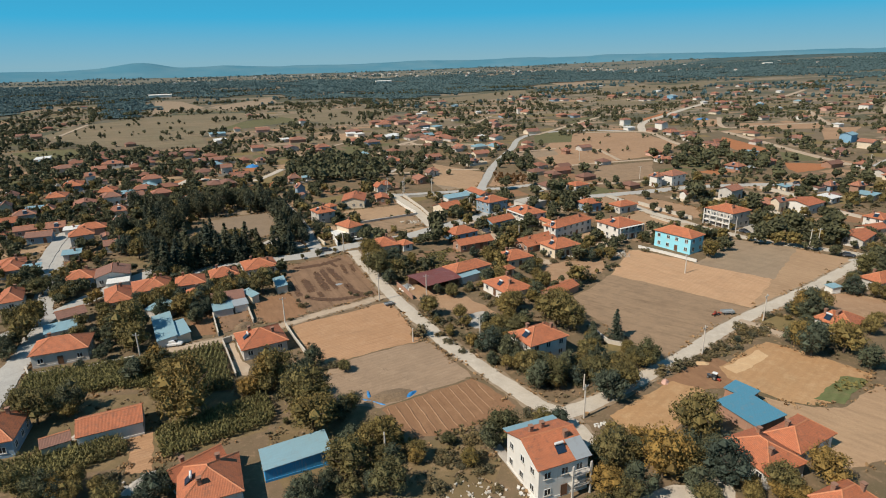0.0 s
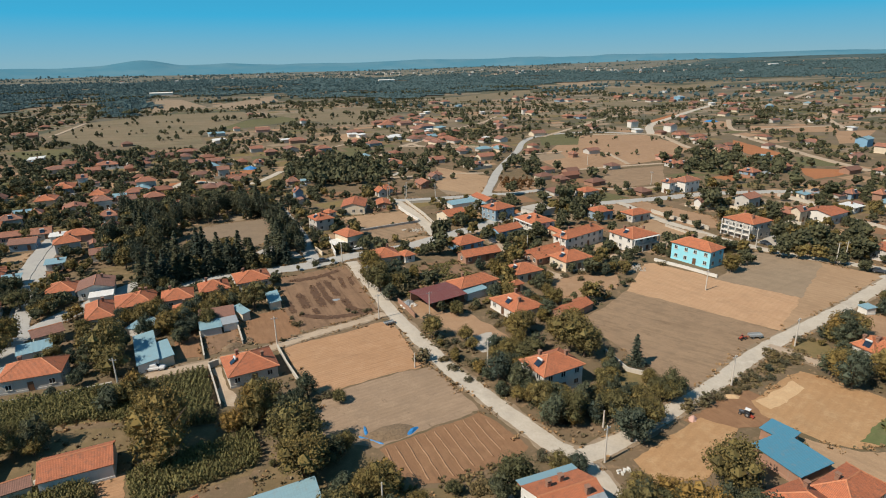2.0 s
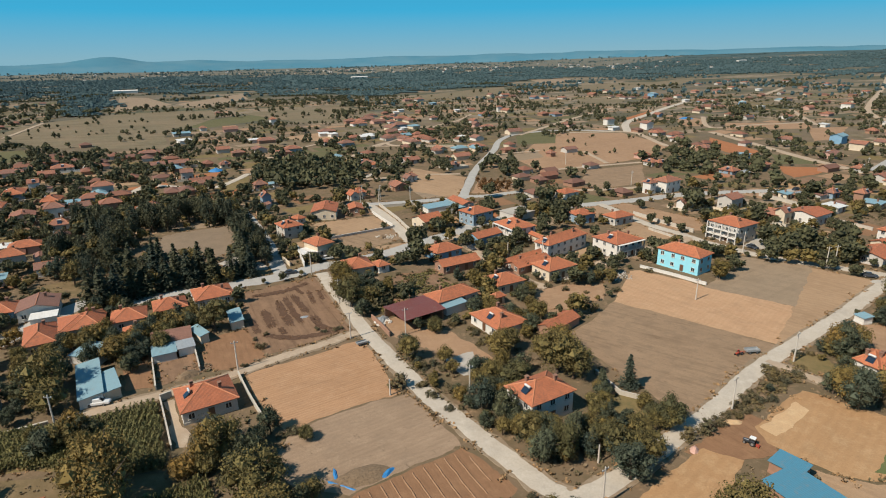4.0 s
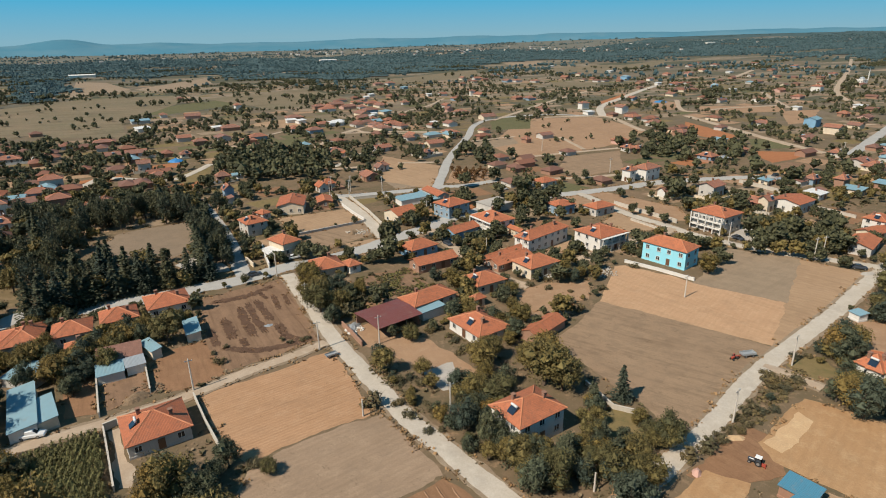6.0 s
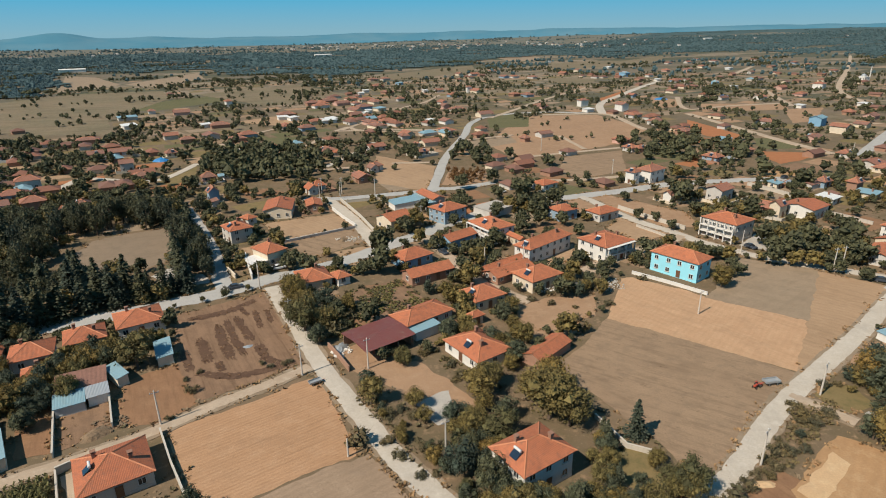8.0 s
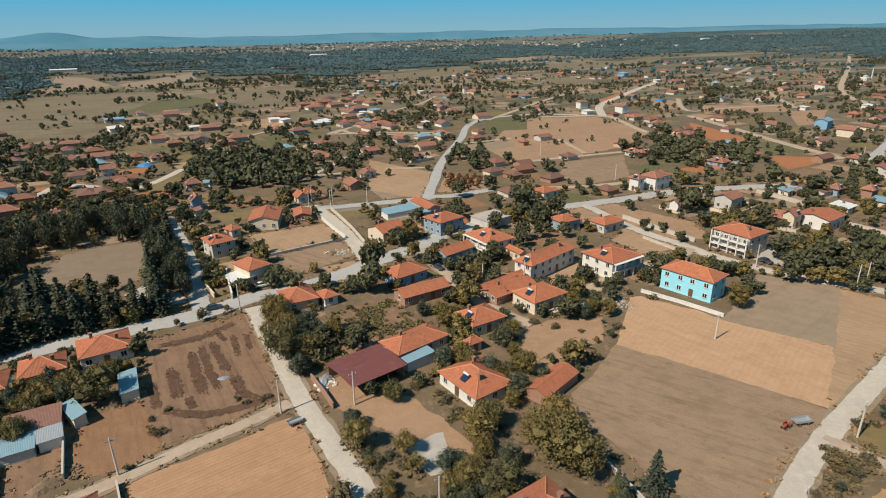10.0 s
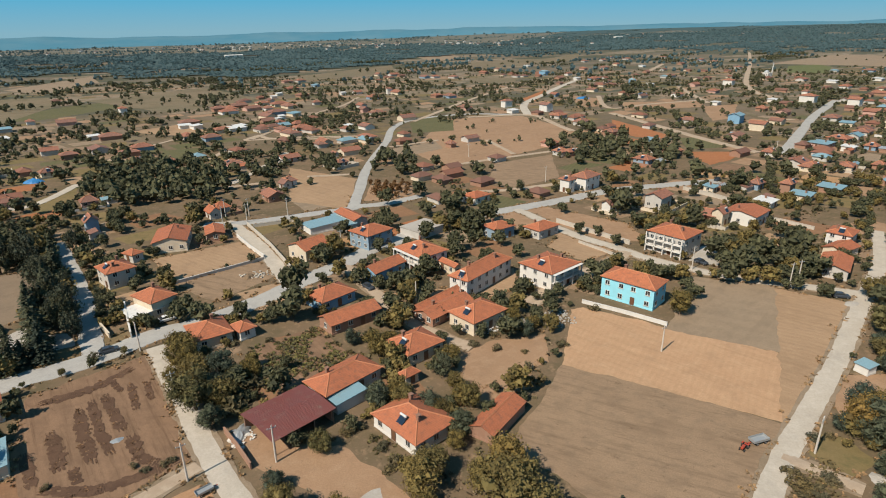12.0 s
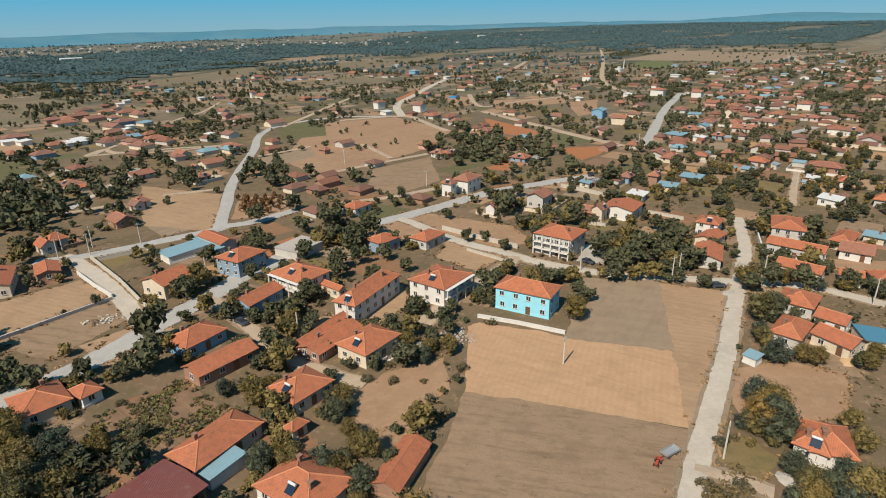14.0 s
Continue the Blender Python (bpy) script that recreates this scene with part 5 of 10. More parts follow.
road('track', [(-26.4, 165.4), (-33.9, 158.6), (-40.9, 153.1), (-49.6, 144.9), (-59.3, 137.6), (-65.6, 133.8), (-73.4, 128.8), (-77.4, 125.8)], 2.8, M_DIRTROAD)
road('road', [(-97.0, 98.4), (-105.3, 116.8), (-112.0, 132.1), (-122.5, 147.3), (-150.5, 189.2), (-161.8, 208.4), (-169.2, 224.9), (-169.4, 235.9)], 6.0, M_ASPHALT)
road('track', [(70.7, 152.9), (74.8, 148.0), (78.0, 144.0)], 2.6, M_DIRTROAD)
road('track', [(44.6, 216.0), (57.9, 227.6), (69.4, 234.6), (79.2, 241.6), (85.8, 247.0)], 4.5, M_DIRTROAD)
road('street', [(-59.2, 206.9), (-65.8, 219.9), (-74.1, 237.2), (-88.9, 263.6), (-103.7, 288.2)], 5.0, M_ASPHALT)
road('track', [(43.3, 379.2), (68.4, 390.6), (111.3, 407.0)], 3.5, M_DIRTROAD)
road('track', [(42.4, 327.4), (69.3, 328.7), (98.2, 336.5)], 4.0, M_DIRTROAD)
road('track', [(208.8, 253.8), (230.4, 271.7), (264.7, 299.0)], 3.0, M_DIRTROAD)
road('road', [(-177.3, 320.7), (-178.9, 343.6), (-159.2, 339.8), (-137.9, 339.4), (-133.7, 376.4)], 4.5, M_GRAVEL)
road('track', [(-0, 724), (-11, 670), (-20, 643), (-30, 624), (-37, 601)], 3.5, M_DIRTROAD)
road('track', [(-75, 483), (-68, 501), (-61, 489), (-42, 480), (-20, 479), (-5, 482)], 3.5, M_DIRTROAD)
road('track', [(-133, 472), (-120, 503)], 3, M_DIRTROAD)
road('track', [(-142, 435), (-90, 421), (-80, 454)], 3.5, M_DIRTROAD)
road('track', [(-60, 363), (-48, 405), (-42, 435)], 3.5, M_GRAVEL)
road('track', [(-60, 357), (-43, 363)], 3, M_DIRTROAD)
road('track', [(-25, 371), (-1, 372)], 3, M_DIRTROAD)
road('track', [(-71, 485), (-58, 529)], 3.5, M_DIRTROAD)
road('track', [(-75, 482), (-34, 486), (-0, 483)], 3.5, M_DIRTROAD)
road('track', [(42, 539), (71, 594), (108, 667), (165, 763), (214, 845), (261, 884)], 4.5, M_DIRTROAD)
road('track', [(19, 439), (51, 456)], 3, M_DIRTROAD)
road('track', [(82, 450), (88, 403)], 3, M_DIRTROAD)
road('road', [(138, 554), (154, 624), (194, 696), (241, 779), (290, 857)], 7, M_GRAVEL)
road('road', [(87, 553), (138, 554), (144, 525), (145, 493), (147, 470)], 5, M_DIRTROAD)
road('track', [(244, 669), (218, 578), (264, 595), (329, 612)], 4.5, M_DIRTROAD)
road('road', [(207, 548), (212, 483), (215, 433), (219, 400), (222, 379)], 6, M_DIRTROAD)
road('track', [(368, 738), (338, 654), (316, 587)], 5, M_DIRTROAD)
road('track', [(422, 937), (555, 1136)], 7, M_DIRTROAD)
road('road', [(232, 373), (271, 414), (351, 498), (435, 577)], 6.5, M_ASPHALT)
road('road', [(990, 1536), (710, 1112), (472, 767), (409, 654), (403, 631), (376, 576)], 6, M_DIRTROAD)
road('track', [(317, 356), (343, 370), (375, 379)], 5, M_ASPHALT)
road('track', [(874, 847), (953, 865)], 8, M_DIRTROAD)
road('track', [(1055, 994), (868, 800)], 8, M_DIRTROAD)
road('track', [(850, 864), (977, 932), (1051, 971)], 7, M_DIRTROAD)
road('track', [(299, 484), (322, 483)], 3.5, M_DIRTROAD)
road('lane', [(-151, 183), (-165, 208), (-176, 230), (-179, 240)], 5, M_ASPHALT)
road('track', [(-428, 549), (-448, 596), (-482, 675)], 4, M_DIRTROAD)

# fields, plots and yards
field('field', [(-48.7, 144.6), (-36.8, 151.5), (-25.3, 161.1), (-22.3, 158.4), (-17.7, 149.5), (-12.6, 138.8), (-13.0, 137.3), (-22.6, 130.6), (-31.9, 123.7), (-37.8, 129.1)], M_STUBBLE_A)
field('field', [(-31.4, 123.2), (-22.5, 130.0), (-12.6, 136.8), (-10.2, 137.7), (-5.6, 131.0), (1.9, 120.9), (-10.0, 112.5), (-16.6, 107.5), (-25.3, 108.3), (-31.2, 113.1)], M_WASTE)
field('field', [(-16.3, 107.2), (-9.9, 111.9), (2.2, 120.2), (11.5, 109.7), (7.8, 105.8), (-1.3, 100.3), (-8.9, 97.8)], M_TILLED)
field('field', [(-66.3, 190.7), (-47.6, 204.8), (-36.7, 185.4), (-28.2, 167.2), (-37.7, 158.7), (-46.4, 153.2), (-57.7, 169.3)], M_PLOUGHED)
field('field', [(-65.0, 159.3), (-56.4, 167.9), (-46.1, 152.6), (-50.2, 146.5), (-57.9, 146.3)], M_TILLED)
field('field', [(25.5, 162.5), (36, 175), (43.5, 186.5), (61, 174.2), (76, 161.3), (77.1, 159.7), (73.6, 156.2), (55.5, 139.5), (43.4, 128.5), (40.7, 138.5), (32.5, 153.8)], M_FALLOW)
field('field', [(45.5, 190), (54.3, 210.8), (58, 211.4), (73.6, 198.1), (92.4, 183.2), (77.3, 160.9), (60.6, 173.7), (43.4, 186.4)], M_STUBBLE_B)
field('field', [(95.5, 225.5), (114, 214.8), (93, 183), (73.0, 197.3)], M_MOWN)
field('field', [(113.5, 214.2), (127.6, 202), (103.4, 180.5), (88.5, 167.4), (79.1, 159.4), (77, 161.8), (92, 182.6)], M_FALLOW_B)
field('field', [(57.0, 127.3), (64.9, 135.0), (72.5, 140.9), (80.9, 134.6), (86.2, 128.6), (88.5, 125.9), (77.6, 116.3), (71.5, 113.5), (65.7, 114.1), (61.7, 117.7), (57.6, 122.6)], M_STUBBLE_C)
field('field', [(57.7, 127.4), (68.5, 136.2), (70.0, 133.3), (59.5, 124.8)], M_STRAW)
field('plot', [(61.5, 116.2), (65.8, 113.3), (71.1, 112.8), (76.3, 113.1), (87.0, 121.7), (92.4, 117.2), (75.5, 97.4), (63.4, 92.8), (58.9, 99.0)], M_FALLOW_B)
field('vegetable_patch', [(71.0, 115.5), (77.0, 120.9), (82.4, 125.1), (86.4, 123.3), (76.4, 114.0)], M_VEG)
field('sports_pitch', [(-119, 230), (-121, 249), (-115, 255), (-98, 265), (-84, 229), (-91, 222), (-110, 220)], M_PITCH)
field('plot', [(-65.7, 266.8), (-40.6, 278.9), (-31.0, 263.6), (-53.1, 246.5)], M_FALLOW_B)
field('plot', [(-52.0, 245.2), (-30.1, 260.5), (-23.4, 246.9), (-37.7, 230.9), (-44.6, 236.4)], M_FALLOW)
field('yard', [(-60.4, 132.8), (-59.5, 134.3), (-55.1, 127.6), (-50.0, 122.5), (-48.9, 118.5), (-51.2, 118.1)], M_DIRTROAD)
field('plot', [(-25.5, 201.5), (-20.3, 206.4), (-11.3, 211.6), (-5.8, 204.7), (-0.2, 195.2), (-12.2, 185.4), (-21.6, 188.2)], M_PLOUGHED)
field('yard', [(-11.6, 161.0), (-3.5, 167.4), (3.7, 160.2), (9.3, 151.4), (7.0, 147.4), (-0.0, 153.3), (-6.1, 155.2)], M_SOIL)
field('yard', [(-3.6, 152.3), (3.6, 155.9), (5.2, 147.0), (1.2, 144.7)], M_CONCRETE)
field('yard', [(41.2, 119.7), (50.6, 127.7), (58.1, 132.0), (61.1, 127.5), (57.6, 119.7), (46.7, 117.2)], M_TILLED)
field('plot', [(20.3, 182.8), (26.2, 190.0), (32.2, 190.3), (36.0, 183.7), (35.7, 179.0), (28.3, 177.1), (23.7, 174.5), (19.9, 174.7)], M_SOIL, clear=False)
field('yard', [(3.6, 190.7), (7.9, 194.6), (13.8, 181.0), (9.9, 179.9), (4.4, 182.0)], M_TILLED, clear=False)
field('plot', [(-20.0, 208.0), (-9.8, 210.6), (-0.8, 196.0), (-9.6, 188.4), (-18.4, 181.5), (-23.5, 194.0)], M_TILLED, clear=False)
field('plot', [(9.7, 228.5), (24.4, 229.0), (46.5, 240.4), (45.8, 228.2), (36.4, 219.4), (18.2, 216.6)], M_FALLOW_B)
field('plot', [(20.8, 192.1), (30.3, 198.6), (44.0, 199.7), (40.9, 188.0), (26.3, 180.5), (21.2, 177.8)], M_SOIL)
field('plot', [(71.2, 268.6), (82.6, 249.3), (69.7, 240.8), (62.1, 256.4)], M_FALLOW_B)
field('yard', [(111.6, 248.2), (116.3, 244.5), (107.4, 231.7), (101.1, 236.8)], M_CONCRETE)
field('yard', [(29.3, 107.6), (44.8, 121.0), (50.9, 118.0), (41.1, 103.7), (31.1, 100.5)], M_STUBBLE_C)
field('yard', [(29.0, 84.5), (36.0, 88.5), (46.0, 90.5), (45.0, 86.0), (33.0, 83.0)], M_GRAVEL)
field('yard', [(-21.5, 172.0), (-17.0, 176.0), (-4.0, 167.0), (-11.0, 160.5), (-16.0, 163.0)], M_SOIL)
field('plot', [(95.7, 174.1), (112.6, 170.9), (118.6, 162.8), (105.7, 153.1), (87.0, 156.9), (91.1, 166.3)], M_SOIL)
field('plot', [(79.8, 158.1), (85.2, 155.2), (85.5, 149.7), (77.7, 145.8), (75.4, 152.9)], M_GRASS)
field('yard', [(31.9, 137.3), (37.4, 138.1), (38.2, 127.9), (32.4, 128.0), (29.6, 132.5)], M_GRASS)
field('plot', [(158.6, 216.8), (186.3, 202.0), (174.8, 194.0), (166.5, 202.6)], M_SOIL)
field('plot', [(45.1, 286.5), (71.6, 304.1), (97.5, 274.6), (97.5, 255.6), (81.5, 256.5)], M_SOIL)
field('field', [(47.9, 482.5), (68.9, 549.4), (131.5, 550.4), (149.7, 471.9), (116.5, 422.4), (74.7, 392.1), (43.6, 381.6), (31.3, 422.1)], M_SOIL)
field('field', [(72.3, 382.0), (108.3, 398.4), (96.2, 346.4), (70.0, 331.2), (60.8, 345.3)], M_FALLOW)
field('field', [(38.7, 530.1), (58.3, 566.9), (73.9, 541.0), (67.0, 491.7), (37.6, 487.3)], M_GREEN)
field('field', [(-29.8, 331.6), (-21.4, 354.7), (-0.8, 361.8), (-3.6, 320.6), (-20.4, 310.7)], M_MOWN)
field('field', [(-453.9, 555.3), (-485.6, 675.5), (-442.9, 789.9), (-350.2, 818.4), (-300.0, 718.3), (-277.0, 522.3), (-333.0, 483.5)], M_DRYTAN)
field('field', [(-141.4, 339.5), (-133.7, 376.4), (-123.4, 347.8), (-125.7, 326.3)], M_GRASS)
field('field', [(-140, 964), (-101, 1030), (4, 1207), (64, 1283), (62, 1062), (-5, 1013), (-61, 969)], M_DRYTAN)
field('field', [(144, 1569), (195, 1724), (262, 1783), (243, 1493), (159, 1378)], M_MOWN)
field('field', [(228, 1307), (369, 1397), (554, 1574), (462, 1326), (315, 1204), (187, 1089)], M_DRYTAN)
field('field', [(158, 936), (226, 916), (199, 845), (143, 852)], M_DRYTAN)
field('field', [(164, 668), (208, 740), (210, 725), (170, 644), (158, 632)], M_REDSOIL)
field('field', [(194, 516), (202, 444), (191, 431), (178, 442), (177, 474)], M_REDSOIL)
field('field', [(203, 432), (214, 431), (216, 414), (215, 398), (189, 396)], M_GREEN)
field('field', [(187, 390), (216, 384), (196, 365), (180, 357), (180, 369)], M_REDSOIL)
field('field', [(706, 1006), (772, 1020), (756, 970), (655, 854), (612, 883)], M_VEG)
field('field', [(697, 1053), (993, 1270), (1244, 1337), (1336, 1200), (1042, 928), (836, 874), (815, 967), (732, 1049)], M_MOWN)
field('field', [(1769, 1467), (1897, 1388), (1294, 970), (1248, 1044)], M_DRYTAN)
field('field', [(245, 615), (319, 606), (301, 566), (224, 559)], M_SOIL)
field('field', [(220, 682), (235, 651), (221, 594), (193, 587)], M_SOIL)
field('field', [(297, 568), (337, 576), (285, 501), (263, 492)], M_SOIL)
field('field', [(-299, 481), (-389, 611), (-380, 671), (-394, 804), (-376, 815), (-342, 760), (-329, 640), (-237, 483)], M_DRYTAN)
field('field', [(-313, 611), (-291, 709), (-242, 778), (-220, 712), (-266, 618)], M_GREEN)
field('field', [(-483, 815), (-655, 1118), (-581, 1081), (-454, 918)], M_MOWN)
field('field', [(-455, 927), (-441, 1162), (-376, 1024), (-387, 876)], M_MOWN)
field('field', [(-393, 455), (-355, 478), (-314, 435), (-332, 405)], M_GREEN)
field('field', [(-451, 559), (-476, 662), (-442, 709), (-386, 774), (-348, 697), (-394, 642), (-400, 531)], M_GRASS)
field('field', [(-168, 537), (-139, 568), (-95, 521), (-120, 511)], M_FALLOW_B)
field('field', [(-118, 457), (-88, 466), (-96, 429), (-114, 429)], M_GREEN)
field('field', [(-290, 768), (-195, 887), (-105, 742), (-165, 640)], M_DRYTAN)
field('field', [(18, 433), (49, 453), (51, 429), (21, 405)], M_MOWN)
field('plot', [(-36, 393), (-1, 362), (-3, 310), (-29, 328)], M_FALLOW_B)
CLEAR.append([(27, 162), (54, 212), (95, 225), (127, 203), (70, 154), (45, 131), (41, 139)])
CLEAR.append([(-49, 145), (-28, 162), (-12, 137), (10, 109), (-5, 97), (-11, 95), (-30, 114), (-29, 123)])
CLEAR.append([(-27, 207), (-12, 214), (-1, 196), (-10, 188), (-21, 186)])

# rough grass between the maize and the barns
field('plot', [(-98, 98), (-78, 109), (-64, 110), (-50, 111.5), (-42, 111), (-37, 104), (-37, 99), (-52, 88), (-60, 86), (-72, 82), (-90, 88)], M_ROUGH, False)
field('plot', [(-36, 98), (-30, 108), (-20, 107), (-9, 97), (4, 99), (8, 92), (4, 80), (-20, 76), (-34, 90)], M_ROUGH, False)
# maize plots
maize([(-57.4, 95.3), (-56.5, 98.5), (-41.4, 109.7), (-37.0, 103.8), (-36.8, 100.6), (-52.2, 89.0)], 20)
maize([(-71.4, 125.2), (-62.0, 132.3), (-49.5, 112.6), (-59.0, 109.8), (-63.9, 114.1)], -72)
maize([(-99.6, 115.1), (-88.6, 119.0), (-77.5, 123.5), (-72.0, 123.8), (-63.9, 111.8), (-76.5, 111.1), (-93.2, 102.6)], 15)
maize([(-80.4, 85.0), (-74.6, 90.0), (-63.5, 94.0), (-60.0, 90.9), (-67.1, 82.9), (-72.5, 78.3)], 20)
field('field', [(-62.7, 95.8), (-59.0, 97.8), (-52.6, 86.0), (-56.8, 85.3)], M_STUBBLE_A)

# houses
house(-51.0, 132.0, 11.2, 10.7, 34, 2.8, 'hip', 2.4, solar=1, chimneys=2, wall=M_PLASTER_GREY)
house(16.8, 132.0, 11.2, 8.8, 34, 5.1, 'hip', 2.2, solar=1, chimneys=2, wall=M_PLASTER_WHITE)
house(10.2, 169.5, 12.6, 10.1, -54, 2.7, 'hip', 2.3, solar=1, chimneys=2, wall=M_PLASTER_WHITE)
house(-2.7, 185.3, 14.4, 8.0, 39, 2.8, 'hip', 1.7, chimneys=1, wall=M_PLASTER_GREY)
house(-1.9, 179.3, 3.8, 7.3, -54, 2.2, 'shed', 0.3, chimneys=0, cover=M_METAL_CYAN, windows=0)
house(25.6, 169.0, 12.2, 5.4, 47, 2.0, 'gable', 1.1, chimneys=0, wall=M_BRICK, windows=0)
house(12.8, 196.3, 10.3, 9.0, 32, 2.9, 'hip', 2.0, solar=1, chimneys=1)
house(10.6, 184.8, 4.1, 2.8, 34, 2.2, 'hip', 1.1, chimneys=0)
house(-1.8, 213.1, 14.6, 6.8, 32, 2.6, 'gable', 1.5, chimneys=0, wall=M_BRICK)
house(-7.1, 225.7, 11.3, 8.6, 38, 2.8, 'hip', 2.0, chimneys=1, wall=M_PLASTER_BLUE)
house(-34.6, 209.8, 9.9, 9.1, -63, 2.8, 'hip', 2.0, chimneys=1)
house(-27.0, 210.7, 5.6, 4.6, -53, 2.4, 'hip', 1.2, chimneys=0)
house(-52.1, 227.9, 9.6, 7.5, -42, 4.5, 'hip', 1.8, chimneys=1)
house(-54.3, 224.7, 7.7, 8.4, -50, 2.2, 'shed', 0.4, chimneys=0, cover=M_METAL_WHITE)
house(-69.3, 249.3, 9.3, 8.4, -50, 4.8, 'hip', 1.9, solar=1, chimneys=2, wall=M_PLASTER_GREY)
house(-70.9, 266.9, 5.4, 4.5, -36, 2.6, 'hip', 1.2, chimneys=0)
house(-62.5, 279.8, 16.0, 11.3, -81, 3.6, 'gable', 1.6, chimneys=1)
house(-50.1, 285.9, 10.6, 6.7, -74, 2.6, 'gable', 1.0, chimneys=0, wall=M_BRICK)
house(-15.1, 261.3, 10.8, 9.8, 42, 4.0, 'gable', 1.8, chimneys=1)
house(4.6, 269.2, 11.6, 10.1, 41, 5.0, 'hip', 2.0, solar=1, chimneys=1, wall=M_PLASTER_BLUE2)
house(-2.3, 291.6, 15.1, 6.3, -60, 3.6, 'gable', 1.2, chimneys=0)
house(-12.6, 288.3, 8.6, 13.7, -62, 2.4, 'shed', 0.5, chimneys=0, cover=M_METAL_CYAN, windows=0)
house(-5.1, 290.1, 17.0, 4.4, -68, 2.5, 'shed', 0.5, chimneys=0, cover=M_METAL_CYAN, windows=0)
house(19.5, 247.6, 13.2, 10.8, -57, 5.3, 'hip', 2.3, solar=1, chimneys=2, wall=M_PLASTER_WHITE, balcony=3)
house(26.1, 242.5, 12.5, 3.1, -59, 2.8, 'gable', 0.8, chimneys=0)
house(7.7, 241.6, 12.8, 6.6, 42, 3.1, 'gable', 1.5, chimneys=1, wall=M_PLASTER_BLUE)
house(34.8, 231.1, 21.6, 7.1, 43, 5.0, 'hip', 2.0, solar=1, chimneys=2, wall=M_PLASTER_WHITE)
house(54.4, 230.3, 13.2, 12.2, 34, 5.2, 'hip', 2.0, solar=1, chimneys=2, wall=M_PLASTER_WHITE, balcony=3)
house(48.6, 269.4, 9.3, 7.6, 29, 3.8, 'hip', 1.7, chimneys=1, wall=M_PLASTER_BLUE2)
house(22.7, 277.3, 10.3, 12.6, -52, 2.7, 'shed', 0.15, chimneys=0, cover=M_CONCRETE, wall=M_PLASTER_GREY, windows=0)
house(49.0, 313.5, 9.8, 8.4, 36, 2.8, 'hip', 1.5, chimneys=0)
house(22.0, 213.8, 15.2, 6.9, 37, 2.3, 'gable', 1.3, chimneys=1, wall=M_BRICK)
house(20.5, 218.1, 16.3, 3.3, 40, 2.4, 'gable', 1.0, chimneys=0, wall=M_BRICK)
house(29.3, 207.8, 11.8, 9.3, 34, 3.4, 'hip', 2.2, solar=1, chimneys=1)
house(72.4, 214.6, 15.2, 8.7, -49, 5.8, 'hip', 2.0, chimneys=1, wall=M_PLASTER_CYAN)
house(100.8, 246.5, 13.1, 11.8, -56, 6.4, 'hip', 2.0, chimneys=2, balcony=1, wall=M_PLASTER_GREY)
house(63.6, 268.5, 11.0, 7.7, 33, 3.1, 'hip', 1.6, chimneys=1)
house(141.1, 269.5, 13.1, 12.3, 35, 4.0, 'gable', 1.3, chimneys=1, wall=M_PLASTER_WHITE)
house(155.4, 241.0, 8.5, 7.7, 35, 4.8, 'hip', 1.7, solar=1, chimneys=1)
house(149.4, 233.8, 10.4, 6.8, 24, 2.6, 'gable', 1.2, chimneys=0)
house(137.9, 222.3, 14.2, 8.0, 45, 2.8, 'gable', 1.3, chimneys=1)
house(134.8, 188.6, 9.6, 8.5, 29, 2.9, 'hip', 2.0, chimneys=1)
house(120.1, 178.1, 10.4, 6.8, 26, 2.9, 'hip', 2.0, chimneys=1)
house(126.2, 171.3, 9.0, 6.9, -81, 2.8, 'gable', 1.6, chimneys=0)
house(133.6, 178.3, 7.1, 5.7, -70, 2.8, 'gable', 1.5, chimneys=0)
house(134.7, 169.3, 7.9, 6.6, 56, 2.5, 'shed', 0.5, chimneys=0, cover=M_METAL_BLUE, windows=0)
house(164.6, 214.7, 16.0, 7.0, -62, 3.6, 'gable', 1.5, chimneys=1, wall=M_PLASTER_GREY)
house(153.0, 203.5, 12.0, 6.7, -65, 2.9, 'gable', 1.4, chimneys=1)
house(175.7, 227.8, 14.6, 10.3, 42, 5.2, 'hip', 1.8, chimneys=1)
house(161.2, 194.8, 6.2, 5.2, -49, 2.8, 'gable', 1.1, chimneys=0)
house(166.7, 189.4, 7.9, 6.7, 55, 3.1, 'hip', 1.6, chimneys=0)
house(186.8, 216.1, 13.0, 6.3, 25, 2.8, 'hip', 1.6, chimneys=0)
house(90.6, 148.1, 5.8, 5.7, 28, 2.9, 'hip', 2.4, solar=2, chimneys=2)
house(-88.5, 169.0, 8.9, 8.7, 29, 2.9, 'hip', 2.0, chimneys=1)
house(-82.9, 160.9, 4.9, 4.8, -60, 2.4, 'hip', 1.2, chimneys=1)
house(-80.9, 176.1, 8.9, 8.5, 32, 2.9, 'hip', 2.0, chimneys=2, wall=M_PLASTER_BLUE)
house(-72.6, 184.9, 10.9, 10.3, 33, 2.9, 'hip', 2.0, chimneys=2)
house(-97.4, 165.3, 10.4, 7.9, -65, 2.9, 'hip', 2.0, chimneys=1)
house(-71.1, 157.5, 9.3, 6.8, 28, 2.2, 'shed', 0.8, chimneys=0, cover=M_TILE_OLD, windows=0)
house(-70.0, 151.5, 5.5, 5.0, 31, 2.0, 'shed', 0.4, chimneys=0, cover=M_METAL_CYAN, windows=0)
house(-66.1, 154.4, 4.1, 4.2, 33, 2.0, 'shed', 0.4, chimneys=0, cover=M_METAL_GREY, windows=0)
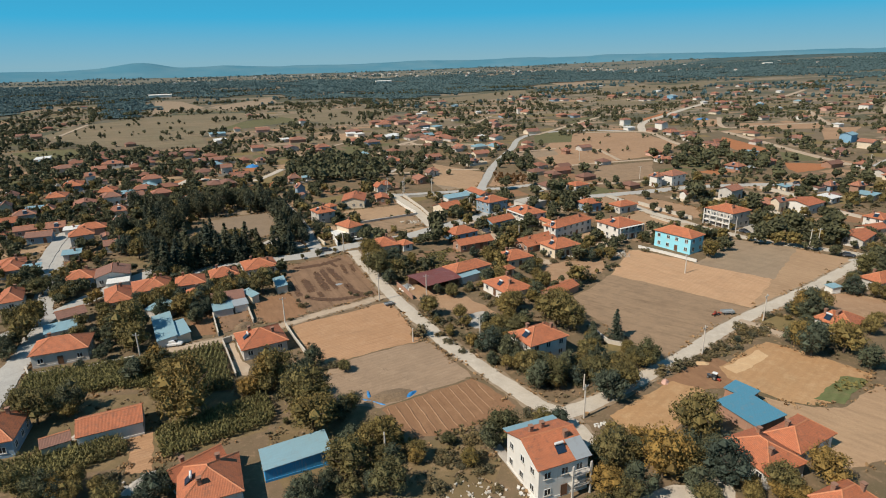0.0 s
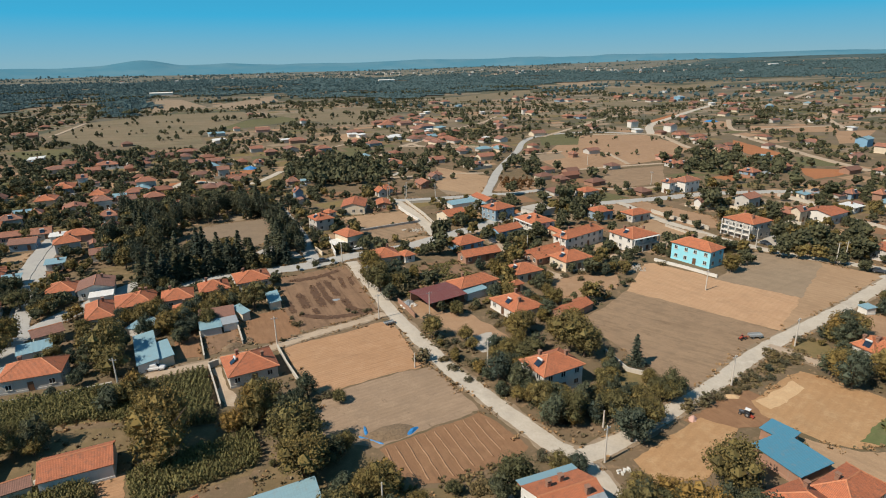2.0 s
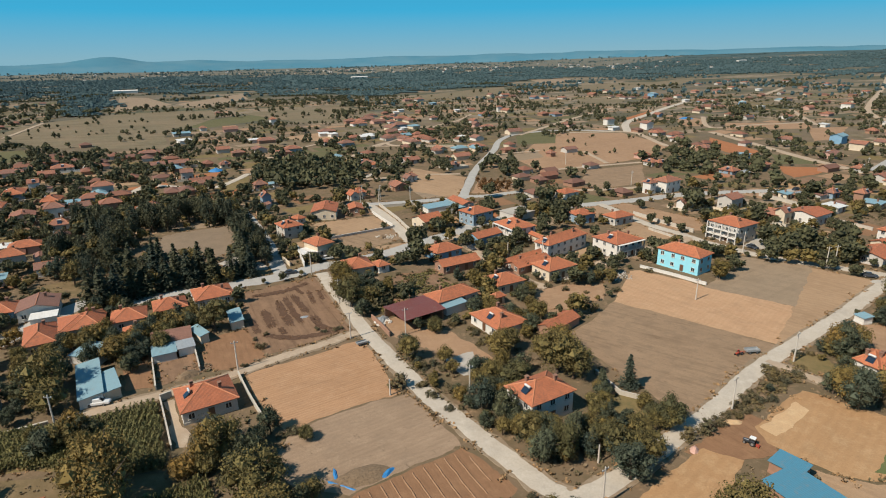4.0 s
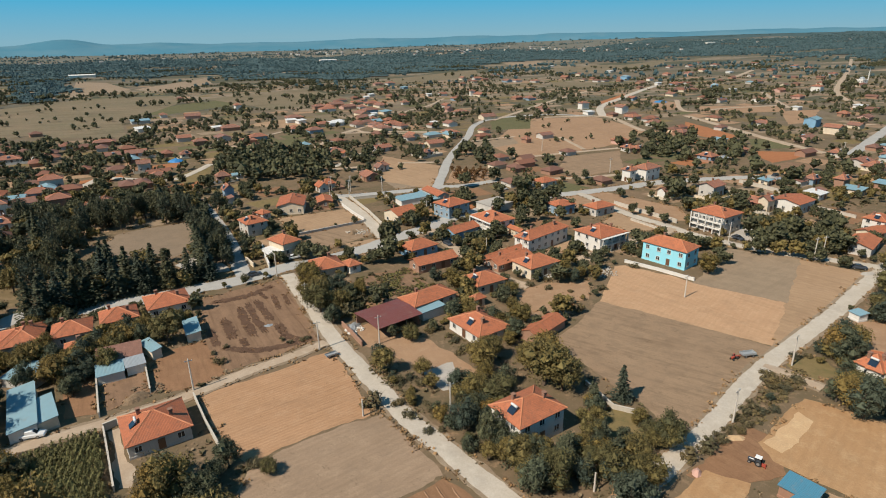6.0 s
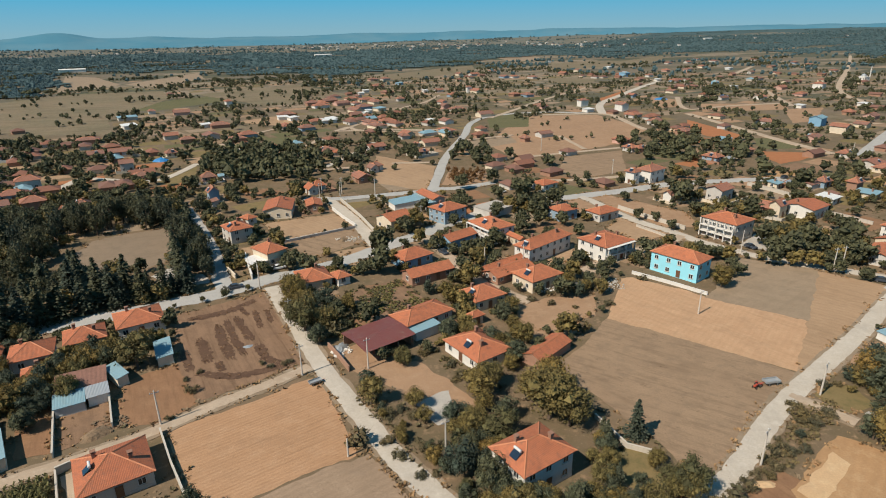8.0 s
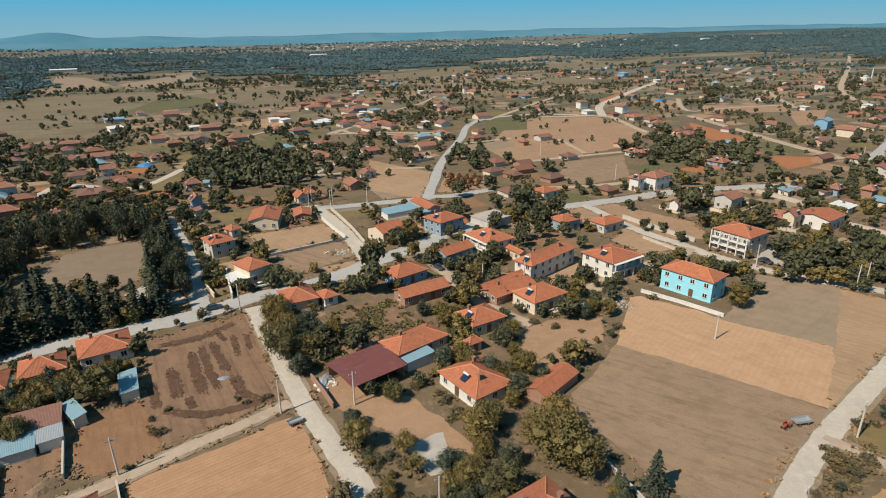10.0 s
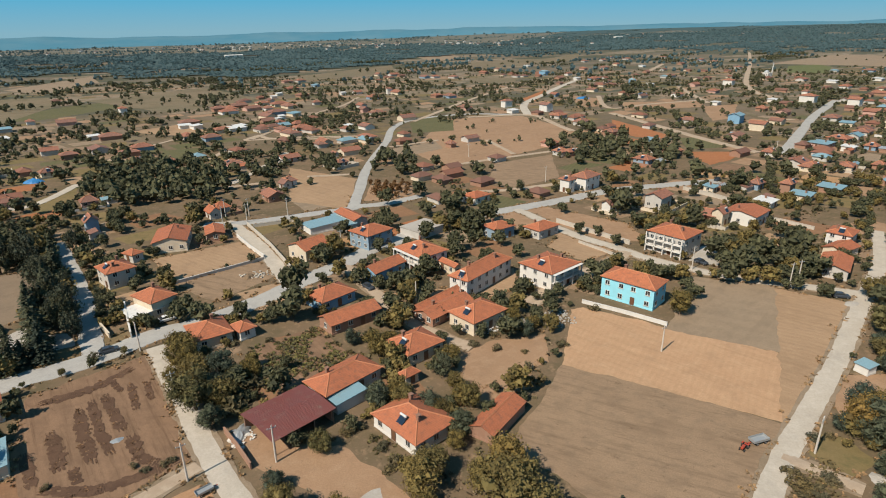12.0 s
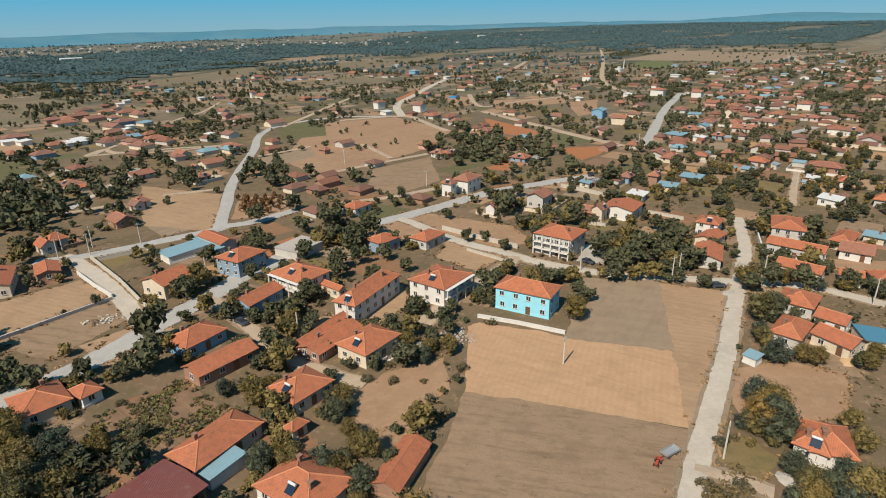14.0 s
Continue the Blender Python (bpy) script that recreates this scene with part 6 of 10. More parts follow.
house(-66.0, 161.3, 7.1, 1.2, -41, 2.1, 'shed', 0.4, chimneys=0, cover=M_METAL_CYAN, windows=0)
house(-60.2, 170.5, 9.0, 3.6, -61, 2.1, 'shed', 0.4, chimneys=0, cover=M_METAL_CYAN, windows=0)
house(-79.5, 137.7, 17.4, 4.9, -55, 2.2, 'shed', 0.6, chimneys=0, cover=M_METAL_CYAN, windows=0)
house(-74.9, 137.3, 10.0, 3.7, -51, 2.1, 'shed', 0.4, chimneys=0, cover=M_METAL_CYAN, windows=0)
house(-87.1, 150.9, 8.0, 7.0, -8, 2.1, 'shed', 0.4, chimneys=0, cover=M_METAL_CYAN, windows=0)
house(-97.8, 124.8, 12.6, 8.7, 26, 3.3, 'hip', 2.3, chimneys=1, wall=M_PLASTER_GREY)
house(-107.1, 136.1, 7.6, 5.6, 38, 2.2, 'shed', 0.5, chimneys=0, cover=M_METAL_CYAN, windows=0)
house(-109.9, 143.8, 7.3, 5.9, 48, 2.8, 'gable', 1.3, chimneys=0, cover=M_TILE_OLD)
house(-85.3, 91.6, 10.6, 7.5, -66, 3.4, 'hip', 2.4, chimneys=2, wall=M_PLASTER_BLUE2)
house(-66.5, 96.3, 11.3, 7.4, 31, 2.8, 'gable', 1.7, chimneys=0, cover=M_TILE, windows=0)
house(-73.3, 90.3, 5.0, 3.8, 38, 2.4, 'gable', 1.1, chimneys=0, cover=M_TILE_OLD, windows=0)
house(-39.1, 80.8, 10.5, 9.9, -62, 3.4, 'hip', 2.6, solar=1, chimneys=2)
house(-43.5, 84.7, 9.3, 4.1, 52, 2.9, 'gable', 1.5, chimneys=1)
house(-28.0, 89.8, 6.3, 11.8, -61, 2.5, 'shed', 0.6, chimneys=0, cover=M_METAL_CYAN, wall=M_PLASTER_BLUE3, windows=0)
house(15.3, 89.3, 11.3, 10.0, -63, 6.4, 'gable', 2.2, solar=1, chimneys=3, wall=M_PLASTER_WHITE, turn=1, balcony=2)
house(55.4, 107.9, 9.6, 7.8, -62, 2.2, 'shed', 0.4, chimneys=0, cover=M_METAL_BLUE, windows=0, wall=M_BRICK)
house(56.4, 114.5, 5.3, 4.3, -51, 2.2, 'shed', 0.3, chimneys=0, cover=M_METAL_BLUE, windows=0, wall=M_BRICK)
house(60.3, 99.4, 11.1, 7.0, 35, 2.9, 'hip', 2.2, chimneys=1)
house(51.8, 94.1, 10.6, 9.0, -63, 2.9, 'hip', 2.4, chimneys=2)
house(59.2, 82.9, 8.9, 5.9, 29, 3.1, 'hip', 2.2, chimneys=2)
house(93.3, 147.8, 9.2, 7.3, 49, 2.9, 'hip', 2.0, chimneys=1)
house(-127.3, 172.5, 8.8, 8.7, -67, 2.9, 'hip', 1.8, chimneys=1, wall=M_PLASTER_BLUE)
house(-118.4, 175.5, 10.5, 10.4, -59, 3.1, 'gable', 1.5, chimneys=1, cover=M_TILE_OLD)
house(-112.9, 169.7, 6.6, 4.3, 29, 2.2, 'shed', 0.3, chimneys=0, cover=M_METAL_WHITE, windows=0)
house(-104.5, 156.9, 13.0, 7.2, -55, 2.9, 'hip', 2.0, chimneys=1)
house(-99.2, 165.0, 11.1, 10.5, -55, 2.9, 'hip', 1.8, chimneys=1)
house(-136.4, 154.6, 11.8, 6.3, -54, 2.9, 'hip', 2.0, chimneys=1)
house(-157.9, 180.2, 11.3, 6.8, -59, 2.8, 'hip', 1.6, chimneys=1)
open_shed(-12.3, 174.0, 13.1, 11.3, 38, 3.2)

# tarpaulin stacks keep their places free
for x, y in ((-158, 386), (-152, 377), (222, 653), (294, 672)):
    occupy(x, y, 8)

mosque(545, 833, 25)

# more distant houses
mid_house(-97, 489, 12.9, 9.1, 35, 2.4, 'old')
mid_house(-97, 521, 13.2, 9.0, 35, 2.4, 'new')
mid_house(-88, 525, 14.8, 10.6, 34, 2.6, 'white')
mid_house(-131, 565, 16.4, 11.0, 29, 2.4, 'new')
mid_house(-113, 624, 17.0, 11.0, 33, 2.4, 'new')
mid_house(-96, 642, 16.7, 11.0, 38, 2.4, 'old')
mid_house(-112, 665, 17.0, 11.0, 33, 2.4, 'old')
mid_house(-92, 681, 13.9, 11.0, 39, 2.4, 'new')
mid_house(-81, 638, 11.0, 8.6, -60, 2.4, 'old')
mid_house(-64, 651, 17.0, 11.0, -57, 2.4, 'new')
mid_house(-60, 746, 14.2, 11.0, 42, 2.4, 'new')
mid_house(-40, 671, 9.6, 6.4, 33, 2.4, 'old')
mid_house(-54, 596, 12.7, 9.6, -55, 2.5, 'cyan')
mid_house(-63, 566, 6.5, 5.5, -54, 2.6, 'white')
mid_house(-70, 556, 11.7, 8.1, 33, 2.4, 'new')
mid_house(-45, 536, 9.7, 6.5, 36, 2.4, 'new')
mid_house(-89, 736, 7.6, 5.5, 31, 2.6, 'white')
mid_house(-7, 518, 7.1, 5.6, -58, 2.6, 'white')
mid_house(-53, 513, 14.2, 9.5, -54, 2.4, 'old')
mid_house(-21, 454, 12.1, 8.8, -61, 2.4, 'new')
mid_house(-5, 424, 13.6, 9.5, 30, 2.4, 'new')
mid_house(-97, 934, 15.5, 11.0, 32, 2.4, 'old')
mid_house(-80, 941, 14.1, 11.0, 36, 2.4, 'old')
mid_house(-17, 755, 7.7, 5.6, 33, 2.6, 'white')
mid_house(-1, 758, 11.0, 8.8, 29, 2.4, 'new')
mid_house(-114, 496, 11.7, 8.5, -55, 2.6, 'new')
mid_house(-54, 864, 11.6, 8.3, -54, 2.5, 'cyan')
mid_house(16, 706, 15.3, 10.9, 35, 2.4, 'new')
mid_house(34, 751, 7.7, 5.5, 24, 5.6, 'white')
mid_house(43, 745, 16.3, 11.0, -59, 2.4, 'new')
mid_house(16, 583, 13.9, 11.0, 30, 2.4, 'new')
mid_house(6, 469, 13.3, 9.3, -60, 2.4, 'new')
mid_house(3, 637, 11.3, 7.6, -59, 2.4, 'new')
mid_house(38, 550, 14.5, 11.0, 27, 2.4, 'old')
mid_house(81, 702, 13.3, 8.8, 42, 2.4, 'new')
mid_house(94, 695, 13.2, 11.0, -63, 2.4, 'old')
mid_house(93, 599, 12.8, 9.0, -54, 2.4, 'new')
mid_house(-0, 425, 6.5, 5.5, -55, 2.4, 'new')
mid_house(71, 449, 11.4, 8.6, 29, 2.4, 'new')
mid_house(56, 432, 7.0, 5.5, -58, 2.4, 'old')
mid_house(133, 608, 10.6, 7.5, 29, 5.6, 'white')
mid_house(129, 569, 9.8, 8.1, 30, 2.6, 'white')
mid_house(159, 573, 10.9, 9.2, -61, 5.6, 'white')
mid_house(157, 533, 13.2, 9.9, 35, 2.4, 'new')
mid_house(115, 422, 10.3, 8.5, -56, 2.4, 'new')
mid_house(113, 396, 9.0, 6.7, -61, 2.4, 'new')
mid_house(200, 677, 10.2, 7.8, -62, 2.4, 'new')
mid_house(272, 949, 14.9, 10.9, -60, 5.6, 'blue')
mid_house(271, 875, 13.7, 11.0, 32, 2.4, 'new')
mid_house(298, 1136, 12.6, 10.4, -57, 2.6, 'white')
mid_house(53, 1009, 16.7, 11.0, 31, 2.4, 'new')
mid_house(30, 1012, 12.2, 9.1, -55, 2.8, 'old')
mid_house(95, 951, 15.7, 11.0, -59, 2.4, 'new')
mid_house(110, 952, 14.4, 11.0, 35, 2.4, 'new')
mid_house(135, 937, 14.2, 11.0, -53, 2.4, 'old')
mid_house(193, 1006, 15.5, 11.0, -56, 2.4, 'new')
mid_house(223, 1041, 12.9, 9.9, 41, 4.6, 'old')
mid_house(87, 1074, 14.7, 9.8, 30, 2.4, 'old')
mid_house(230, 1352, 10.6, 8.7, 26, 2.6, 'white')
mid_house(162, 496, 12.8, 8.6, 37, 2.7, 'new')
mid_house(167, 453, 12.4, 10.2, 35, 2.4, 'new')
mid_house(241, 488, 15.3, 11.0, -58, 2.4, 'new')
mid_house(178, 419, 9.6, 6.9, -54, 2.5, 'cyan')
mid_house(174, 386, 10.7, 8.8, -60, 2.4, 'new')
mid_house(234, 420, 14.1, 11.0, 39, 2.4, 'new')
mid_house(273, 480, 13.1, 9.7, 41, 5.6, 'blue')
mid_house(268, 447, 12.2, 8.2, -57, 4.6, 'new')
mid_house(223, 372, 9.9, 7.3, 42, 2.4, 'new')
mid_house(329, 531, 9.1, 7.5, -59, 2.4, 'new')
mid_house(331, 508, 12.3, 10.1, 37, 2.6, 'new')
mid_house(387, 737, 16.1, 11.0, 33, 2.4, 'new')
mid_house(369, 668, 15.8, 10.8, 41, 2.4, 'new')
mid_house(430, 737, 12.8, 9.7, -57, 5.6, 'white')
mid_house(599, 979, 14.1, 10.3, 36, 2.6, 'new')
mid_house(376, 581, 12.2, 9.6, 29, 2.6, 'white')
mid_house(405, 575, 14.6, 11.0, -57, 5.6, 'white')
mid_house(310, 851, 17.0, 11.0, 31, 2.4, 'new')
mid_house(254, 712, 12.2, 9.1, -57, 2.4, 'old')
mid_house(330, 778, 8.8, 6.4, -61, 5.6, 'blue')
mid_house(342, 755, 9.9, 6.8, 31, 2.6, 'white')
mid_house(291, 863, 9.5, 7.5, 26, 2.6, 'white')
mid_house(422, 860, 17.0, 11.0, 32, 2.4, 'new')
mid_house(118, 394, 8.4, 6.1, 25, 2.4, 'new')
mid_house(149, 368, 10.4, 8.2, -56, 2.4, 'new')
mid_house(316, 644, 12.6, 9.1, 29, 2.4, 'new')
mid_house(316, 576, 9.5, 7.3, 35, 2.6, 'white')
mid_house(220, 347, 13.6, 11.0, 35, 2.4, 'new')
mid_house(552, 1289, 17.0, 11.0, -60, 2.4, 'old')
mid_house(479, 1064, 11.6, 9.8, 31, 2.6, 'white')
mid_house(543, 1356, 17.0, 11.0, -63, 2.4, 'old')
mid_house(457, 1119, 14.9, 11.0, 35, 2.8, 'new')
mid_house(642, 1307, 17.0, 11.0, -63, 2.4, 'new')
mid_house(569, 1101, 17.0, 11.0, 37, 2.4, 'old')
mid_house(664, 1200, 17.0, 11.0, 40, 2.4, 'new')
mid_house(651, 1131, 16.2, 11.0, 33, 2.4, 'old')
mid_house(393, 1019, 13.3, 10.3, 31, 4.6, 'new')
mid_house(425, 937, 10.9, 8.7, 29, 2.4, 'old')
mid_house(542, 761, 15.6, 11.0, 31, 2.4, 'new')
mid_house(298, 469, 10.6, 7.9, -61, 2.4, 'old')
mid_house(487, 1258, 14.6, 10.5, 33, 2.4, 'new')
mid_house(365, 1038, 12.6, 9.8, -60, 2.4, 'new')
mid_house(304, 935, 11.9, 8.4, 31, 2.8, 'old')
mid_house(443, 1241, 14.3, 10.5, 32, 2.4, 'old')
mid_house(347, 476, 17.0, 11.0, 37, 2.4, 'new')
mid_house(288, 399, 13.1, 10.5, -61, 2.6, 'new')
mid_house(321, 418, 14.2, 9.7, 33, 2.4, 'old')
mid_house(397, 495, 12.4, 9.7, -59, 2.4, 'new')
mid_house(452, 540, 13.6, 11.0, -65, 2.4, 'old')
mid_house(474, 538, 14.0, 11.0, -58, 2.4, 'new')
mid_house(506, 544, 16.8, 11.0, -57, 2.4, 'new')
mid_house(445, 497, 15.4, 10.4, -59, 2.7, 'new')
mid_house(399, 473, 14.2, 10.7, 28, 2.7, 'new')
mid_house(403, 463, 14.1, 9.7, 35, 2.7, 'new')
mid_house(365, 423, 14.4, 11.0, 33, 2.8, 'old')
mid_house(334, 408, 12.6, 8.6, 29, 2.4, 'new')
mid_house(322, 388, 16.0, 11.0, -53, 2.4, 'new')
mid_house(356, 400, 12.1, 9.9, -60, 2.4, 'new')
mid_house(393, 425, 17.0, 11.0, 27, 2.4, 'new')
mid_house(444, 446, 17.0, 11.0, 33, 4.6, 'new')
mid_house(463, 444, 13.8, 10.7, 32, 2.4, 'new')
mid_house(397, 404, 17.0, 11.0, -62, 2.4, 'new')
mid_house(372, 363, 17.0, 11.0, 39, 2.4, 'new')
mid_house(372, 352, 14.1, 9.5, -56, 2.6, 'new')
mid_house(354, 328, 17.0, 11.0, 31, 2.7, 'new')
mid_house(287, 374, 7.4, 6.2, -61, 2.4, 'new')
mid_house(279, 335, 11.5, 8.8, 27, 2.4, 'new')
mid_house(220, 336, 12.1, 9.5, 31, 2.4, 'new')
mid_house(237, 334, 10.6, 7.2, 42, 2.4, 'new')
mid_house(253, 332, 6.5, 5.5, -57, 2.4, 'new')
mid_house(251, 311, 11.0, 7.3, -66, 2.6, 'new')
mid_house(506, 604, 15.4, 11.0, -58, 2.4, 'new')
mid_house(423, 542, 11.2, 9.3, -61, 5.6, 'white')
mid_house(525, 672, 17.0, 11.0, 35, 2.4, 'new')
mid_house(698, 783, 17.0, 11.0, -55, 2.4, 'new')
mid_house(628, 740, 17.0, 11.0, 32, 2.6, 'white')
mid_house(721, 858, 17.0, 11.0, -62, 2.4, 'old')
mid_house(557, 729, 12.6, 10.0, -56, 2.6, 'white')
mid_house(600, 653, 16.3, 11.0, 36, 2.7, 'new')
mid_house(595, 630, 17.0, 11.0, -55, 2.4, 'old')
mid_house(626, 638, 12.3, 9.6, 33, 2.4, 'old')
mid_house(594, 589, 10.2, 6.8, 33, 2.6, 'white')
mid_house(681, 673, 10.3, 8.1, -64, 2.5, 'cyan')
mid_house(667, 631, 17.0, 11.0, 30, 2.8, 'old')
mid_house(522, 518, 8.9, 6.9, -63, 2.7, 'new')
mid_house(476, 490, 13.6, 10.7, -59, 2.4, 'new')
mid_house(588, 556, 12.4, 9.7, 36, 2.4, 'old')
mid_house(719, 648, 10.5, 7.3, 32, 2.5, 'cyan')
mid_house(618, 561, 17.0, 11.0, 30, 2.5, 'cyan')
mid_house(744, 633, 16.7, 11.0, 33, 2.8, 'old')
mid_house(619, 538, 17.0, 11.0, 31, 2.6, 'old')
mid_house(606, 512, 12.2, 9.8, 36, 2.4, 'new')
mid_house(549, 461, 13.3, 9.5, 29, 2.4, 'old')
mid_house(960, 810, 17.0, 11.0, 39, 2.5, 'cyan')
mid_house(982, 794, 17.0, 11.0, -59, 2.5, 'cyan')
mid_house(888, 773, 12.9, 10.4, 29, 2.6, 'white')
mid_house(267, 388, 13.2, 11.0, -66, 2.5, 'cyan')
mid_house(558, 573, 10.9, 8.6, 36, 2.4, 'old')
mid_house(754, 719, 14.6, 10.2, -55, 2.4, 'old')
mid_house(793, 720, 15.0, 11.0, 29, 2.4, 'new')
mid_house(795, 692, 14.8, 11.0, 34, 2.4, 'old')
mid_house(795, 791, 15.7, 10.5, -56, 2.4, 'new')
mid_house(722, 741, 12.8, 9.0, 27, 2.7, 'old')
mid_house(683, 577, 12.4, 9.1, 25, 2.8, 'new')
mid_house(337, 450, 9.9, 8.4, -53, 2.5, 'cyan')
mid_house(403, 452, 8.9, 6.2, 30, 2.6, 'white')
mid_house(359, 439, 9.1, 6.4, 39, 4.6, 'new')
mid_house(432, 448, 9.2, 7.7, 35, 2.4, 'old')
mid_house(273, 374, 8.7, 7.4, 31, 2.6, 'white')
mid_house(450, 636, 9.3, 6.8, 36, 2.4, 'new')
mid_house(271, 290, 17.0, 11.0, -60, 2.8, 'new')
mid_house(246, 276, 8.5, 5.8, 37, 2.6, 'white')
mid_house(253, 266, 7.9, 5.5, 36, 2.8, 'new')
mid_house(224, 250, 10.1, 8.5, 24, 2.6, 'white')
mid_house(189, 217, 6.7, 5.5, 27, 2.7, 'new')
mid_house(198, 214, 7.3, 5.7, -66, 2.5, 'cyan')
mid_house(200, 299, 10.6, 7.8, -59, 2.5, 'cyan')
mid_house(234, 300, 6.9, 5.5, -59, 2.5, 'cyan')
mid_house(180, 291, 9.4, 7.3, -55, 2.5, 'cyan')
mid_house(240, 241, 7.8, 6.3, 29, 2.8, 'new')
mid_house(180, 207, 10.0, 8.0, -58, 2.7, 'new')
mid_house(101, 326, 13.3, 9.4, 37, 5.6, 'white')
mid_house(91, 321, 6.5, 5.5, -56, 5.6, 'white')
mid_house(119, 293, 10.9, 8.4, 37, 4.6, 'new')
mid_house(98, 291, 6.5, 5.5, 30, 2.8, 'old')
mid_house(128, 271, 7.0, 5.9, -53, 2.8, 'new')
mid_house(151, 309, 6.5, 5.5, 37, 2.5, 'cyan')
mid_house(160, 285, 9.3, 7.6, 35, 2.6, 'white')
mid_house(173, 310, 7.2, 5.7, 31, 2.8, 'old')
mid_house(181, 301, 7.7, 5.5, 33, 4.6, 'new')
mid_house(130, 268, 6.5, 5.5, 32, 4.6, 'new')
mid_house(-234, 447, 15.9, 11.0, 24, 2.7, 'new')
mid_house(-261, 391, 14.8, 11.0, 29, 2.4, 'new')
mid_house(-284, 374, 17.0, 11.0, 39, 2.4, 'new')
mid_house(-256, 369, 10.0, 7.4, 35, 2.4, 'new')
mid_house(-236, 317, 17.0, 11.0, -58, 2.8, 'new')
mid_house(-205, 302, 13.6, 9.5, -65, 2.6, 'new')
mid_house(-193, 325, 11.9, 7.9, 33, 4.6, 'new')
mid_house(-187, 306, 12.0, 8.1, 29, 2.8, 'new')
mid_house(-191, 296, 9.2, 7.2, 32, 2.5, 'cyan')
mid_house(-191, 405, 14.1, 9.4, 30, 2.4, 'new')
mid_house(-202, 398, 9.9, 8.4, 37, 2.4, 'old')
mid_house(-233, 328, 6.5, 5.5, 31, 5.6, 'white')
mid_house(-447, 551, 10.6, 8.2, 30, 2.4, 'old')
mid_house(-466, 553, 8.4, 5.6, 33, 2.4, 'old')
mid_house(-264, 558, 17.0, 11.0, 34, 2.5, 'cyan')
mid_house(-239, 511, 16.8, 11.0, -53, 2.6, 'white')
mid_house(-331, 413, 17.0, 11.0, -58, 2.6, 'white')
mid_house(-261, 596, 8.6, 7.3, -59, 2.6, 'new')
mid_house(-230, 587, 15.7, 11.0, 27, 2.4, 'old')
mid_house(-184, 459, 11.0, 8.5, 31, 2.8, 'new')
mid_house(-166, 443, 10.5, 7.5, 33, 2.8, 'old')
mid_house(-168, 509, 16.0, 11.0, 28, 2.4, 'old')
mid_house(-157, 461, 13.5, 11.0, -56, 2.4, 'old')
mid_house(-132, 462, 13.3, 9.4, 32, 2.4, 'new')
mid_house(-119, 419, 11.2, 7.6, 29, 2.4, 'old')
mid_house(-157, 398, 7.9, 5.5, 37, 2.4, 'old')
mid_house(-189, 409, 6.7, 5.6, 35, 2.4, 'old')
mid_house(-66, 402, 12.7, 9.9, -60, 2.4, 'new')
mid_house(-78, 375, 7.8, 5.5, 34, 2.6, 'white')
mid_house(-38, 410, 12.9, 8.7, 35, 2.4, 'new')
mid_house(-36, 332, 10.5, 8.9, -61, 2.4, 'new')
mid_house(-32, 356, 7.2, 6.1, 37, 2.4, 'new')
mid_house(-54, 315, 7.1, 5.6, 34, 2.7, 'new')
mid_house(-96, 299, 7.0, 5.5, -58, 4.6, 'new')
mid_house(-112, 336, 7.9, 5.7, 30, 2.4, 'old')
mid_house(-116, 645, 17.0, 11.0, -60, 2.4, 'new')
mid_house(-75, 670, 17.0, 11.0, 34, 2.4, 'new')
mid_house(-74, 586, 17.0, 11.0, -54, 2.4, 'old')
mid_house(-87, 534, 11.6, 8.4, -56, 2.6, 'white')
mid_house(-62, 580, 6.5, 5.5, 35, 2.6, 'white')
mid_house(-46, 534, 10.6, 8.8, -65, 2.4, 'old')
mid_house(-46, 496, 15.6, 11.0, -53, 2.4, 'old')
mid_house(-206, 640, 8.9, 7.1, -56, 5.6, 'white')
mid_house(-129, 546, 10.2, 8.4, 26, 2.6, 'white')
mid_house(-79, 826, 16.4, 11.0, 30, 2.4, 'new')
mid_house(-87, 765, 8.9, 5.9, 37, 2.6, 'white')
mid_house(-179, 510, 9.0, 7.0, 41, 2.6, 'white')
mid_house(-164, 360, 8.1, 5.7, 29, 4.6, 'old')
mid_house(-147, 341, 8.9, 6.6, 35, 2.4, 'old')
mid_house(-162, 185, 8.9, 7.4, 40, 2.7, 'new')
mid_house(-224, 288, 13.6, 10.2, -62, 2.8, 'new')
mid_house(-216, 262, 8.3, 5.7, 31, 2.5, 'cyan')
mid_house(-207, 260, 8.7, 6.2, -59, 2.8, 'old')
mid_house(-197, 272, 12.5, 10.6, -54, 2.7, 'new')
mid_house(-187, 279, 9.4, 7.3, 34, 4.6, 'old')
mid_house(-170, 258, 9.8, 7.0, 26, 2.8, 'new')
mid_house(-157, 240, 9.2, 7.5, -57, 2.8, 'old')
mid_house(-207, 236, 7.7, 5.5, 37, 2.7, 'new')
mid_house(-205, 243, 10.1, 7.0, 39, 4.6, 'old')
mid_house(-180, 230, 8.2, 6.3, 29, 2.6, 'new')
mid_house(-190, 225, 9.4, 6.3, 32, 2.8, 'new')
mid_house(-177, 217, 10.6, 7.9, 25, 2.8, 'old')
mid_house(-163, 229, 12.2, 8.4, 32, 2.8, 'new')
mid_house(-156, 213, 10.0, 7.0, 37, 4.6, 'new')
mid_house(-138, 207, 9.4, 6.8, 35, 2.8, 'old')
mid_house(-148, 196, 7.0, 5.5, 30, 2.5, 'cyan')
mid_house(-171, 227, 6.5, 5.5, 30, 2.6, 'white')
mid_house(-151, 180, 6.5, 5.5, 29, 2.5, 'cyan')
mid_house(-146, 288, 7.8, 6.5, -60, 2.8, 'old')
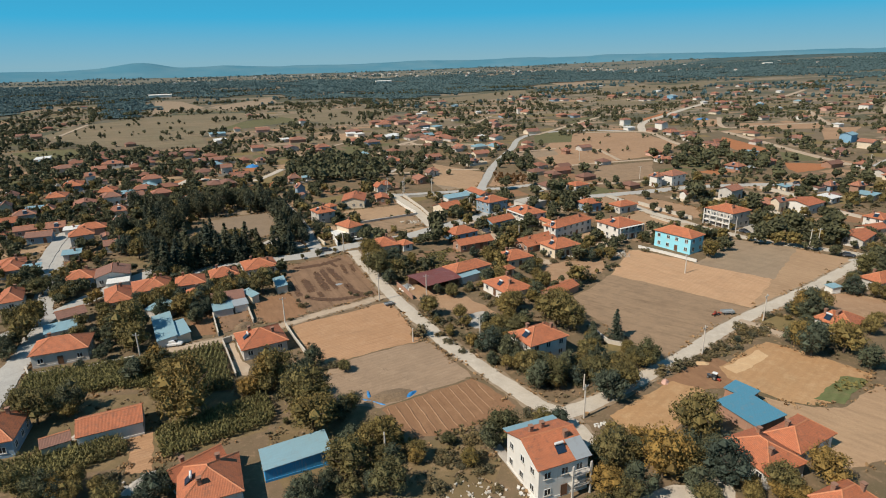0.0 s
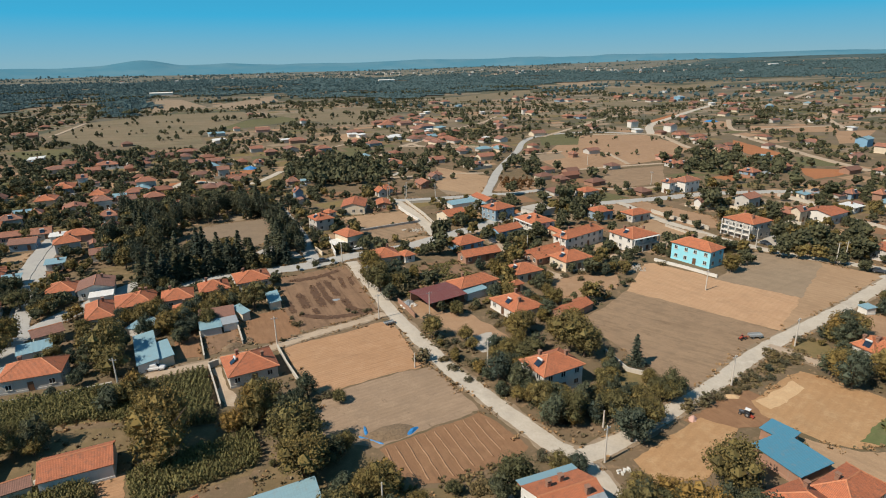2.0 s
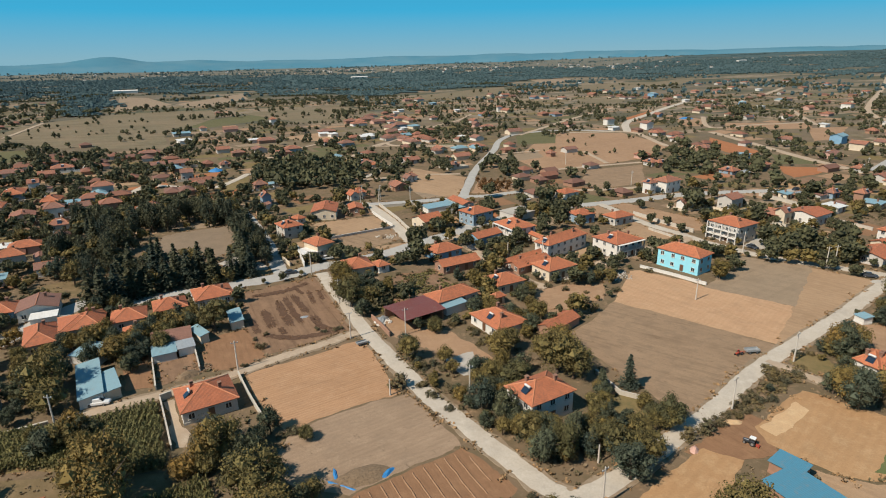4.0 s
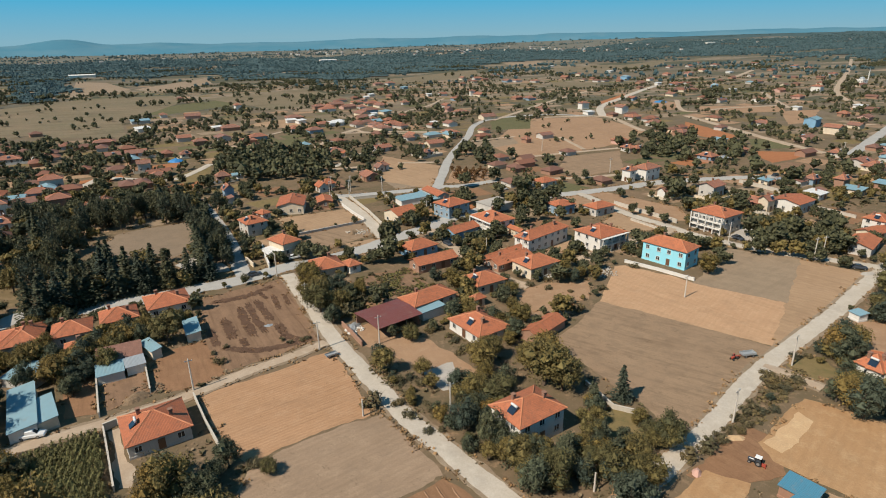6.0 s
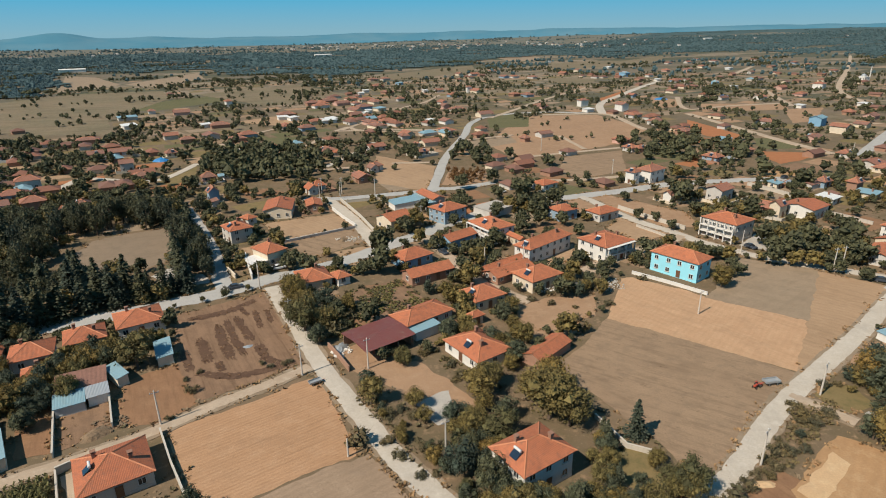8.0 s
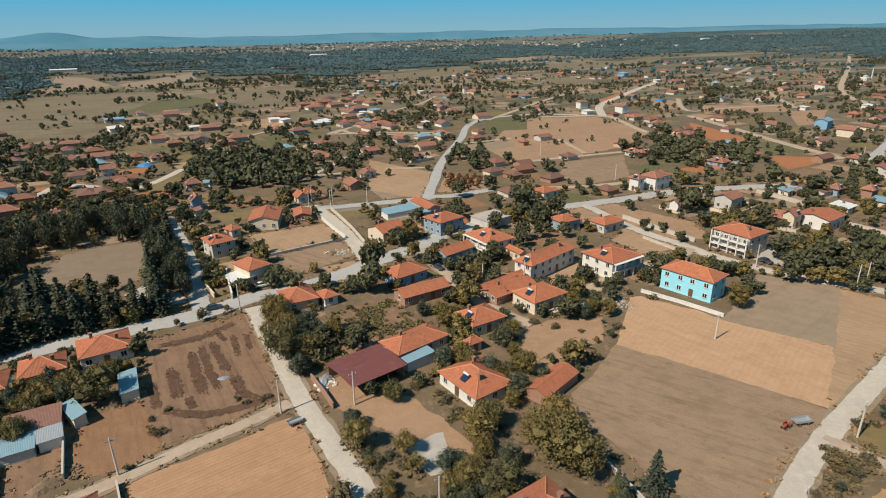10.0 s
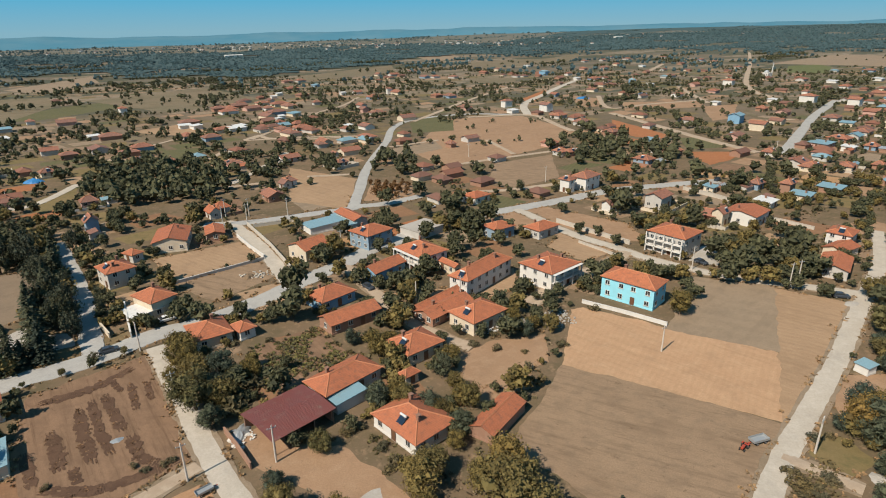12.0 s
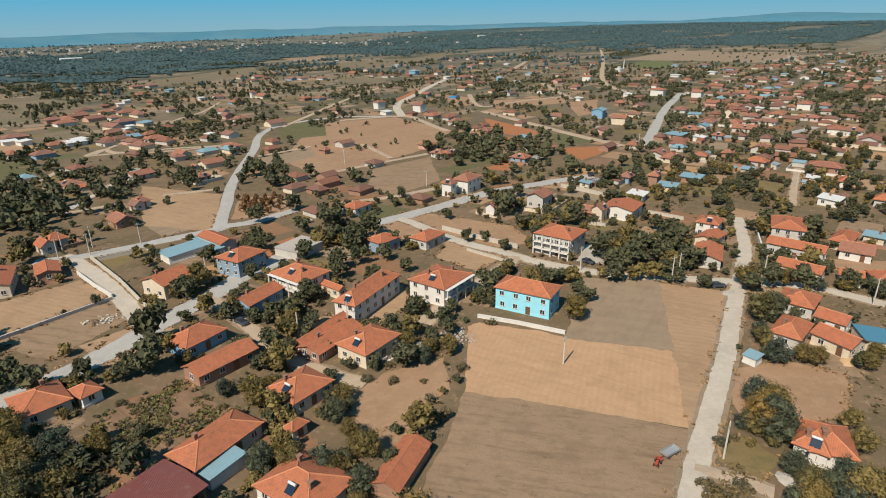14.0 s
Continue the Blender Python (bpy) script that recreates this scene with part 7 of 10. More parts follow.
mid_house(-166, 288, 10.5, 8.4, 36, 4.6, 'new')
mid_house(-148, 279, 6.5, 5.5, 35, 2.8, 'new')
mid_house(-176, 281, 9.3, 7.4, 41, 4.6, 'old')
mid_house(-250, 288, 9.3, 7.0, -60, 2.8, 'new')
mid_house(-227, 258, 7.7, 5.5, -54, 4.6, 'old')
mid_house(-134, 446, 11.7, 9.7, 35, 2.4, 'old')
mid_house(-102, 412, 10.6, 8.3, 29, 2.4, 'old')
mid_house(-114, 390, 7.4, 5.9, 33, 2.4, 'new')
mid_house(-38, 330, 9.6, 7.7, 31, 2.4, 'new')
mid_house(-33, 351, 6.5, 5.5, -55, 2.4, 'new')
mid_house(-56, 310, 7.6, 5.5, -58, 2.6, 'new')
mid_house(-34, 407, 11.4, 8.7, 33, 2.4, 'new')
mid_house(-23, 448, 8.9, 6.8, -65, 2.4, 'old')
mid_house(-7, 425, 11.2, 7.4, 32, 2.4, 'new')
mid_house(-9, 392, 8.4, 5.8, 38, 2.4, 'old')
mid_house(-40, 517, 14.2, 10.1, 29, 2.4, 'new')
mid_house(-70, 610, 16.0, 11.0, 36, 2.4, 'old')
mid_house(5, 605, 10.2, 7.9, -61, 2.8, 'new')
mid_house(6, 513, 11.6, 9.6, -58, 2.4, 'old')
mid_house(-125, 645, 15.2, 11.0, 29, 2.8, 'new')
mid_house(-120, 542, 10.2, 8.1, -53, 2.6, 'white')

# trees and shrubs
tree('y', -26.9, 97.7, 5.5)
tree('y', -53.3, 100.1, 6.0)
tree('y', -42.5, 113.8, 4.1)
tree('s', -30.5, 123.6, 1.8)
tree('d', -34.9, 123.4, 2.6)
tree('d', -80.6, 149.5, 4.0)
tree('d', -76.7, 152.5, 3.2)
tree('d', -72.0, 154.5, 3.0)
tree('d', -74.1, 164.9, 3.2)
tree('d', -89.7, 155.9, 3.4)
tree('d', -85.6, 147.7, 3.0)
tree('d', -70.2, 166.0, 2.6)
tree('d', 119.7, 267.2, 5.3)
tree('d', 109.2, 234.8, 6.0)
tree('d', 110.6, 224.2, 6.0)
tree('d', 119.1, 229.7, 5.5)
tree('d', 134.8, 234.5, 5.6)
tree('d', 128.4, 219.5, 5.5)
tree('d', 157.2, 331.5, 5.6)
tree('d', 163.0, 308.6, 5.9)
tree('d', 99.1, 258.9, 3.2)
tree('d', 137.2, 386.2, 6.0)
tree('d', 164.4, 431.1, 5.6)
tree('d', 160.3, 380.5, 5.7)
tree('d', 167.3, 375.3, 5.7)
tree('d', 137.6, 424.9, 5.4)
tree('d', 158.8, 469.2, 5.6)
tree('d', 110.9, 412.6, 4.0)
tree('d', 66.9, 227.1, 4.1)
tree('d', 79.3, 224.6, 3.4)
tree('d', 84.9, 224.7, 3.1)
tree('d', 90.8, 223.0, 3.1)
tree('d', 121.7, 225.3, 4.2)
tree('d', 141.3, 250.5, 3.4)
tree('d', 78.6, 291.2, 3.0)
tree('d', 76.3, 265.2, 2.7)
tree('d', 82.1, 263.5, 2.7)
tree('d', 84.6, 253.3, 2.6)
tree('d', -7.4, 258.8, 4.6)
tree('d', -11.2, 253.2, 3.6)
tree('d', 0.1, 235.4, 3.2)
tree('d', 11.1, 232.2, 3.3)
tree('d', 14.3, 224.2, 2.3)
tree('d', 35.2, 292.9, 6.0)
tree('d', 47.9, 284.2, 5.6)
tree('d', 25.9, 325.2, 4.9)
tree('d', 41.0, 270.4, 3.5)
tree('d', 23.7, 270.4, 4.4)
tree('d', 29.0, 279.8, 4.1)
tree('d', 44.2, 221.1, 3.2)
tree('d', 11.9, 213.4, 2.8)
tree('d', 20.8, 238.8, 3.4)
tree('d', -30.8, 181.6, 4.8)
tree('d', -38.5, 202.4, 3.9)
tree('d', -25.5, 182.3, 3.1)
tree('d', -26.5, 175.0, 2.7)
tree('d', -35.1, 216.8, 2.2)
tree('d', -30.1, 216.7, 2.1)
tree('d', -21.6, 216.2, 2.4)
tree('d', -1.1, 202.1, 2.2)
tree('d', 41.7, 202.7, 2.2)
tree('d', 14.0, 196.6, 1.5)
tree('d', -86.2, 134.6, 5.6)
tree('d', -96.1, 138.5, 2.4)
tree('d', -89.1, 101.3, 3.2)
tree('d', -83.3, 101.0, 3.1)
tree('d', -78.6, 100.5, 2.5)
tree('d', -56.8, 106.3, 6.0)
tree('d', -71.4, 117.5, 3.2)
tree('d', -66.9, 115.5, 2.6)
tree('d', -43.3, 118.4, 4.0)
tree('d', -45.1, 110.1, 2.8)
tree('d', -72.9, 79.4, 2.9)
tree('d', -67.0, 78.3, 3.1)
tree('d', -30.5, 104.8, 5.5)
tree('d', -35.9, 119.6, 2.4)
tree('d', 2.4, 90.6, 1.9)
tree('d', -6.2, 92.6, 1.5)
tree('d', -27.3, 121.5, 1.9)
tree('d', -89.4, 118.7, 1.6)
tree('d', -111.2, 122.7, 2.8)
tree('d', -58.8, 80.5, 1.8)
tree('d', -79.3, 119.2, 1.5)
tree('s', 4.5, 165.2, 1.8)
tree('s', 6.3, 161.2, 1.8)
tree('y', 7.8, 158.2, 2.1)
tree('y', 12.0, 157.0, 3.6)
tree('d', 16.8, 163.3, 2.2)
tree('d', 19.8, 167.4, 2.1)
tree('s', 0.6, 170.9, 1.5)
tree('s', -2.1, 170.1, 1.9)
tree('d', 21.6, 174.3, 2.8)
tree('d', 24.3, 170.7, 2.1)
tree('s', 7.4, 177.8, 1.6)
tree('y', -6.6, 166.3, 2.1)
tree('d', -9.6, 168.8, 1.5)
tree('y', 24.0, 156.0, 4.0)
tree('y', 26.9, 153.3, 2.5)
tree('s', 10.7, 159.7, 1.4)
tree('s', 14.4, 161.4, 1.2)
tree('d', 23.5, 163.7, 1.4)
tree('s', 2.7, 167.9, 1.2)
tree('s', 5.1, 159.3, 1.4)
tree('s', 8.4, 156.2, 1.3)
tree('d', 14.7, 146.7, 2.5)
tree('d', 11.1, 142.3, 2.2)
tree('d', 15.1, 127.5, 2.2)
tree('d', 17.7, 123.4, 2.5)
tree('d', 12.3, 123.6, 2.3)
tree('d', 21.0, 122.2, 2.5)
tree('y', 15.9, 130.5, 1.6)
tree('d', 25.5, 126.1, 2.0)
tree('d', 29.8, 122.1, 2.4)
tree('d', 33.7, 128.8, 1.7)
tree('y', 19.9, 151.8, 4.1)
tree('d', 10.4, 148.9, 2.3)
tree('d', 6.8, 142.3, 2.4)
tree('s', 2.5, 139.5, 1.3)
tree('s', -3.0, 147.4, 1.8)
tree('s', -5.4, 149.6, 1.6)
tree('d', 7.1, 136.5, 2.1)
tree('d', 10.2, 130.5, 1.8)
tree('s', 6.3, 129.3, 1.6)
tree('s', 37.9, 133.2, 1.5)
tree('d', 38.2, 128.4, 2.5)
tree('d', 41.7, 130.0, 1.9)
tree('d', 30.7, 139.7, 1.6)
tree('d', 27.5, 134.9, 1.5)
tree('s', 46.5, 125.8, 1.9)
tree('s', 50.5, 128.5, 2.0)
tree('s', 42.8, 123.4, 1.7)
tree('s', 56.2, 134.4, 1.6)
tree('s', 60.8, 137.6, 1.5)
tree('s', 68.7, 144.3, 1.6)
tree('y', 37.0, 133.4, 1.1)
tree('d', 17.2, 218.0, 2.7)
tree('d', 15.1, 227.8, 2.9)
tree('s', 11.4, 217.7, 2.4)
tree('s', 8.0, 222.0, 2.2)
tree('d', 35.5, 213.1, 3.5)
tree('d', 37.9, 207.2, 2.3)
tree('d', 43.4, 205.3, 1.8)
tree('d', 31.9, 227.0, 1.5)
tree('d', 27.9, 244.8, 2.2)
tree('d', 22.3, 239.1, 2.5)
tree('d', 46.3, 259.5, 3.2)
tree('d', 50.3, 248.5, 2.7)
tree('d', 10.5, 208.1, 1.8)
tree('s', 20.3, 202.2, 1.2)
tree('s', 26.4, 197.2, 1.7)
tree('s', 46.4, 194.0, 1.7)
tree('d', 62.8, 222.7, 2.4)
tree('d', 53.5, 219.4, 2.3)
tree('d', 30.7, 251.4, 3.3)
tree('d', 25.5, 250.0, 2.3)
tree('d', 6.0, 231.8, 2.4)
tree('d', 46.8, 217.5, 1.7)
tree('d', 4.7, 195.8, 2.5)
tree('d', 6.4, 190.2, 1.9)
tree('s', 9.9, 203.7, 1.7)
tree('d', 20.3, 191.8, 2.4)
tree('d', 17.8, 185.8, 2.5)
tree('y', 19.4, 180.4, 2.2)
tree('d', 20.0, 175.4, 2.4)
tree('d', 17.4, 174.8, 1.7)
tree('g', 18.3, 167.3, 2.8)
tree('d', 3.6, 177.4, 2.2)
tree('b', 35.9, 184.9, 1.8)
tree('b', 36.7, 179.5, 2.1)
tree('d', 43.3, 189.6, 1.4)
tree('s', 30.9, 194.4, 1.7)
tree('d', 36.5, 210.1, 2.5)
tree('d', 35.3, 203.4, 1.5)
tree('s', 30.4, 222.1, 1.7)
tree('s', 37.0, 192.3, 1.1)
tree('s', 14.3, 178.2, 1.0)
tree('d', 17.7, 193.3, 1.6)
tree('s', 10.2, 188.4, 1.0)
tree('d', -16.3, 229.3, 5.9)
tree('g', -15.6, 215.8, 5.4)
tree('d', -19.2, 216.9, 3.0)
tree('d', -29.5, 221.2, 2.7)
tree('s', -8.9, 238.6, 1.7)
tree('d', -13.2, 224.2, 3.0)
tree('s', -22.8, 225.5, 2.0)
tree('c', -94.4, 189.1, 3.7)
tree('c', -90.3, 192.5, 3.7)
tree('c', -84.9, 196.3, 3.7)
tree('c', -78.7, 199.3, 3.4)
tree('c', -73.8, 202.3, 3.4)
tree('c', -68.8, 205.2, 3.0)
tree('c', -97.4, 186.2, 3.7)
tree('c', -99.7, 182.4, 3.7)
tree('c', -102.0, 179.1, 3.7)
tree('c', -84.3, 202.8, 3.8)
tree('c', -90.5, 199.8, 3.9)
tree('c', -96.7, 198.5, 3.9)
tree('d', -18.2, 87.0, 4.2)
tree('d', -10.0, 83.1, 3.8)
tree('d', -22.3, 80.6, 2.9)
tree('y', -13.2, 95.4, 3.5)
tree('y', -15.9, 93.4, 3.0)
tree('d', 8.0, 97.3, 3.9)
tree('d', 6.2, 96.1, 2.6)
tree('s', -2.9, 84.3, 2.4)
tree('s', -8.4, 93.6, 2.2)
tree('s', -15.3, 85.7, 2.3)
tree('y', 26.0, 90.7, 4.0)
tree('y', 35.0, 90.3, 4.7)
tree('d', 43.6, 100.5, 5.1)
tree('d', 44.4, 89.1, 4.4)
tree('d', 52.2, 87.4, 3.2)
tree('y', 60.6, 90.1, 3.8)
tree('y', 24.1, 84.6, 3.2)
tree('d', 29.4, 85.0, 3.2)
tree('d', 39.1, 85.8, 3.0)
tree('y', 27.4, 83.6, 2.6)
tree('d', -73.6, 115.0, 3.3)
tree('d', -71.6, 120.6, 3.1)
tree('d', -60.3, 106.4, 3.3)
tree('d', -83.5, 98.1, 3.8)
tree('d', -47.6, 78.8, 3.3)
tree('d', -64.7, 78.7, 2.4)
tree('s', -58.5, 82.9, 2.3)
tree('d', -79.7, 102.6, 3.7)
tree('d', 15.7, 103.1, 2.4)
tree('d', 18.8, 102.4, 2.3)
tree('s', 3.3, 92.4, 2.6)
tree('s', -1.7, 92.3, 2.4)
tree('s', 7.2, 85.2, 1.3)
tree('s', 5.8, 89.9, 1.4)
tree('d', -90.3, 133.3, 3.7)
tree('d', -82.4, 128.4, 4.7)
tree('d', -117.5, 140.3, 4.0)
tree('d', -114.3, 132.5, 4.4)
tree('d', -133.2, 162.1, 4.2)
tree('d', -129.3, 164.0, 3.5)
tree('d', -123.0, 139.0, 3.6)
tree('d', 29.9, 112.4, 3.9)
tree('d', 34.3, 117.6, 3.3)
tree('d', 28.8, 119.5, 3.4)
tree('d', 41.0, 127.4, 3.6)
tree('d', 33.8, 123.5, 3.0)
tree('d', 79.4, 134.0, 4.1)
tree('d', 87.7, 136.1, 4.7)
tree('d', 89.1, 128.3, 3.2)
tree('y', 22.3, 146.5, 6.0)
tree('d', 25.6, 144.5, 4.4)
tree('d', 12.6, 140.9, 3.9)
tree('d', 7.9, 142.5, 2.8)
tree('d', 5.4, 132.5, 3.2)
tree('d', 10.1, 128.5, 3.3)
tree('y', 14.1, 122.2, 3.3)
tree('d', 19.6, 117.5, 3.5)
tree('d', 16.0, 116.4, 3.4)
tree('d', 28.7, 119.1, 2.5)
tree('d', 31.4, 116.4, 2.7)
tree('d', 22.9, 124.8, 2.6)
tree('y', -1.0, 145.9, 2.0)
tree('y', -2.8, 150.6, 2.3)
tree('s', -8.0, 148.1, 2.1)
tree('d', -11.5, 151.8, 3.1)
tree('d', -13.0, 157.8, 2.2)
tree('y', 10.2, 153.4, 3.8)
tree('d', -6.0, 165.8, 2.6)
tree('d', -10.8, 167.4, 1.9)
tree('c', 36.5, 140.8, 2.4)
tree('c', 30.7, 138.5, 1.7)
tree('d', 40.3, 126.8, 3.0)
tree('d', 38.3, 126.4, 2.3)
tree('d', 30.7, 123.0, 2.4)
tree('y', 37.9, 133.8, 1.8)
tree('s', 68.8, 146.1, 2.5)
tree('b', 47.6, 125.8, 2.3)
tree('b', 43.6, 124.0, 2.0)
tree('d', 87.9, 153.1, 4.2)
tree('d', 86.9, 155.5, 2.9)
tree('d', 79.1, 137.3, 4.1)
tree('d', 77.7, 139.5, 2.8)
tree('s', 79.1, 156.0, 1.7)
tree('s', 74.5, 146.0, 1.6)
tree('s', 58.3, 136.0, 1.9)
tree('s', 52.9, 130.9, 1.4)
tree('s', 69.9, 143.9, 1.8)
tree('s', -5.0, 136.4, 1.7)
tree('s', -1.2, 131.8, 1.4)
tree('s', -7.3, 139.9, 1.7)
tree('b', -11.6, 139.8, 2.8)
tree('b', -13.7, 139.3, 1.5)
tree('s', -48.7, 156.7, 2.0)
tree('d', -28.3, 192.2, 4.0)
tree('d', -32.6, 190.5, 4.0)
tree('d', -36.9, 196.1, 4.1)
tree('d', -28.5, 184.9, 3.3)
tree('d', -37.3, 190.5, 2.5)
tree('d', -64.0, 165.9, 4.7)
tree('d', -79.5, 154.2, 3.1)
tree('d', -80.7, 160.1, 2.5)
tree('d', -86.5, 157.4, 2.7)
tree('d', -90.5, 154.5, 3.1)
tree('d', -74.3, 162.3, 2.6)
tree('d', 8.8, 175.1, 2.8)
tree('d', 3.9, 178.2, 2.8)
tree('d', 13.5, 173.0, 3.0)
tree('d', 6.1, 126.2, 1.7)
tree('d', 26.5, 122.6, 2.2)
tree('d', 24.3, 118.8, 2.3)
tree('d', 18.3, 125.4, 2.3)
tree('d', -29.0, 219.9, 2.5)
tree('d', 1.8, 237.9, 3.2)
tree('d', 5.6, 236.2, 1.9)
tree('d', -44.2, 226.4, 3.1)
tree('d', -37.9, 217.2, 4.0)
tree('d', -83.0, 262.9, 3.0)
tree('d', -76.2, 255.3, 2.9)
tree('d', 11.8, 313.3, 4.5)
tree('d', 38.3, 269.6, 5.0)
tree('d', 38.2, 259.2, 3.7)
tree('d', 33.9, 278.9, 4.4)
tree('d', 8.3, 284.5, 2.4)
tree('d', 40.1, 210.7, 3.6)
tree('d', 36.0, 211.2, 3.1)
tree('d', 20.5, 211.6, 2.2)
tree('d', 8.6, 218.5, 3.1)
tree('d', 19.2, 224.0, 2.7)
tree('d', 24.0, 220.9, 2.1)
tree('d', 49.4, 214.7, 3.2)
tree('s', 45.3, 193.6, 1.5)
tree('d', 39.0, 199.0, 2.3)
tree('d', 80.1, 203.9, 3.6)
tree('d', 88.2, 224.2, 2.9)
tree('d', 83.5, 228.5, 3.2)
tree('d', 88.9, 216.4, 2.7)
tree('d', 81.9, 232.1, 2.0)
tree('d', 100.8, 286.7, 6.1)
tree('d', 99.2, 268.6, 4.0)
tree('y', 105.8, 262.8, 4.3)
tree('y', 116.9, 269.2, 3.7)
tree('y', 110.4, 229.2, 5.0)
tree('y', 111.7, 239.6, 3.9)
tree('d', 102.1, 218.9, 3.8)
tree('y', 108.7, 218.3, 3.5)
tree('y', 122.5, 241.3, 4.3)
tree('d', 118.4, 217.4, 3.8)
tree('d', 118.7, 213.0, 3.1)
tree('d', 133.8, 204.8, 3.6)
tree('d', 123.4, 186.6, 3.9)
tree('d', 180.9, 241.3, 3.8)
tree('y', 128.2, 237.9, 3.2)
tree('d', 136.2, 257.8, 2.8)
tree('y', 118.3, 260.0, 2.4)
tree('d', 52.1, 269.9, 3.9)
tree('d', 139.0, 232.6, 2.4)
tree('d', 132.3, 234.0, 2.5)
tree('y', 123.2, 225.8, 2.7)
tree('d', 3.7, 197.4, 2.9)
tree('d', 7.5, 199.9, 2.5)
tree('d', 17.6, 172.1, 2.0)
tree('d', 121.2, 187.2, 4.1)
tree('d', 128.6, 188.8, 2.8)
tree('d', 112.7, 178.9, 2.5)
tree('d', 114.5, 181.4, 2.3)
tree('d', 109.1, 171.5, 3.1)
tree('d', 113.7, 169.8, 2.4)
tree('d', 116.0, 167.7, 2.4)
tree('d', 88.0, 155.8, 4.0)
tree('d', 93.9, 159.2, 3.7)
tree('d', 93.2, 162.3, 3.2)
tree('d', 92.0, 154.9, 2.4)
tree('d', 85.8, 157.5, 2.2)
tree('d', 87.0, 152.6, 1.9)
tree('d', 83.7, 145.5, 2.7)
tree('d', 84.5, 139.6, 3.0)
tree('d', 90.1, 139.2, 2.6)
tree('d', 83.0, 142.0, 2.6)
tree('d', 98.7, 145.5, 2.6)
tree('y', 103.0, 150.6, 2.4)
tree('s', 69.1, 148.9, 1.9)
tree('s', 74.4, 147.3, 1.4)
tree('s', 82.1, 156.1, 1.2)
tree('y', 83.2, 153.5, 1.2)
tree('y', 86.5, 152.0, 1.3)
tree('d', 90.4, 142.1, 2.3)
tree('d', 123.6, 162.4, 2.3)
tree('d', 129.3, 165.2, 2.2)
tree('d', 143.0, 199.8, 2.8)
tree('d', 148.9, 194.3, 2.4)
tree('d', 159.1, 185.1, 2.9)
tree('d', 155.7, 191.5, 2.4)
tree('d', 181.5, 223.3, 4.8)
tree('d', 174.7, 219.3, 3.2)
tree('d', 169.3, 231.9, 3.8)
tree('d', 181.5, 240.7, 3.6)
tree('d', 171.0, 237.9, 2.7)
tree('r', -68.3, 194.9, 0.8)
tree('r', -62.4, 198.9, 0.8)
tree('r', -52.6, 206.7, 0.8)
tree('r', -62.1, 197.9, 0.9)
tree('r', -52.2, 205.3, 1.0)
tree('r', -11.2, 299.3, 1.7)
tree('b', -58.0, 203.9, 1.8)
tree('d', -56.8, 200.6, 1.7)
grove([(-134, 248), (-121, 255), (-98, 265), (-103, 281), (-133, 277), (-143, 263)], 'p', 28, 3.4)
grove([(-95, 260), (-84, 253), (-68, 219), (-75, 219), (-87, 240)], 'p', 16, 3.4)
grove([(-112, 213), (-95, 209), (-77, 210), (-70, 206), (-83, 199), (-99, 191), (-108, 200)], 'p', 18, 2.1)
grove([(-172, 268), (-148, 268), (-129, 240), (-119, 212), (-106, 190), (-113, 186), (-140, 209)], 'p', 40, 3.3)
grove([(-176, 271), (-150, 282), (-131, 245), (-120, 215), (-120, 190), (-142, 209)], 'd', 24, 3.8)
grove([(-150, 268), (-98, 270), (-103, 281), (-136, 304), (-164, 298)], 'd', 60, 3.6, True)
grove([(-264, 295), (-185, 295), (-203, 324), (-338, 490), (-360, 406)], 'd', 90, 3.2, True)
grove([(-174, 183), (-147, 184), (-132, 202), (-189, 295), (-271, 289)], 'd', 90, 2.8, True)
grove([(-141, 147), (-113, 154), (-112, 174), (-152, 189), (-174, 183)], 'd', 40, 2.6, True)
grove([(-439, 496), (-399, 487), (-255, 414), (-270, 480), (-336, 458), (-562, 637)], 'd', 80, 3.0, True)
grove([(-85, 238), (-76, 237), (-93, 271), (-99, 272)], 'd', 10, 3.6)
grove([(-115, 329), (-61, 328), (-59, 365), (-90, 402), (-126, 405), (-127, 369)], 'd', 60, 4.4)
grove([(9, 385), (25, 384), (30, 408), (13, 422)], 'd', 10, 4.0)
grove([(21, 289), (48, 271), (56, 292), (36, 325)], 'd', 7, 3.2)
grove([(109, 366), (174, 365), (197, 430), (146, 432)], 'd', 40, 3.8)
field('plot', [(2.6, 322.1), (24.2, 322.3), (26.7, 348.6), (6.1, 353.5)], M_SOIL)
orchard([(4, 324), (24, 324), (26, 347), (6, 351)], 'o', 5.0, 1.9)
orchard([(120, 336), (158, 309), (176, 336), (133, 349)], 'd', 8.0, 1.5)

# groups of trees among the distant houses
clump(32, 530, 6, 15, -26, 3, 2.8)
clump(72, 539, 13, 20, -26, 9, 2.6)
clump(103, 527, 3, 10, -26, 1, 2.5)
clump(9, 415, 12, 11, -24, 9, 2.3)
clump(79, 437, 8, 9, -25, 5, 2.0)
clump(60, 458, 4, 8, -25, 3, 1.9)
clump(162, 594, 6, 22, -27, 4, 2.5)
clump(146, 414, 10, 21, -25, 10, 2.5)
clump(141, 380, 9, 18, -24, 9, 2.4)
clump(153, 352, 9, 9, -24, 8, 1.8)
clump(166, 395, 8, 7, -25, 6, 1.8)
clump(231, 452, 10, 23, -26, 8, 2.7)
clump(313, 595, 7, 26, -28, 4, 3.1)
clump(309, 710, 19, 68, -30, 12, 4.3)
clump(493, 780, 26, 78, -32, 12, 4.6)
clump(289, 516, 5, 20, -27, 3, 2.7)
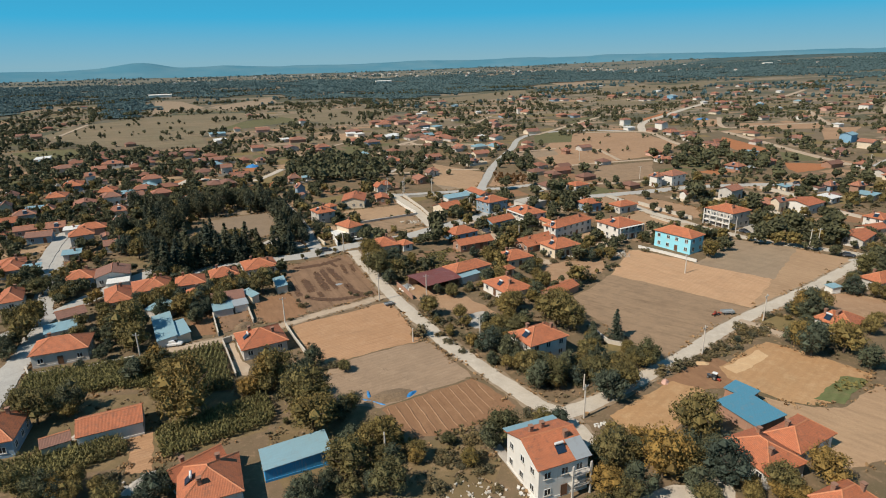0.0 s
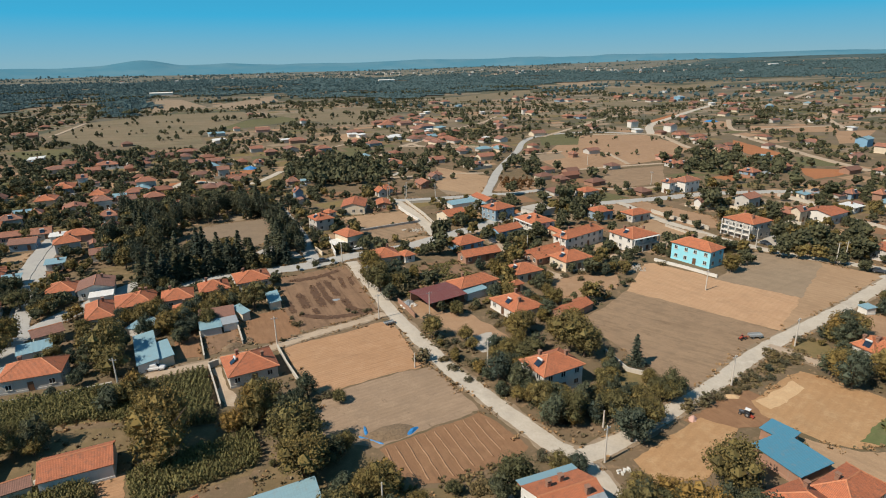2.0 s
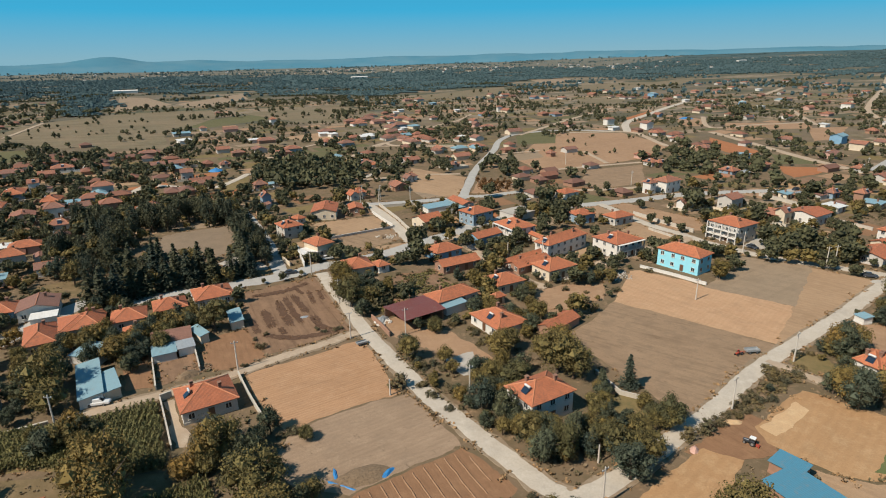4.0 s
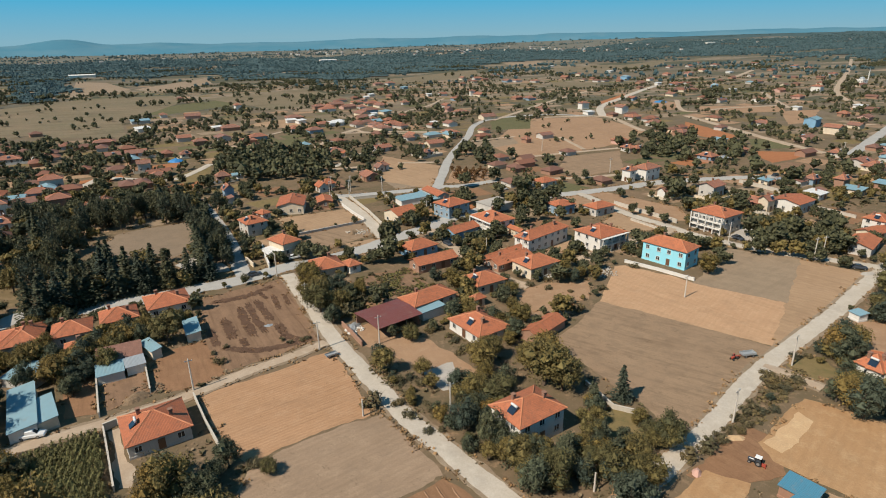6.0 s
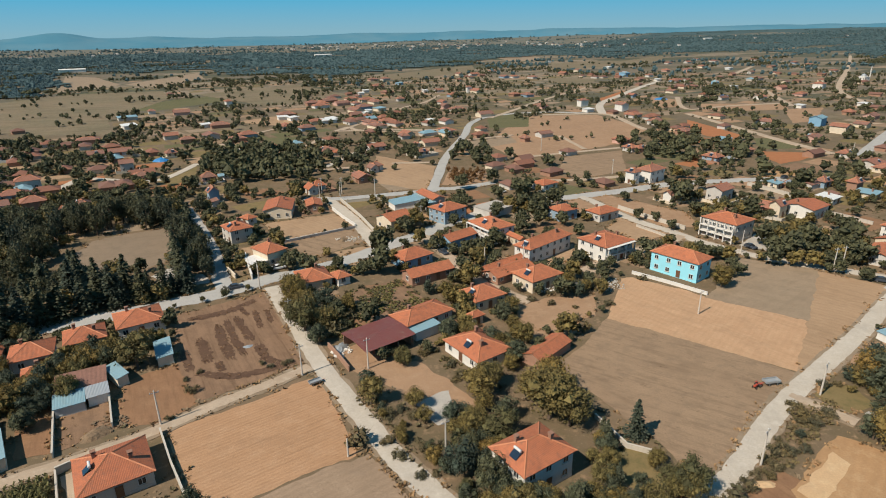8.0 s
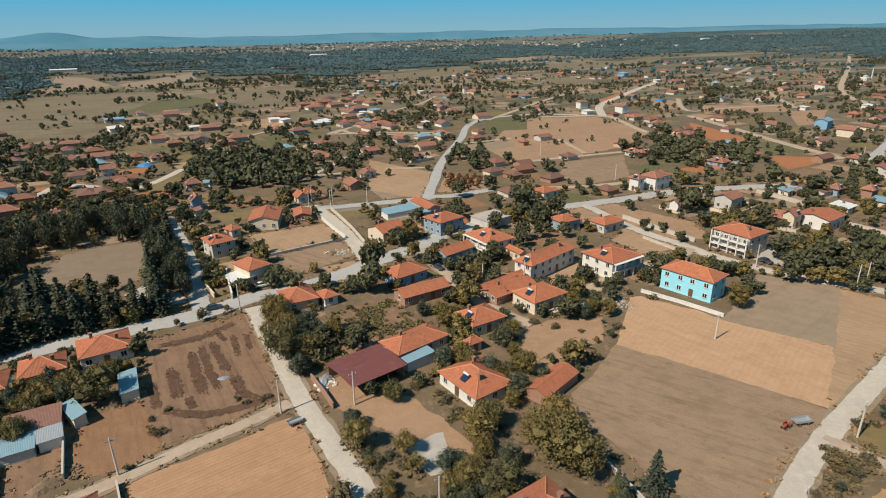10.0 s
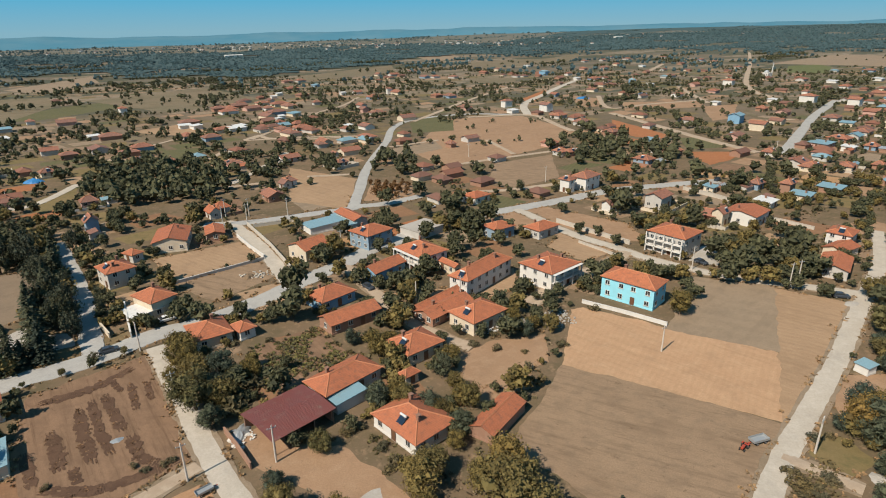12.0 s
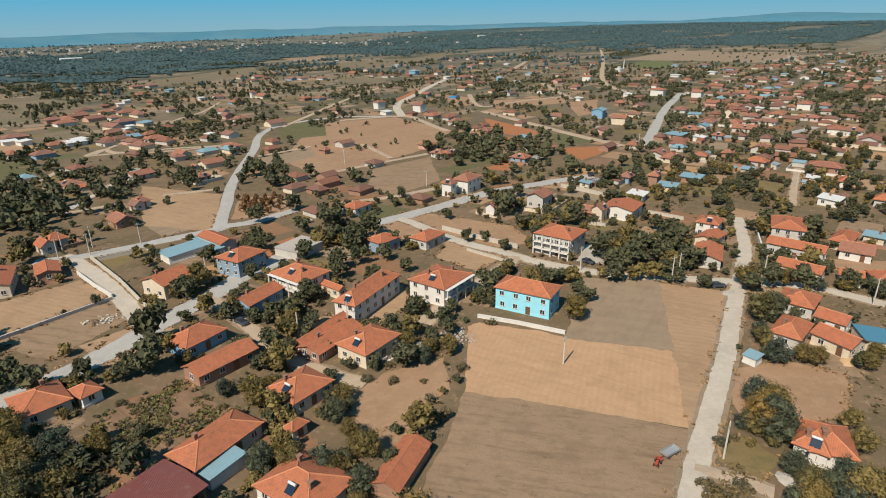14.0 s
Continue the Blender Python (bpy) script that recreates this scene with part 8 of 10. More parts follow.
clump(267, 424, 9, 19, -26, 6, 2.9)
clump(327, 496, 11, 20, -27, 6, 3.0)
clump(249, 347, 12, 15, -25, 12, 2.3)
clump(370, 456, 8, 23, -27, 6, 3.0)
clump(293, 374, 6, 18, -25, 6, 2.4)
clump(317, 365, 10, 25, -25, 12, 2.7)
clump(280, 317, 8, 24, -24, 12, 2.6)
clump(247, 317, 3, 17, -24, 5, 1.9)
clump(206, 297, 11, 13, -24, 16, 2.0)
clump(209, 274, 9, 17, -23, 16, 2.2)
clump(235, 267, 6, 12, -24, 7, 2.3)
clump(296, 295, 4, 23, -24, 6, 2.6)
clump(536, 490, 12, 42, -29, 8, 4.1)
clump(501, 484, 7, 39, -28, 5, 3.7)
clump(427, 388, 11, 28, -26, 9, 3.4)
clump(755, 616, 12, 65, -32, 6, 4.6)
clump(578, 727, 17, 77, -32, 9, 4.6)
clump(164, 308, 5, 9, -24, 4, 2.1)
clump(157, 329, 5, 10, -24, 4, 2.2)
clump(1075, 1195, 12, 100, -42, 3, 4.6)
clump(1109, 1164, 14, 138, -42, 4, 4.6)
clump(1264, 1275, 19, 98, -45, 3, 4.6)
clump(1265, 1226, 18, 70, -45, 3, 4.6)
clump(203, 258, 6, 13, -23, 8, 2.4)
clump(172, 255, 6, 12, -23, 8, 2.1)
clump(224, 237, 4, 7, -23, 3, 2.4)
clump(208, 235, 3, 5, -23, 2, 2.2)
clump(172, 282, 7, 9, -23, 6, 2.2)
clump(155, 285, 6, 6, -23, 4, 1.9)
clump(130, 291, 7, 6, -23, 5, 1.8)
clump(144, 289, 5, 5, -23, 3, 1.8)
clump(100, 439, 3, 8, -25, 1, 2.8)
clump(189, 589, 8, 14, -27, 3, 2.7)
clump(363, 520, 5, 28, -28, 3, 3.2)
clump(307, 438, 6, 19, -26, 5, 2.5)
clump(-55, 518, 10, 13, -25, 7, 2.3)
clump(-28, 540, 12, 22, -26, 11, 2.6)
clump(-110, 502, 12, 25, -25, 14, 2.8)
clump(-27, 654, 10, 20, -27, 4, 3.4)
clump(-45, 724, 15, 25, -28, 5, 3.8)
clump(-141, 865, 35, 41, -29, 10, 4.6)
clump(-140, 750, 18, 37, -27, 9, 3.9)
clump(-145, 690, 16, 18, -27, 5, 3.7)
clump(-39, 469, 2, 5, -25, 2, 1.8)
clump(-49, 452, 4, 6, -24, 2, 2.0)
clump(-29, 434, 5, 9, -24, 5, 1.8)
clump(-222, 974, 24, 45, -29, 6, 4.6)
clump(-82, 797, 16, 17, -28, 6, 2.9)
clump(30, 666, 5, 24, -27, 4, 2.6)
clump(37, 618, 7, 16, -27, 4, 2.5)
clump(24, 769, 19, 29, -29, 6, 4.0)
clump(72, 749, 6, 16, -29, 2, 3.0)
clump(56, 701, 6, 17, -28, 3, 2.5)
clump(71, 624, 5, 22, -27, 3, 2.8)
clump(132, 716, 21, 46, -29, 16, 3.3)
clump(9, 898, 15, 23, -30, 4, 3.6)
clump(55, 872, 19, 22, -30, 5, 3.5)
clump(-30, 881, 15, 22, -29, 4, 3.6)
clump(369, 1198, 28, 76, -36, 6, 4.6)
clump(-38, 417, 9, 10, -24, 8, 2.0)
clump(-17, 410, 9, 10, -24, 6, 2.3)
clump(-74, 435, 14, 16, -24, 12, 2.7)
clump(-92, 418, 8, 19, -24, 12, 2.4)
clump(-47, 387, 8, 12, -24, 8, 2.3)
clump(-255, 310, 10, 18, -1, 12, 2.3)
clump(-275, 344, 12, 13, -1, 8, 2.4)
clump(-222, 342, 7, 27, -1, 8, 2.8)
clump(-202, 381, 16, 30, -2, 16, 2.8)
clump(-158, 324, 9, 28, -1, 12, 2.5)
clump(-316, 385, 22, 17, -2, 16, 2.5)
clump(-400, 470, 16, 41, -3, 12, 3.6)
clump(-560, 661, 24, 79, -6, 12, 4.6)
clump(-505, 655, 31, 46, -6, 12, 4.3)
clump(-508, 764, 27, 58, -8, 9, 4.6)
clump(-353, 567, 3, 16, -5, 1, 3.0)
clump(-295, 536, 7, 24, -5, 4, 2.8)
clump(-275, 425, 33, 21, -3, 26, 2.5)
clump(-207, 550, 11, 27, -5, 7, 2.8)
clump(-220, 493, 10, 47, -4, 10, 3.2)
clump(-147, 427, 9, 14, -3, 4, 2.7)
clump(-68, 437, 6, 16, -3, 4, 2.4)
clump(-108, 521, 9, 28, -5, 8, 2.5)
clump(-40, 449, 9, 14, -3, 4, 2.7)
clump(-45, 360, 7, 14, -2, 5, 2.3)
clump(-424, 801, 36, 37, -9, 8, 4.6)
clump(-348, 834, 37, 38, -10, 8, 4.6)
clump(-295, 928, 30, 45, -11, 7, 4.6)
clump(-219, 913, 29, 43, -11, 7, 4.4)
clump(-167, 291, 9, 16, -0, 10, 2.3)
clump(-179, 250, 8, 13, 0, 8, 2.3)
clump(-160, 201, 4, 6, 1, 4, 1.8)
clump(-142, 201, 7, 11, 1, 14, 1.8)
clump(-155, 251, 8, 25, 0, 16, 2.2)
clump(-126, 216, 7, 12, 1, 10, 1.9)
clump(-179, 207, 5, 7, 1, 3, 2.3)
clump(-198, 261, 7, 10, 0, 5, 2.3)
clump(-147, 166, 5, 7, 2, 3, 2.5)
clump(-262, 298, 5, 20, -0, 4, 3.0)
clump(-134, 167, 4, 8, 2, 5, 1.9)
clump(-194, 312, 3, 13, -1, 3, 2.1)
clump(-91, 648, 6, 17, -7, 3, 2.4)
clump(-142, 532, 5, 15, -5, 3, 2.3)
clump(-116, 394, 8, 8, -2, 4, 2.1)
clump(-100, 485, 6, 26, -5, 8, 2.2)
clump(-57, 541, 10, 17, -6, 5, 2.7)
clump(-34, 556, 10, 26, -6, 6, 3.0)
clump(-21, 410, 7, 13, -5, 7, 2.0)
clump(-62, 404, 4, 13, -4, 4, 2.0)
clump(-23, 353, 2, 7, -4, 1, 2.3)
clump(-40, 341, 4, 6, -4, 4, 1.8)
clump(-63, 433, 6, 9, -5, 3, 2.2)
clump(-90, 447, 5, 10, -5, 4, 1.8)
clump(-52, 433, 5, 8, -5, 3, 1.8)
clump(-191, 745, 14, 29, -8, 6, 3.3)
clump(-244, 787, 15, 28, -9, 5, 3.5)
clump(-147, 752, 17, 34, -9, 7, 3.6)
clump(-25, 691, 12, 28, -8, 6, 3.1)
clump(-51, 642, 6, 17, -7, 2, 3.0)
clump(-167, 853, 24, 25, -10, 6, 3.7)
clump(-164, 570, 16, 11, -6, 4, 3.0)
clump(-43, 454, 5, 7, -5, 2, 2.0)

clump(-256, 414, 16, 24, -4, 16, 2.9)
clump(-211, 357, 12, 17, -3, 12, 2.7)
clump(-210, 402, 11, 14, -4, 8, 2.5)
clump(-198, 321, 7, 14, -3, 8, 2.3)
clump(-235, 431, 8, 12, -4, 6, 2.2)
clump(-219, 451, 8, 9, -4, 5, 2.1)
clump(-201, 527, 12, 14, -5, 6, 2.6)
clump(-201, 617, 17, 16, -6, 6, 3.0)
clump(-323, 704, 20, 18, -7, 6, 3.3)
clump(-283, 728, 20, 19, -7, 6, 3.3)
clump(-224, 720, 16, 18, -7, 6, 2.9)
clump(-25.5, 189, 3, 9, -30, 7, 1.9)
tree('g', -15.2, 193.8, 1.8)
clump(6, 176, 4, 4, 0, 5, 1.8)
clump(2, 206, 6, 3, 40, 6, 1.2)
clump(40, 246, 6, 4, 40, 7, 1.9)
clump(14, 232, 6, 5, 40, 7, 1.9)
clump(46, 222, 4, 6, 40, 6, 2.0)
clump(0, 250, 6, 4, 40, 5, 1.8)
clump(-12, 268, 6, 6, 40, 8, 2.0)
clump(62, 222, 4, 5, 40, 5, 1.9)

# walls, poles, vehicles and clutter
garden_wall([(58.4, 214.2), (66.4, 206.9), (74.1, 198.8)], 0.9, 0.3, M_PLASTER_WHITE, 'low white-rendered wall before the blue house')
garden_wall([(-61.6, 133.2), (-57.2, 126.6), (-51.3, 117.6)], 1.1, 0.22, M_STONEWALL, 'pale rendered yard wall beside the maize')
garden_wall([(-61.6, 133.2), (-59.9, 134.8)], 1.5, 0.25, M_STONEWALL, 'rendered garden wall along a plot')
garden_wall([(-49.1, 143.8), (-43.5, 135.3), (-38.0, 127.7)], 1.1, 0.22, M_STONEWALL, 'pale rendered yard wall beside the stubble field')
garden_wall([(-72.1, 149.5), (-64.7, 137.3)], 1.1, 0.22, M_STONEWALL, 'pale rendered yard wall by the sheds')
garden_wall([(-64.8, 155.8), (-58.6, 145.3)], 1.2, 0.22, M_STONEWALL, 'rendered garden wall along a plot')
garden_wall([(-42.2, 283.7), (-35.7, 271.5), (-29.7, 261.4)], 1.2, 0.3, M_PLASTER_WHITE, 'white garden wall along the lane')
garden_wall([(-52.9, 244.6), (-42.3, 251.8), (-29.6, 260.4)], 0.9, 0.3, M_PLASTER_GREY, 'low grey wall between two plots')
garden_wall([(-40.9, 296.7), (-29.1, 272.1), (-19.2, 248.1)], 1.4, 0.25, M_STONEWALL, 'rendered wall along the gravel lane')
garden_wall([(-38.3, 294.2), (-24.6, 298.3), (-17.5, 285.3)], 1.2, 0.25, M_STONEWALL, 'rendered garden wall along a plot')
garden_wall([(73.0, 280.3), (80.2, 267.8), (89.2, 253.1)], 1.5, 0.3, M_STONEWALL, 'pale block wall along the road')
garden_wall([(73.3, 257.7), (78.4, 248.6), (81.3, 242.1)], 0.8, 0.3, M_STONEWALL, 'low pale wall along the road')
garden_wall([(-23.9, 173.7), (-20.7, 168.8), (-17.5, 163.3)], 1.3, 0.25, M_BRICK, 'dark brick yard wall beside the gravel road')
garden_wall([(141.5, 314.2), (147.3, 301.6), (151.5, 289.3)], 1.6, 0.3, M_STONEWALL, 'weathered rendered yard wall')
garden_wall([(168.1, 232.2), (160.6, 223.8), (153.6, 216.4)], 1.6, 0.3, M_PLASTER_WHITE, 'white wall at a house entrance')
garden_wall([(-102.9, 118.3), (-99.4, 115.1), (-88.6, 119.0), (-79.6, 124.5)], 0.9, 0.3, M_STONEWALL, 'low pale wall along the maize plot')
garden_wall([(-63.1, 220.4), (-58.6, 214.2)], 1.4, 0.3, M_PLASTER_CREAM, 'cream gate wall beside the street')
garden_wall([(-56.5, 220.4), (-60.5, 229.9)], 2.4, 0.25, M_PLASTER_WHITE, 'tall white yard wall')
garden_wall([(30.8, 146.5), (34.2, 138.1), (37.9, 136.4)], 1.0, 0.25, M_STONEWALL, 'rendered garden wall along a plot')
garden_wall([(320.2, 335.9), (333.8, 322.4), (340.7, 309.0)], 1.8, 0.3, M_PLASTER_CREAM, 'long cream compound wall')
garden_wall([(144.1, 277.3), (153.4, 265.5), (158.3, 256.0)], 1.2, 0.3, M_STONEWALL, 'rendered garden wall along a plot')
garden_wall([(-57.7, 223.1), (-53.4, 213.3)], 1.8, 0.3, M_PLASTER_WHITE, 'white wall beside the street')
rubble(29.5, 203.5, 4.5, 1.8, 60, 0.35, M_PLASTER_WHITE, 'white broken blocks and sacks beside a house')
rubble(36.0, 206.0, 5.0, 2.0, 50, 0.3, M_CONCRETE, 'pale stones along the lane')
rubble(50.0, 206.5, 4.0, 5.0, 70, 0.28, M_CONCRETE, 'grey rubble and stones on waste ground')
rubble(-20.5, 171.3, 2.2, 2.6, 40, 0.3, M_PLASTER_WHITE, 'white scrap and junk in the yard')
rubble(-21.6, 173.0, 1.6, 1.6, 24, 0.32, M_STEEL, 'grey metal scrap in the yard')
rubble(-59.5, 146.5, 3.5, 2.5, 60, 0.3, M_DRYHEAP, 'broken branches and junk in a yard')
rubble(-51.5, 82.5, 4.5, 2.5, 60, 0.28, M_CONCRETE, 'pale rubble and junk behind the maize')
rubble(-47.5, 84.0, 1.8, 1.5, 14, 0.3, M_PLASTER_WHITE, 'white sacks beside the rubble')
rubble(4.0, 84.0, 5.0, 4.0, 60, 0.25, M_STONEWALL, 'stones on bare ground by the white house')
rubble(12.0, 84.0, 1.8, 3.0, 30, 0.28, M_PLASTER_WHITE, 'rubble along the path of the white house')
rubble(-30.0, 248.0, 5.0, 3.0, 40, 0.35, M_STONEWALL, 'stones on an empty plot')
rubble(27.0, 104.0, 1.5, 1.5, 12, 0.28, M_PLASTER_WHITE, 'white sacks at the road corner')
utility_pole(67.1, 187.9, 30, 1, 0.86)
utility_pole(-49.3, 206.8, -60)
utility_pole(-35.1, 184.1, 30)
utility_pole(-27.3, 162.1, 30)
utility_pole(2.9, 136.5, 30)
utility_pole(76.6, 152.8, 40)
utility_pole(54.9, 133.3, 40)
utility_pole(24.0, 106.3, 40)
utility_pole(117.3, 213.8, 10)
utility_pole(98.1, 230.1, 10)
utility_pole(141.7, 205.3, 20)
utility_pole(-41.7, 300.8, 60)
utility_pole(-50.2, 299.0, 60)
utility_pole(-27.2, 306.1, 60)
utility_pole(-51.3, 309.2, 60)
utility_pole(-42.3, 308.7, 60)
utility_pole(-50.1, 146.1, 30)
utility_pole(-13.6, 164.5, 30)
utility_pole(120.7, 215.1, 5)
utility_pole(154.3, 183.1, 5)
utility_pole(61.5, 401.0, 0)
utility_pole(86.9, 339.3, 0)
utility_pole(-5.3, 263.4, 0)
utility_pole(27.0, 220.1, 0)
utility_pole(-77.5, 123.5, 0)
utility_pole(231.1, 271.4, 0)
utility_pole(228.9, 374.4, 0)
utility_pole(-13.8, 136.8, 30, 0, 0.5)
utility_pole(-12.5, 91.9, 0, 0, 0.75)
utility_pole(15.3, 220.5, 0, 0, 0.9)
utility_pole(25.4, 116.6, 0, 0, 0.5)
car(-74.0, 131.5, 14, M_CARWHITE, True)
car(2.9, 232.6, -58, M_CARDARK)
# this dark car is added where only a street tree's shadow lies
car(-56.2, 207.3, 30, M_CARDARK)
car(164.7, 325.7, 30, M_CARDARK)
car(109.2, 343.0, 30, M_CARWHITE)
car(103.2, 234.0, -60, M_CARDARK)
# a car shape stands in for the small dark bin at this corner
car(126.3, 206.0, -20, M_CARDARK)
car(9.3, 268.0, 30, M_CARDARK)
car(29.2, 306.8, 30, M_CARWHITE)
car(-47.6, 221.4, 30, M_CARWHITE)
tractor(53.7, 122.5, 140, M_CARDARK, True, 0.66)
tractor(65.6, 155.7, 215, M_CARRED, False, 0.62)
trailer(69.0, 156.8, 190, 0.72)
trailer(-23.9, 158.9, 35, 0.6)
heap(-15.3, 111.8, 5.2, 2.6, 0.7, M_DRYHEAP, 'straw_mound', 'flat mound of dry brushwood and straw edged with tarpaulin', 'mound', 25)
heap(-18.2, 109.5, 3.2, 0.45, 0.3, M_TARP, 'tarpaulin', 'crumpled bright blue tarpaulin at the heap', 'tarpaulin', -20)
heap(-19.8, 112.0, 2.0, 0.4, 0.3, M_TARP, 'tarpaulin', 'crumpled bright blue tarpaulin at the heap', 'tarpaulin', 110)
heap(-11.0, 112.9, 1.8, 0.7, 0.35, M_TARP, 'tarpaulin', 'crumpled bright blue tarpaulin at the heap', 'tarpaulin', 60)
heap(221.8, 653.1, 7, 4.9, 1.8, M_TARP, 'tarpaulin_stack', 'stack covered with bright blue tarpaulin', 'tarpaulin')
heap(293.9, 672.4, 6, 4.2, 1.8, M_TARP, 'tarpaulin_stack', 'stack covered with bright blue tarpaulin', 'tarpaulin')
heap(-158.0, 386.0, 5, 3.5, 1.8, M_TARP, 'tarpaulin_stack', 'stack covered with bright blue tarpaulin', 'tarpaulin')
heap(770.4, 688.4, 6, 4.2, 1.8, M_TARP, 'tarpaulin_stack', 'stack covered with bright blue tarpaulin', 'tarpaulin')
heap(40.5, 206.6, 2.0, 1.4, 0.8, M_CONCRETE, 'mound', 'small mound of pale rubble', 'mound', 16)
heap(7.3, 225.5, 1.2, 0.8, 0.6, M_CONCRETE, 'mound', 'white sacks and rubble by the lane', 'mound', 6)
heap(126.3, 202.0, 2.6, 1.6, 0.5, M_CONCRETE, 'mound', 'pale gravel pile at the road corner', 'mound', 20)
heap(-60.7, 143.5, 3.0, 1.8, 1.0, M_DRYHEAP, 'mound', 'heap of dark brushwood in a yard', 'mound', 50)
heap(-31.9, 246.7, 2.2, 1.5, 1.0, M_DRYHEAP, 'mound', 'heap of brushwood on an empty plot', 'mound', 74)
heap(82.4, 145.3, 2.0, 1.6, 0.6, M_CONCRETE, 'mound', 'pale sand mound in a yard', 'mound', 87)
heap(-21.0, 173.1, 3.0, 1.6, 0.9, M_METAL_GREY, 'mound', 'heap of scrap and junk in the yard', 'mound', 79)
heap(-52.9, 83.1, 3.5, 1.6, 0.8, M_CONCRETE, 'mound', 'mound of pale rubble and scrap', 'mound', 70)
heap(-72.4, 96.1, 4.0, 1.0, 0.5, M_CONCRETE, 'mound', 'pale mound behind the barn', 'mound', 68)
heap(123.6, 166.6, 2.5, 1.4, 0.6, M_STRAW, 'mound', 'pale sand mound near trees', 'mound', 33)
heap(53.2, 129.1, 2.2, 0.9, 0.5, M_STRAW, 'mound', 'pale mound at the roadside', 'mound', 2)
heap(43.1, 120.4, 1.2, 0.8, 0.8, M_PINK, 'mound', 'stack of bricks by the road', 'mound', 67)
heap(-42.8, 174.5, 1.5, 0.9, 0.25, M_METAL_GREY, 'mound', 'crumpled pale plastic sheet on ploughed soil', 'mound', 31)
house(104.5, 173.7, 3.2, 3.3, -73, 1.8, 'shed', 0.3, chimneys=0, cover=M_METAL_CYAN, wall=M_PLASTER_WHITE, windows=0)
bed([(-15.4, 206.7), (-11.2, 210.2), (-1.4, 195.5), (-10.2, 187.8), (-18.8, 187.3)], 30, 0.9, M_MAIZE, 'rows of green kitchen garden plants')
bed([(-24.3, 201.3), (-11.9, 209.8), (-2.5, 194.6), (-12.3, 187.3), (-21.4, 190.1)], 30, 1.6, M_LEAF_S, 'rows of brown and green kitchen garden plants')
bed([(-27.3, 193.9), (-22.6, 205.7), (-9.5, 211.8), (-6.5, 203.1), (-18.8, 188.3)], 30, 1.4, M_MAIZE, 'rows of green kitchen garden plants')
bed([(71.3, 115.7), (82.1, 124.7), (85.7, 123.0), (76.6, 114.4)], 40, 1.0, M_MAIZE, 'rows of green vegetables in a field')
bed([(1.1, 166.5), (6.5, 170.5), (10.9, 155.3), (7.4, 157.7)], 30, 1.6, M_LEAF_D, 'green garden plants in a yard')
bed([(-19.1, 102.0), (-14.1, 105.1), (-7.2, 95.7), (-10.6, 90.8), (-17.6, 95.1)], 30, 1.1, M_LEAF_Y, 'dry bean rows beside the tilled plot')
hedge([(-14.6, 159.4), (-7.4, 147.2), (-0.8, 136.2), (6.2, 127.7), (11.9, 121.6)], 'sssdy', 2.2, 1.5)
hedge([(-9.3, 149.3), (-3.0, 139.7), (3.3, 131.4)], 'ssdb', 3.0, 1.5)
hedge([(52.9, 130.6), (60.9, 137.7), (71.2, 145.7), (80.5, 153.8)], 'sssd', 2.4, 1.5)
hedge([(54.2, 129.1), (62.7, 136.0), (71.8, 142.8)], 'sss', 2.6, 1.1)
hedge([(-41.4, 200.1), (-30.8, 180.3), (-23.5, 171.2)], 'ds', 2.5, 1.5)
hedge([(9.4, 106.5), (14.9, 105.8), (20.3, 105.2)], 'dds', 2.6, 1.7)
hedge([(-11.1, 93.9), (-2.9, 94.4), (4.1, 98.9), (8.3, 100.0)], 'ssdy', 2.6, 1.6)
hedge([(-8.4, 89.5), (-0.6, 90.7), (5.3, 87.5)], 'sssy', 2.6, 1.4)
hedge([(47.9, 207.4), (41.2, 195.1), (30.0, 181.7), (20.3, 172.7)], 'sssd', 3.5, 1.1)
hedge([(48.5, 192.7), (36.3, 180.1), (27.4, 169.2)], 'ssb', 4.0, 1.1)
hedge([(86.1, 172.3), (79.9, 166.8), (73.9, 162.0)], 'ss', 3.0, 1.0)
hedge([(11.6, 206.3), (18.1, 194.9), (23.3, 183.1)], 'sd', 3.5, 1.4)
hedge([(-56.3, 142.5), (-50.1, 146.1), (-47.4, 154.3)], 's', 3.5, 1.0)
hedge([(-47.9, 110.4), (-37.8, 109.9), (-31.8, 99.4)], 'sd', 3.0, 1.4)
grove([(5, 138), (11, 141), (13, 130), (26, 119), (35, 121), (34, 117), (17, 116), (11, 124)], 'd', 22, 2.3)
grove([(30, 141), (38, 134), (35, 121), (28, 120), (25, 128)], 'd', 9, 1.9)
grove([(25, 99), (37, 103), (46, 101), (47, 89), (43, 81), (22, 80)], 'd', 18, 2.6)
grove([(48, 90), (57, 91), (56, 84), (45, 82)], 'y', 6, 2.2)
grove([(-25, 93), (-15, 95), (-6, 87), (-5, 80), (-25, 79)], 'd', 12, 2.3)
grove([(-77, 81), (-66, 83), (-48, 83), (-45, 78), (-70, 74)], 'd', 9, 2.2)
grove([(0, 147), (7, 151), (10, 141), (6, 138)], 'd', 8, 2.0)
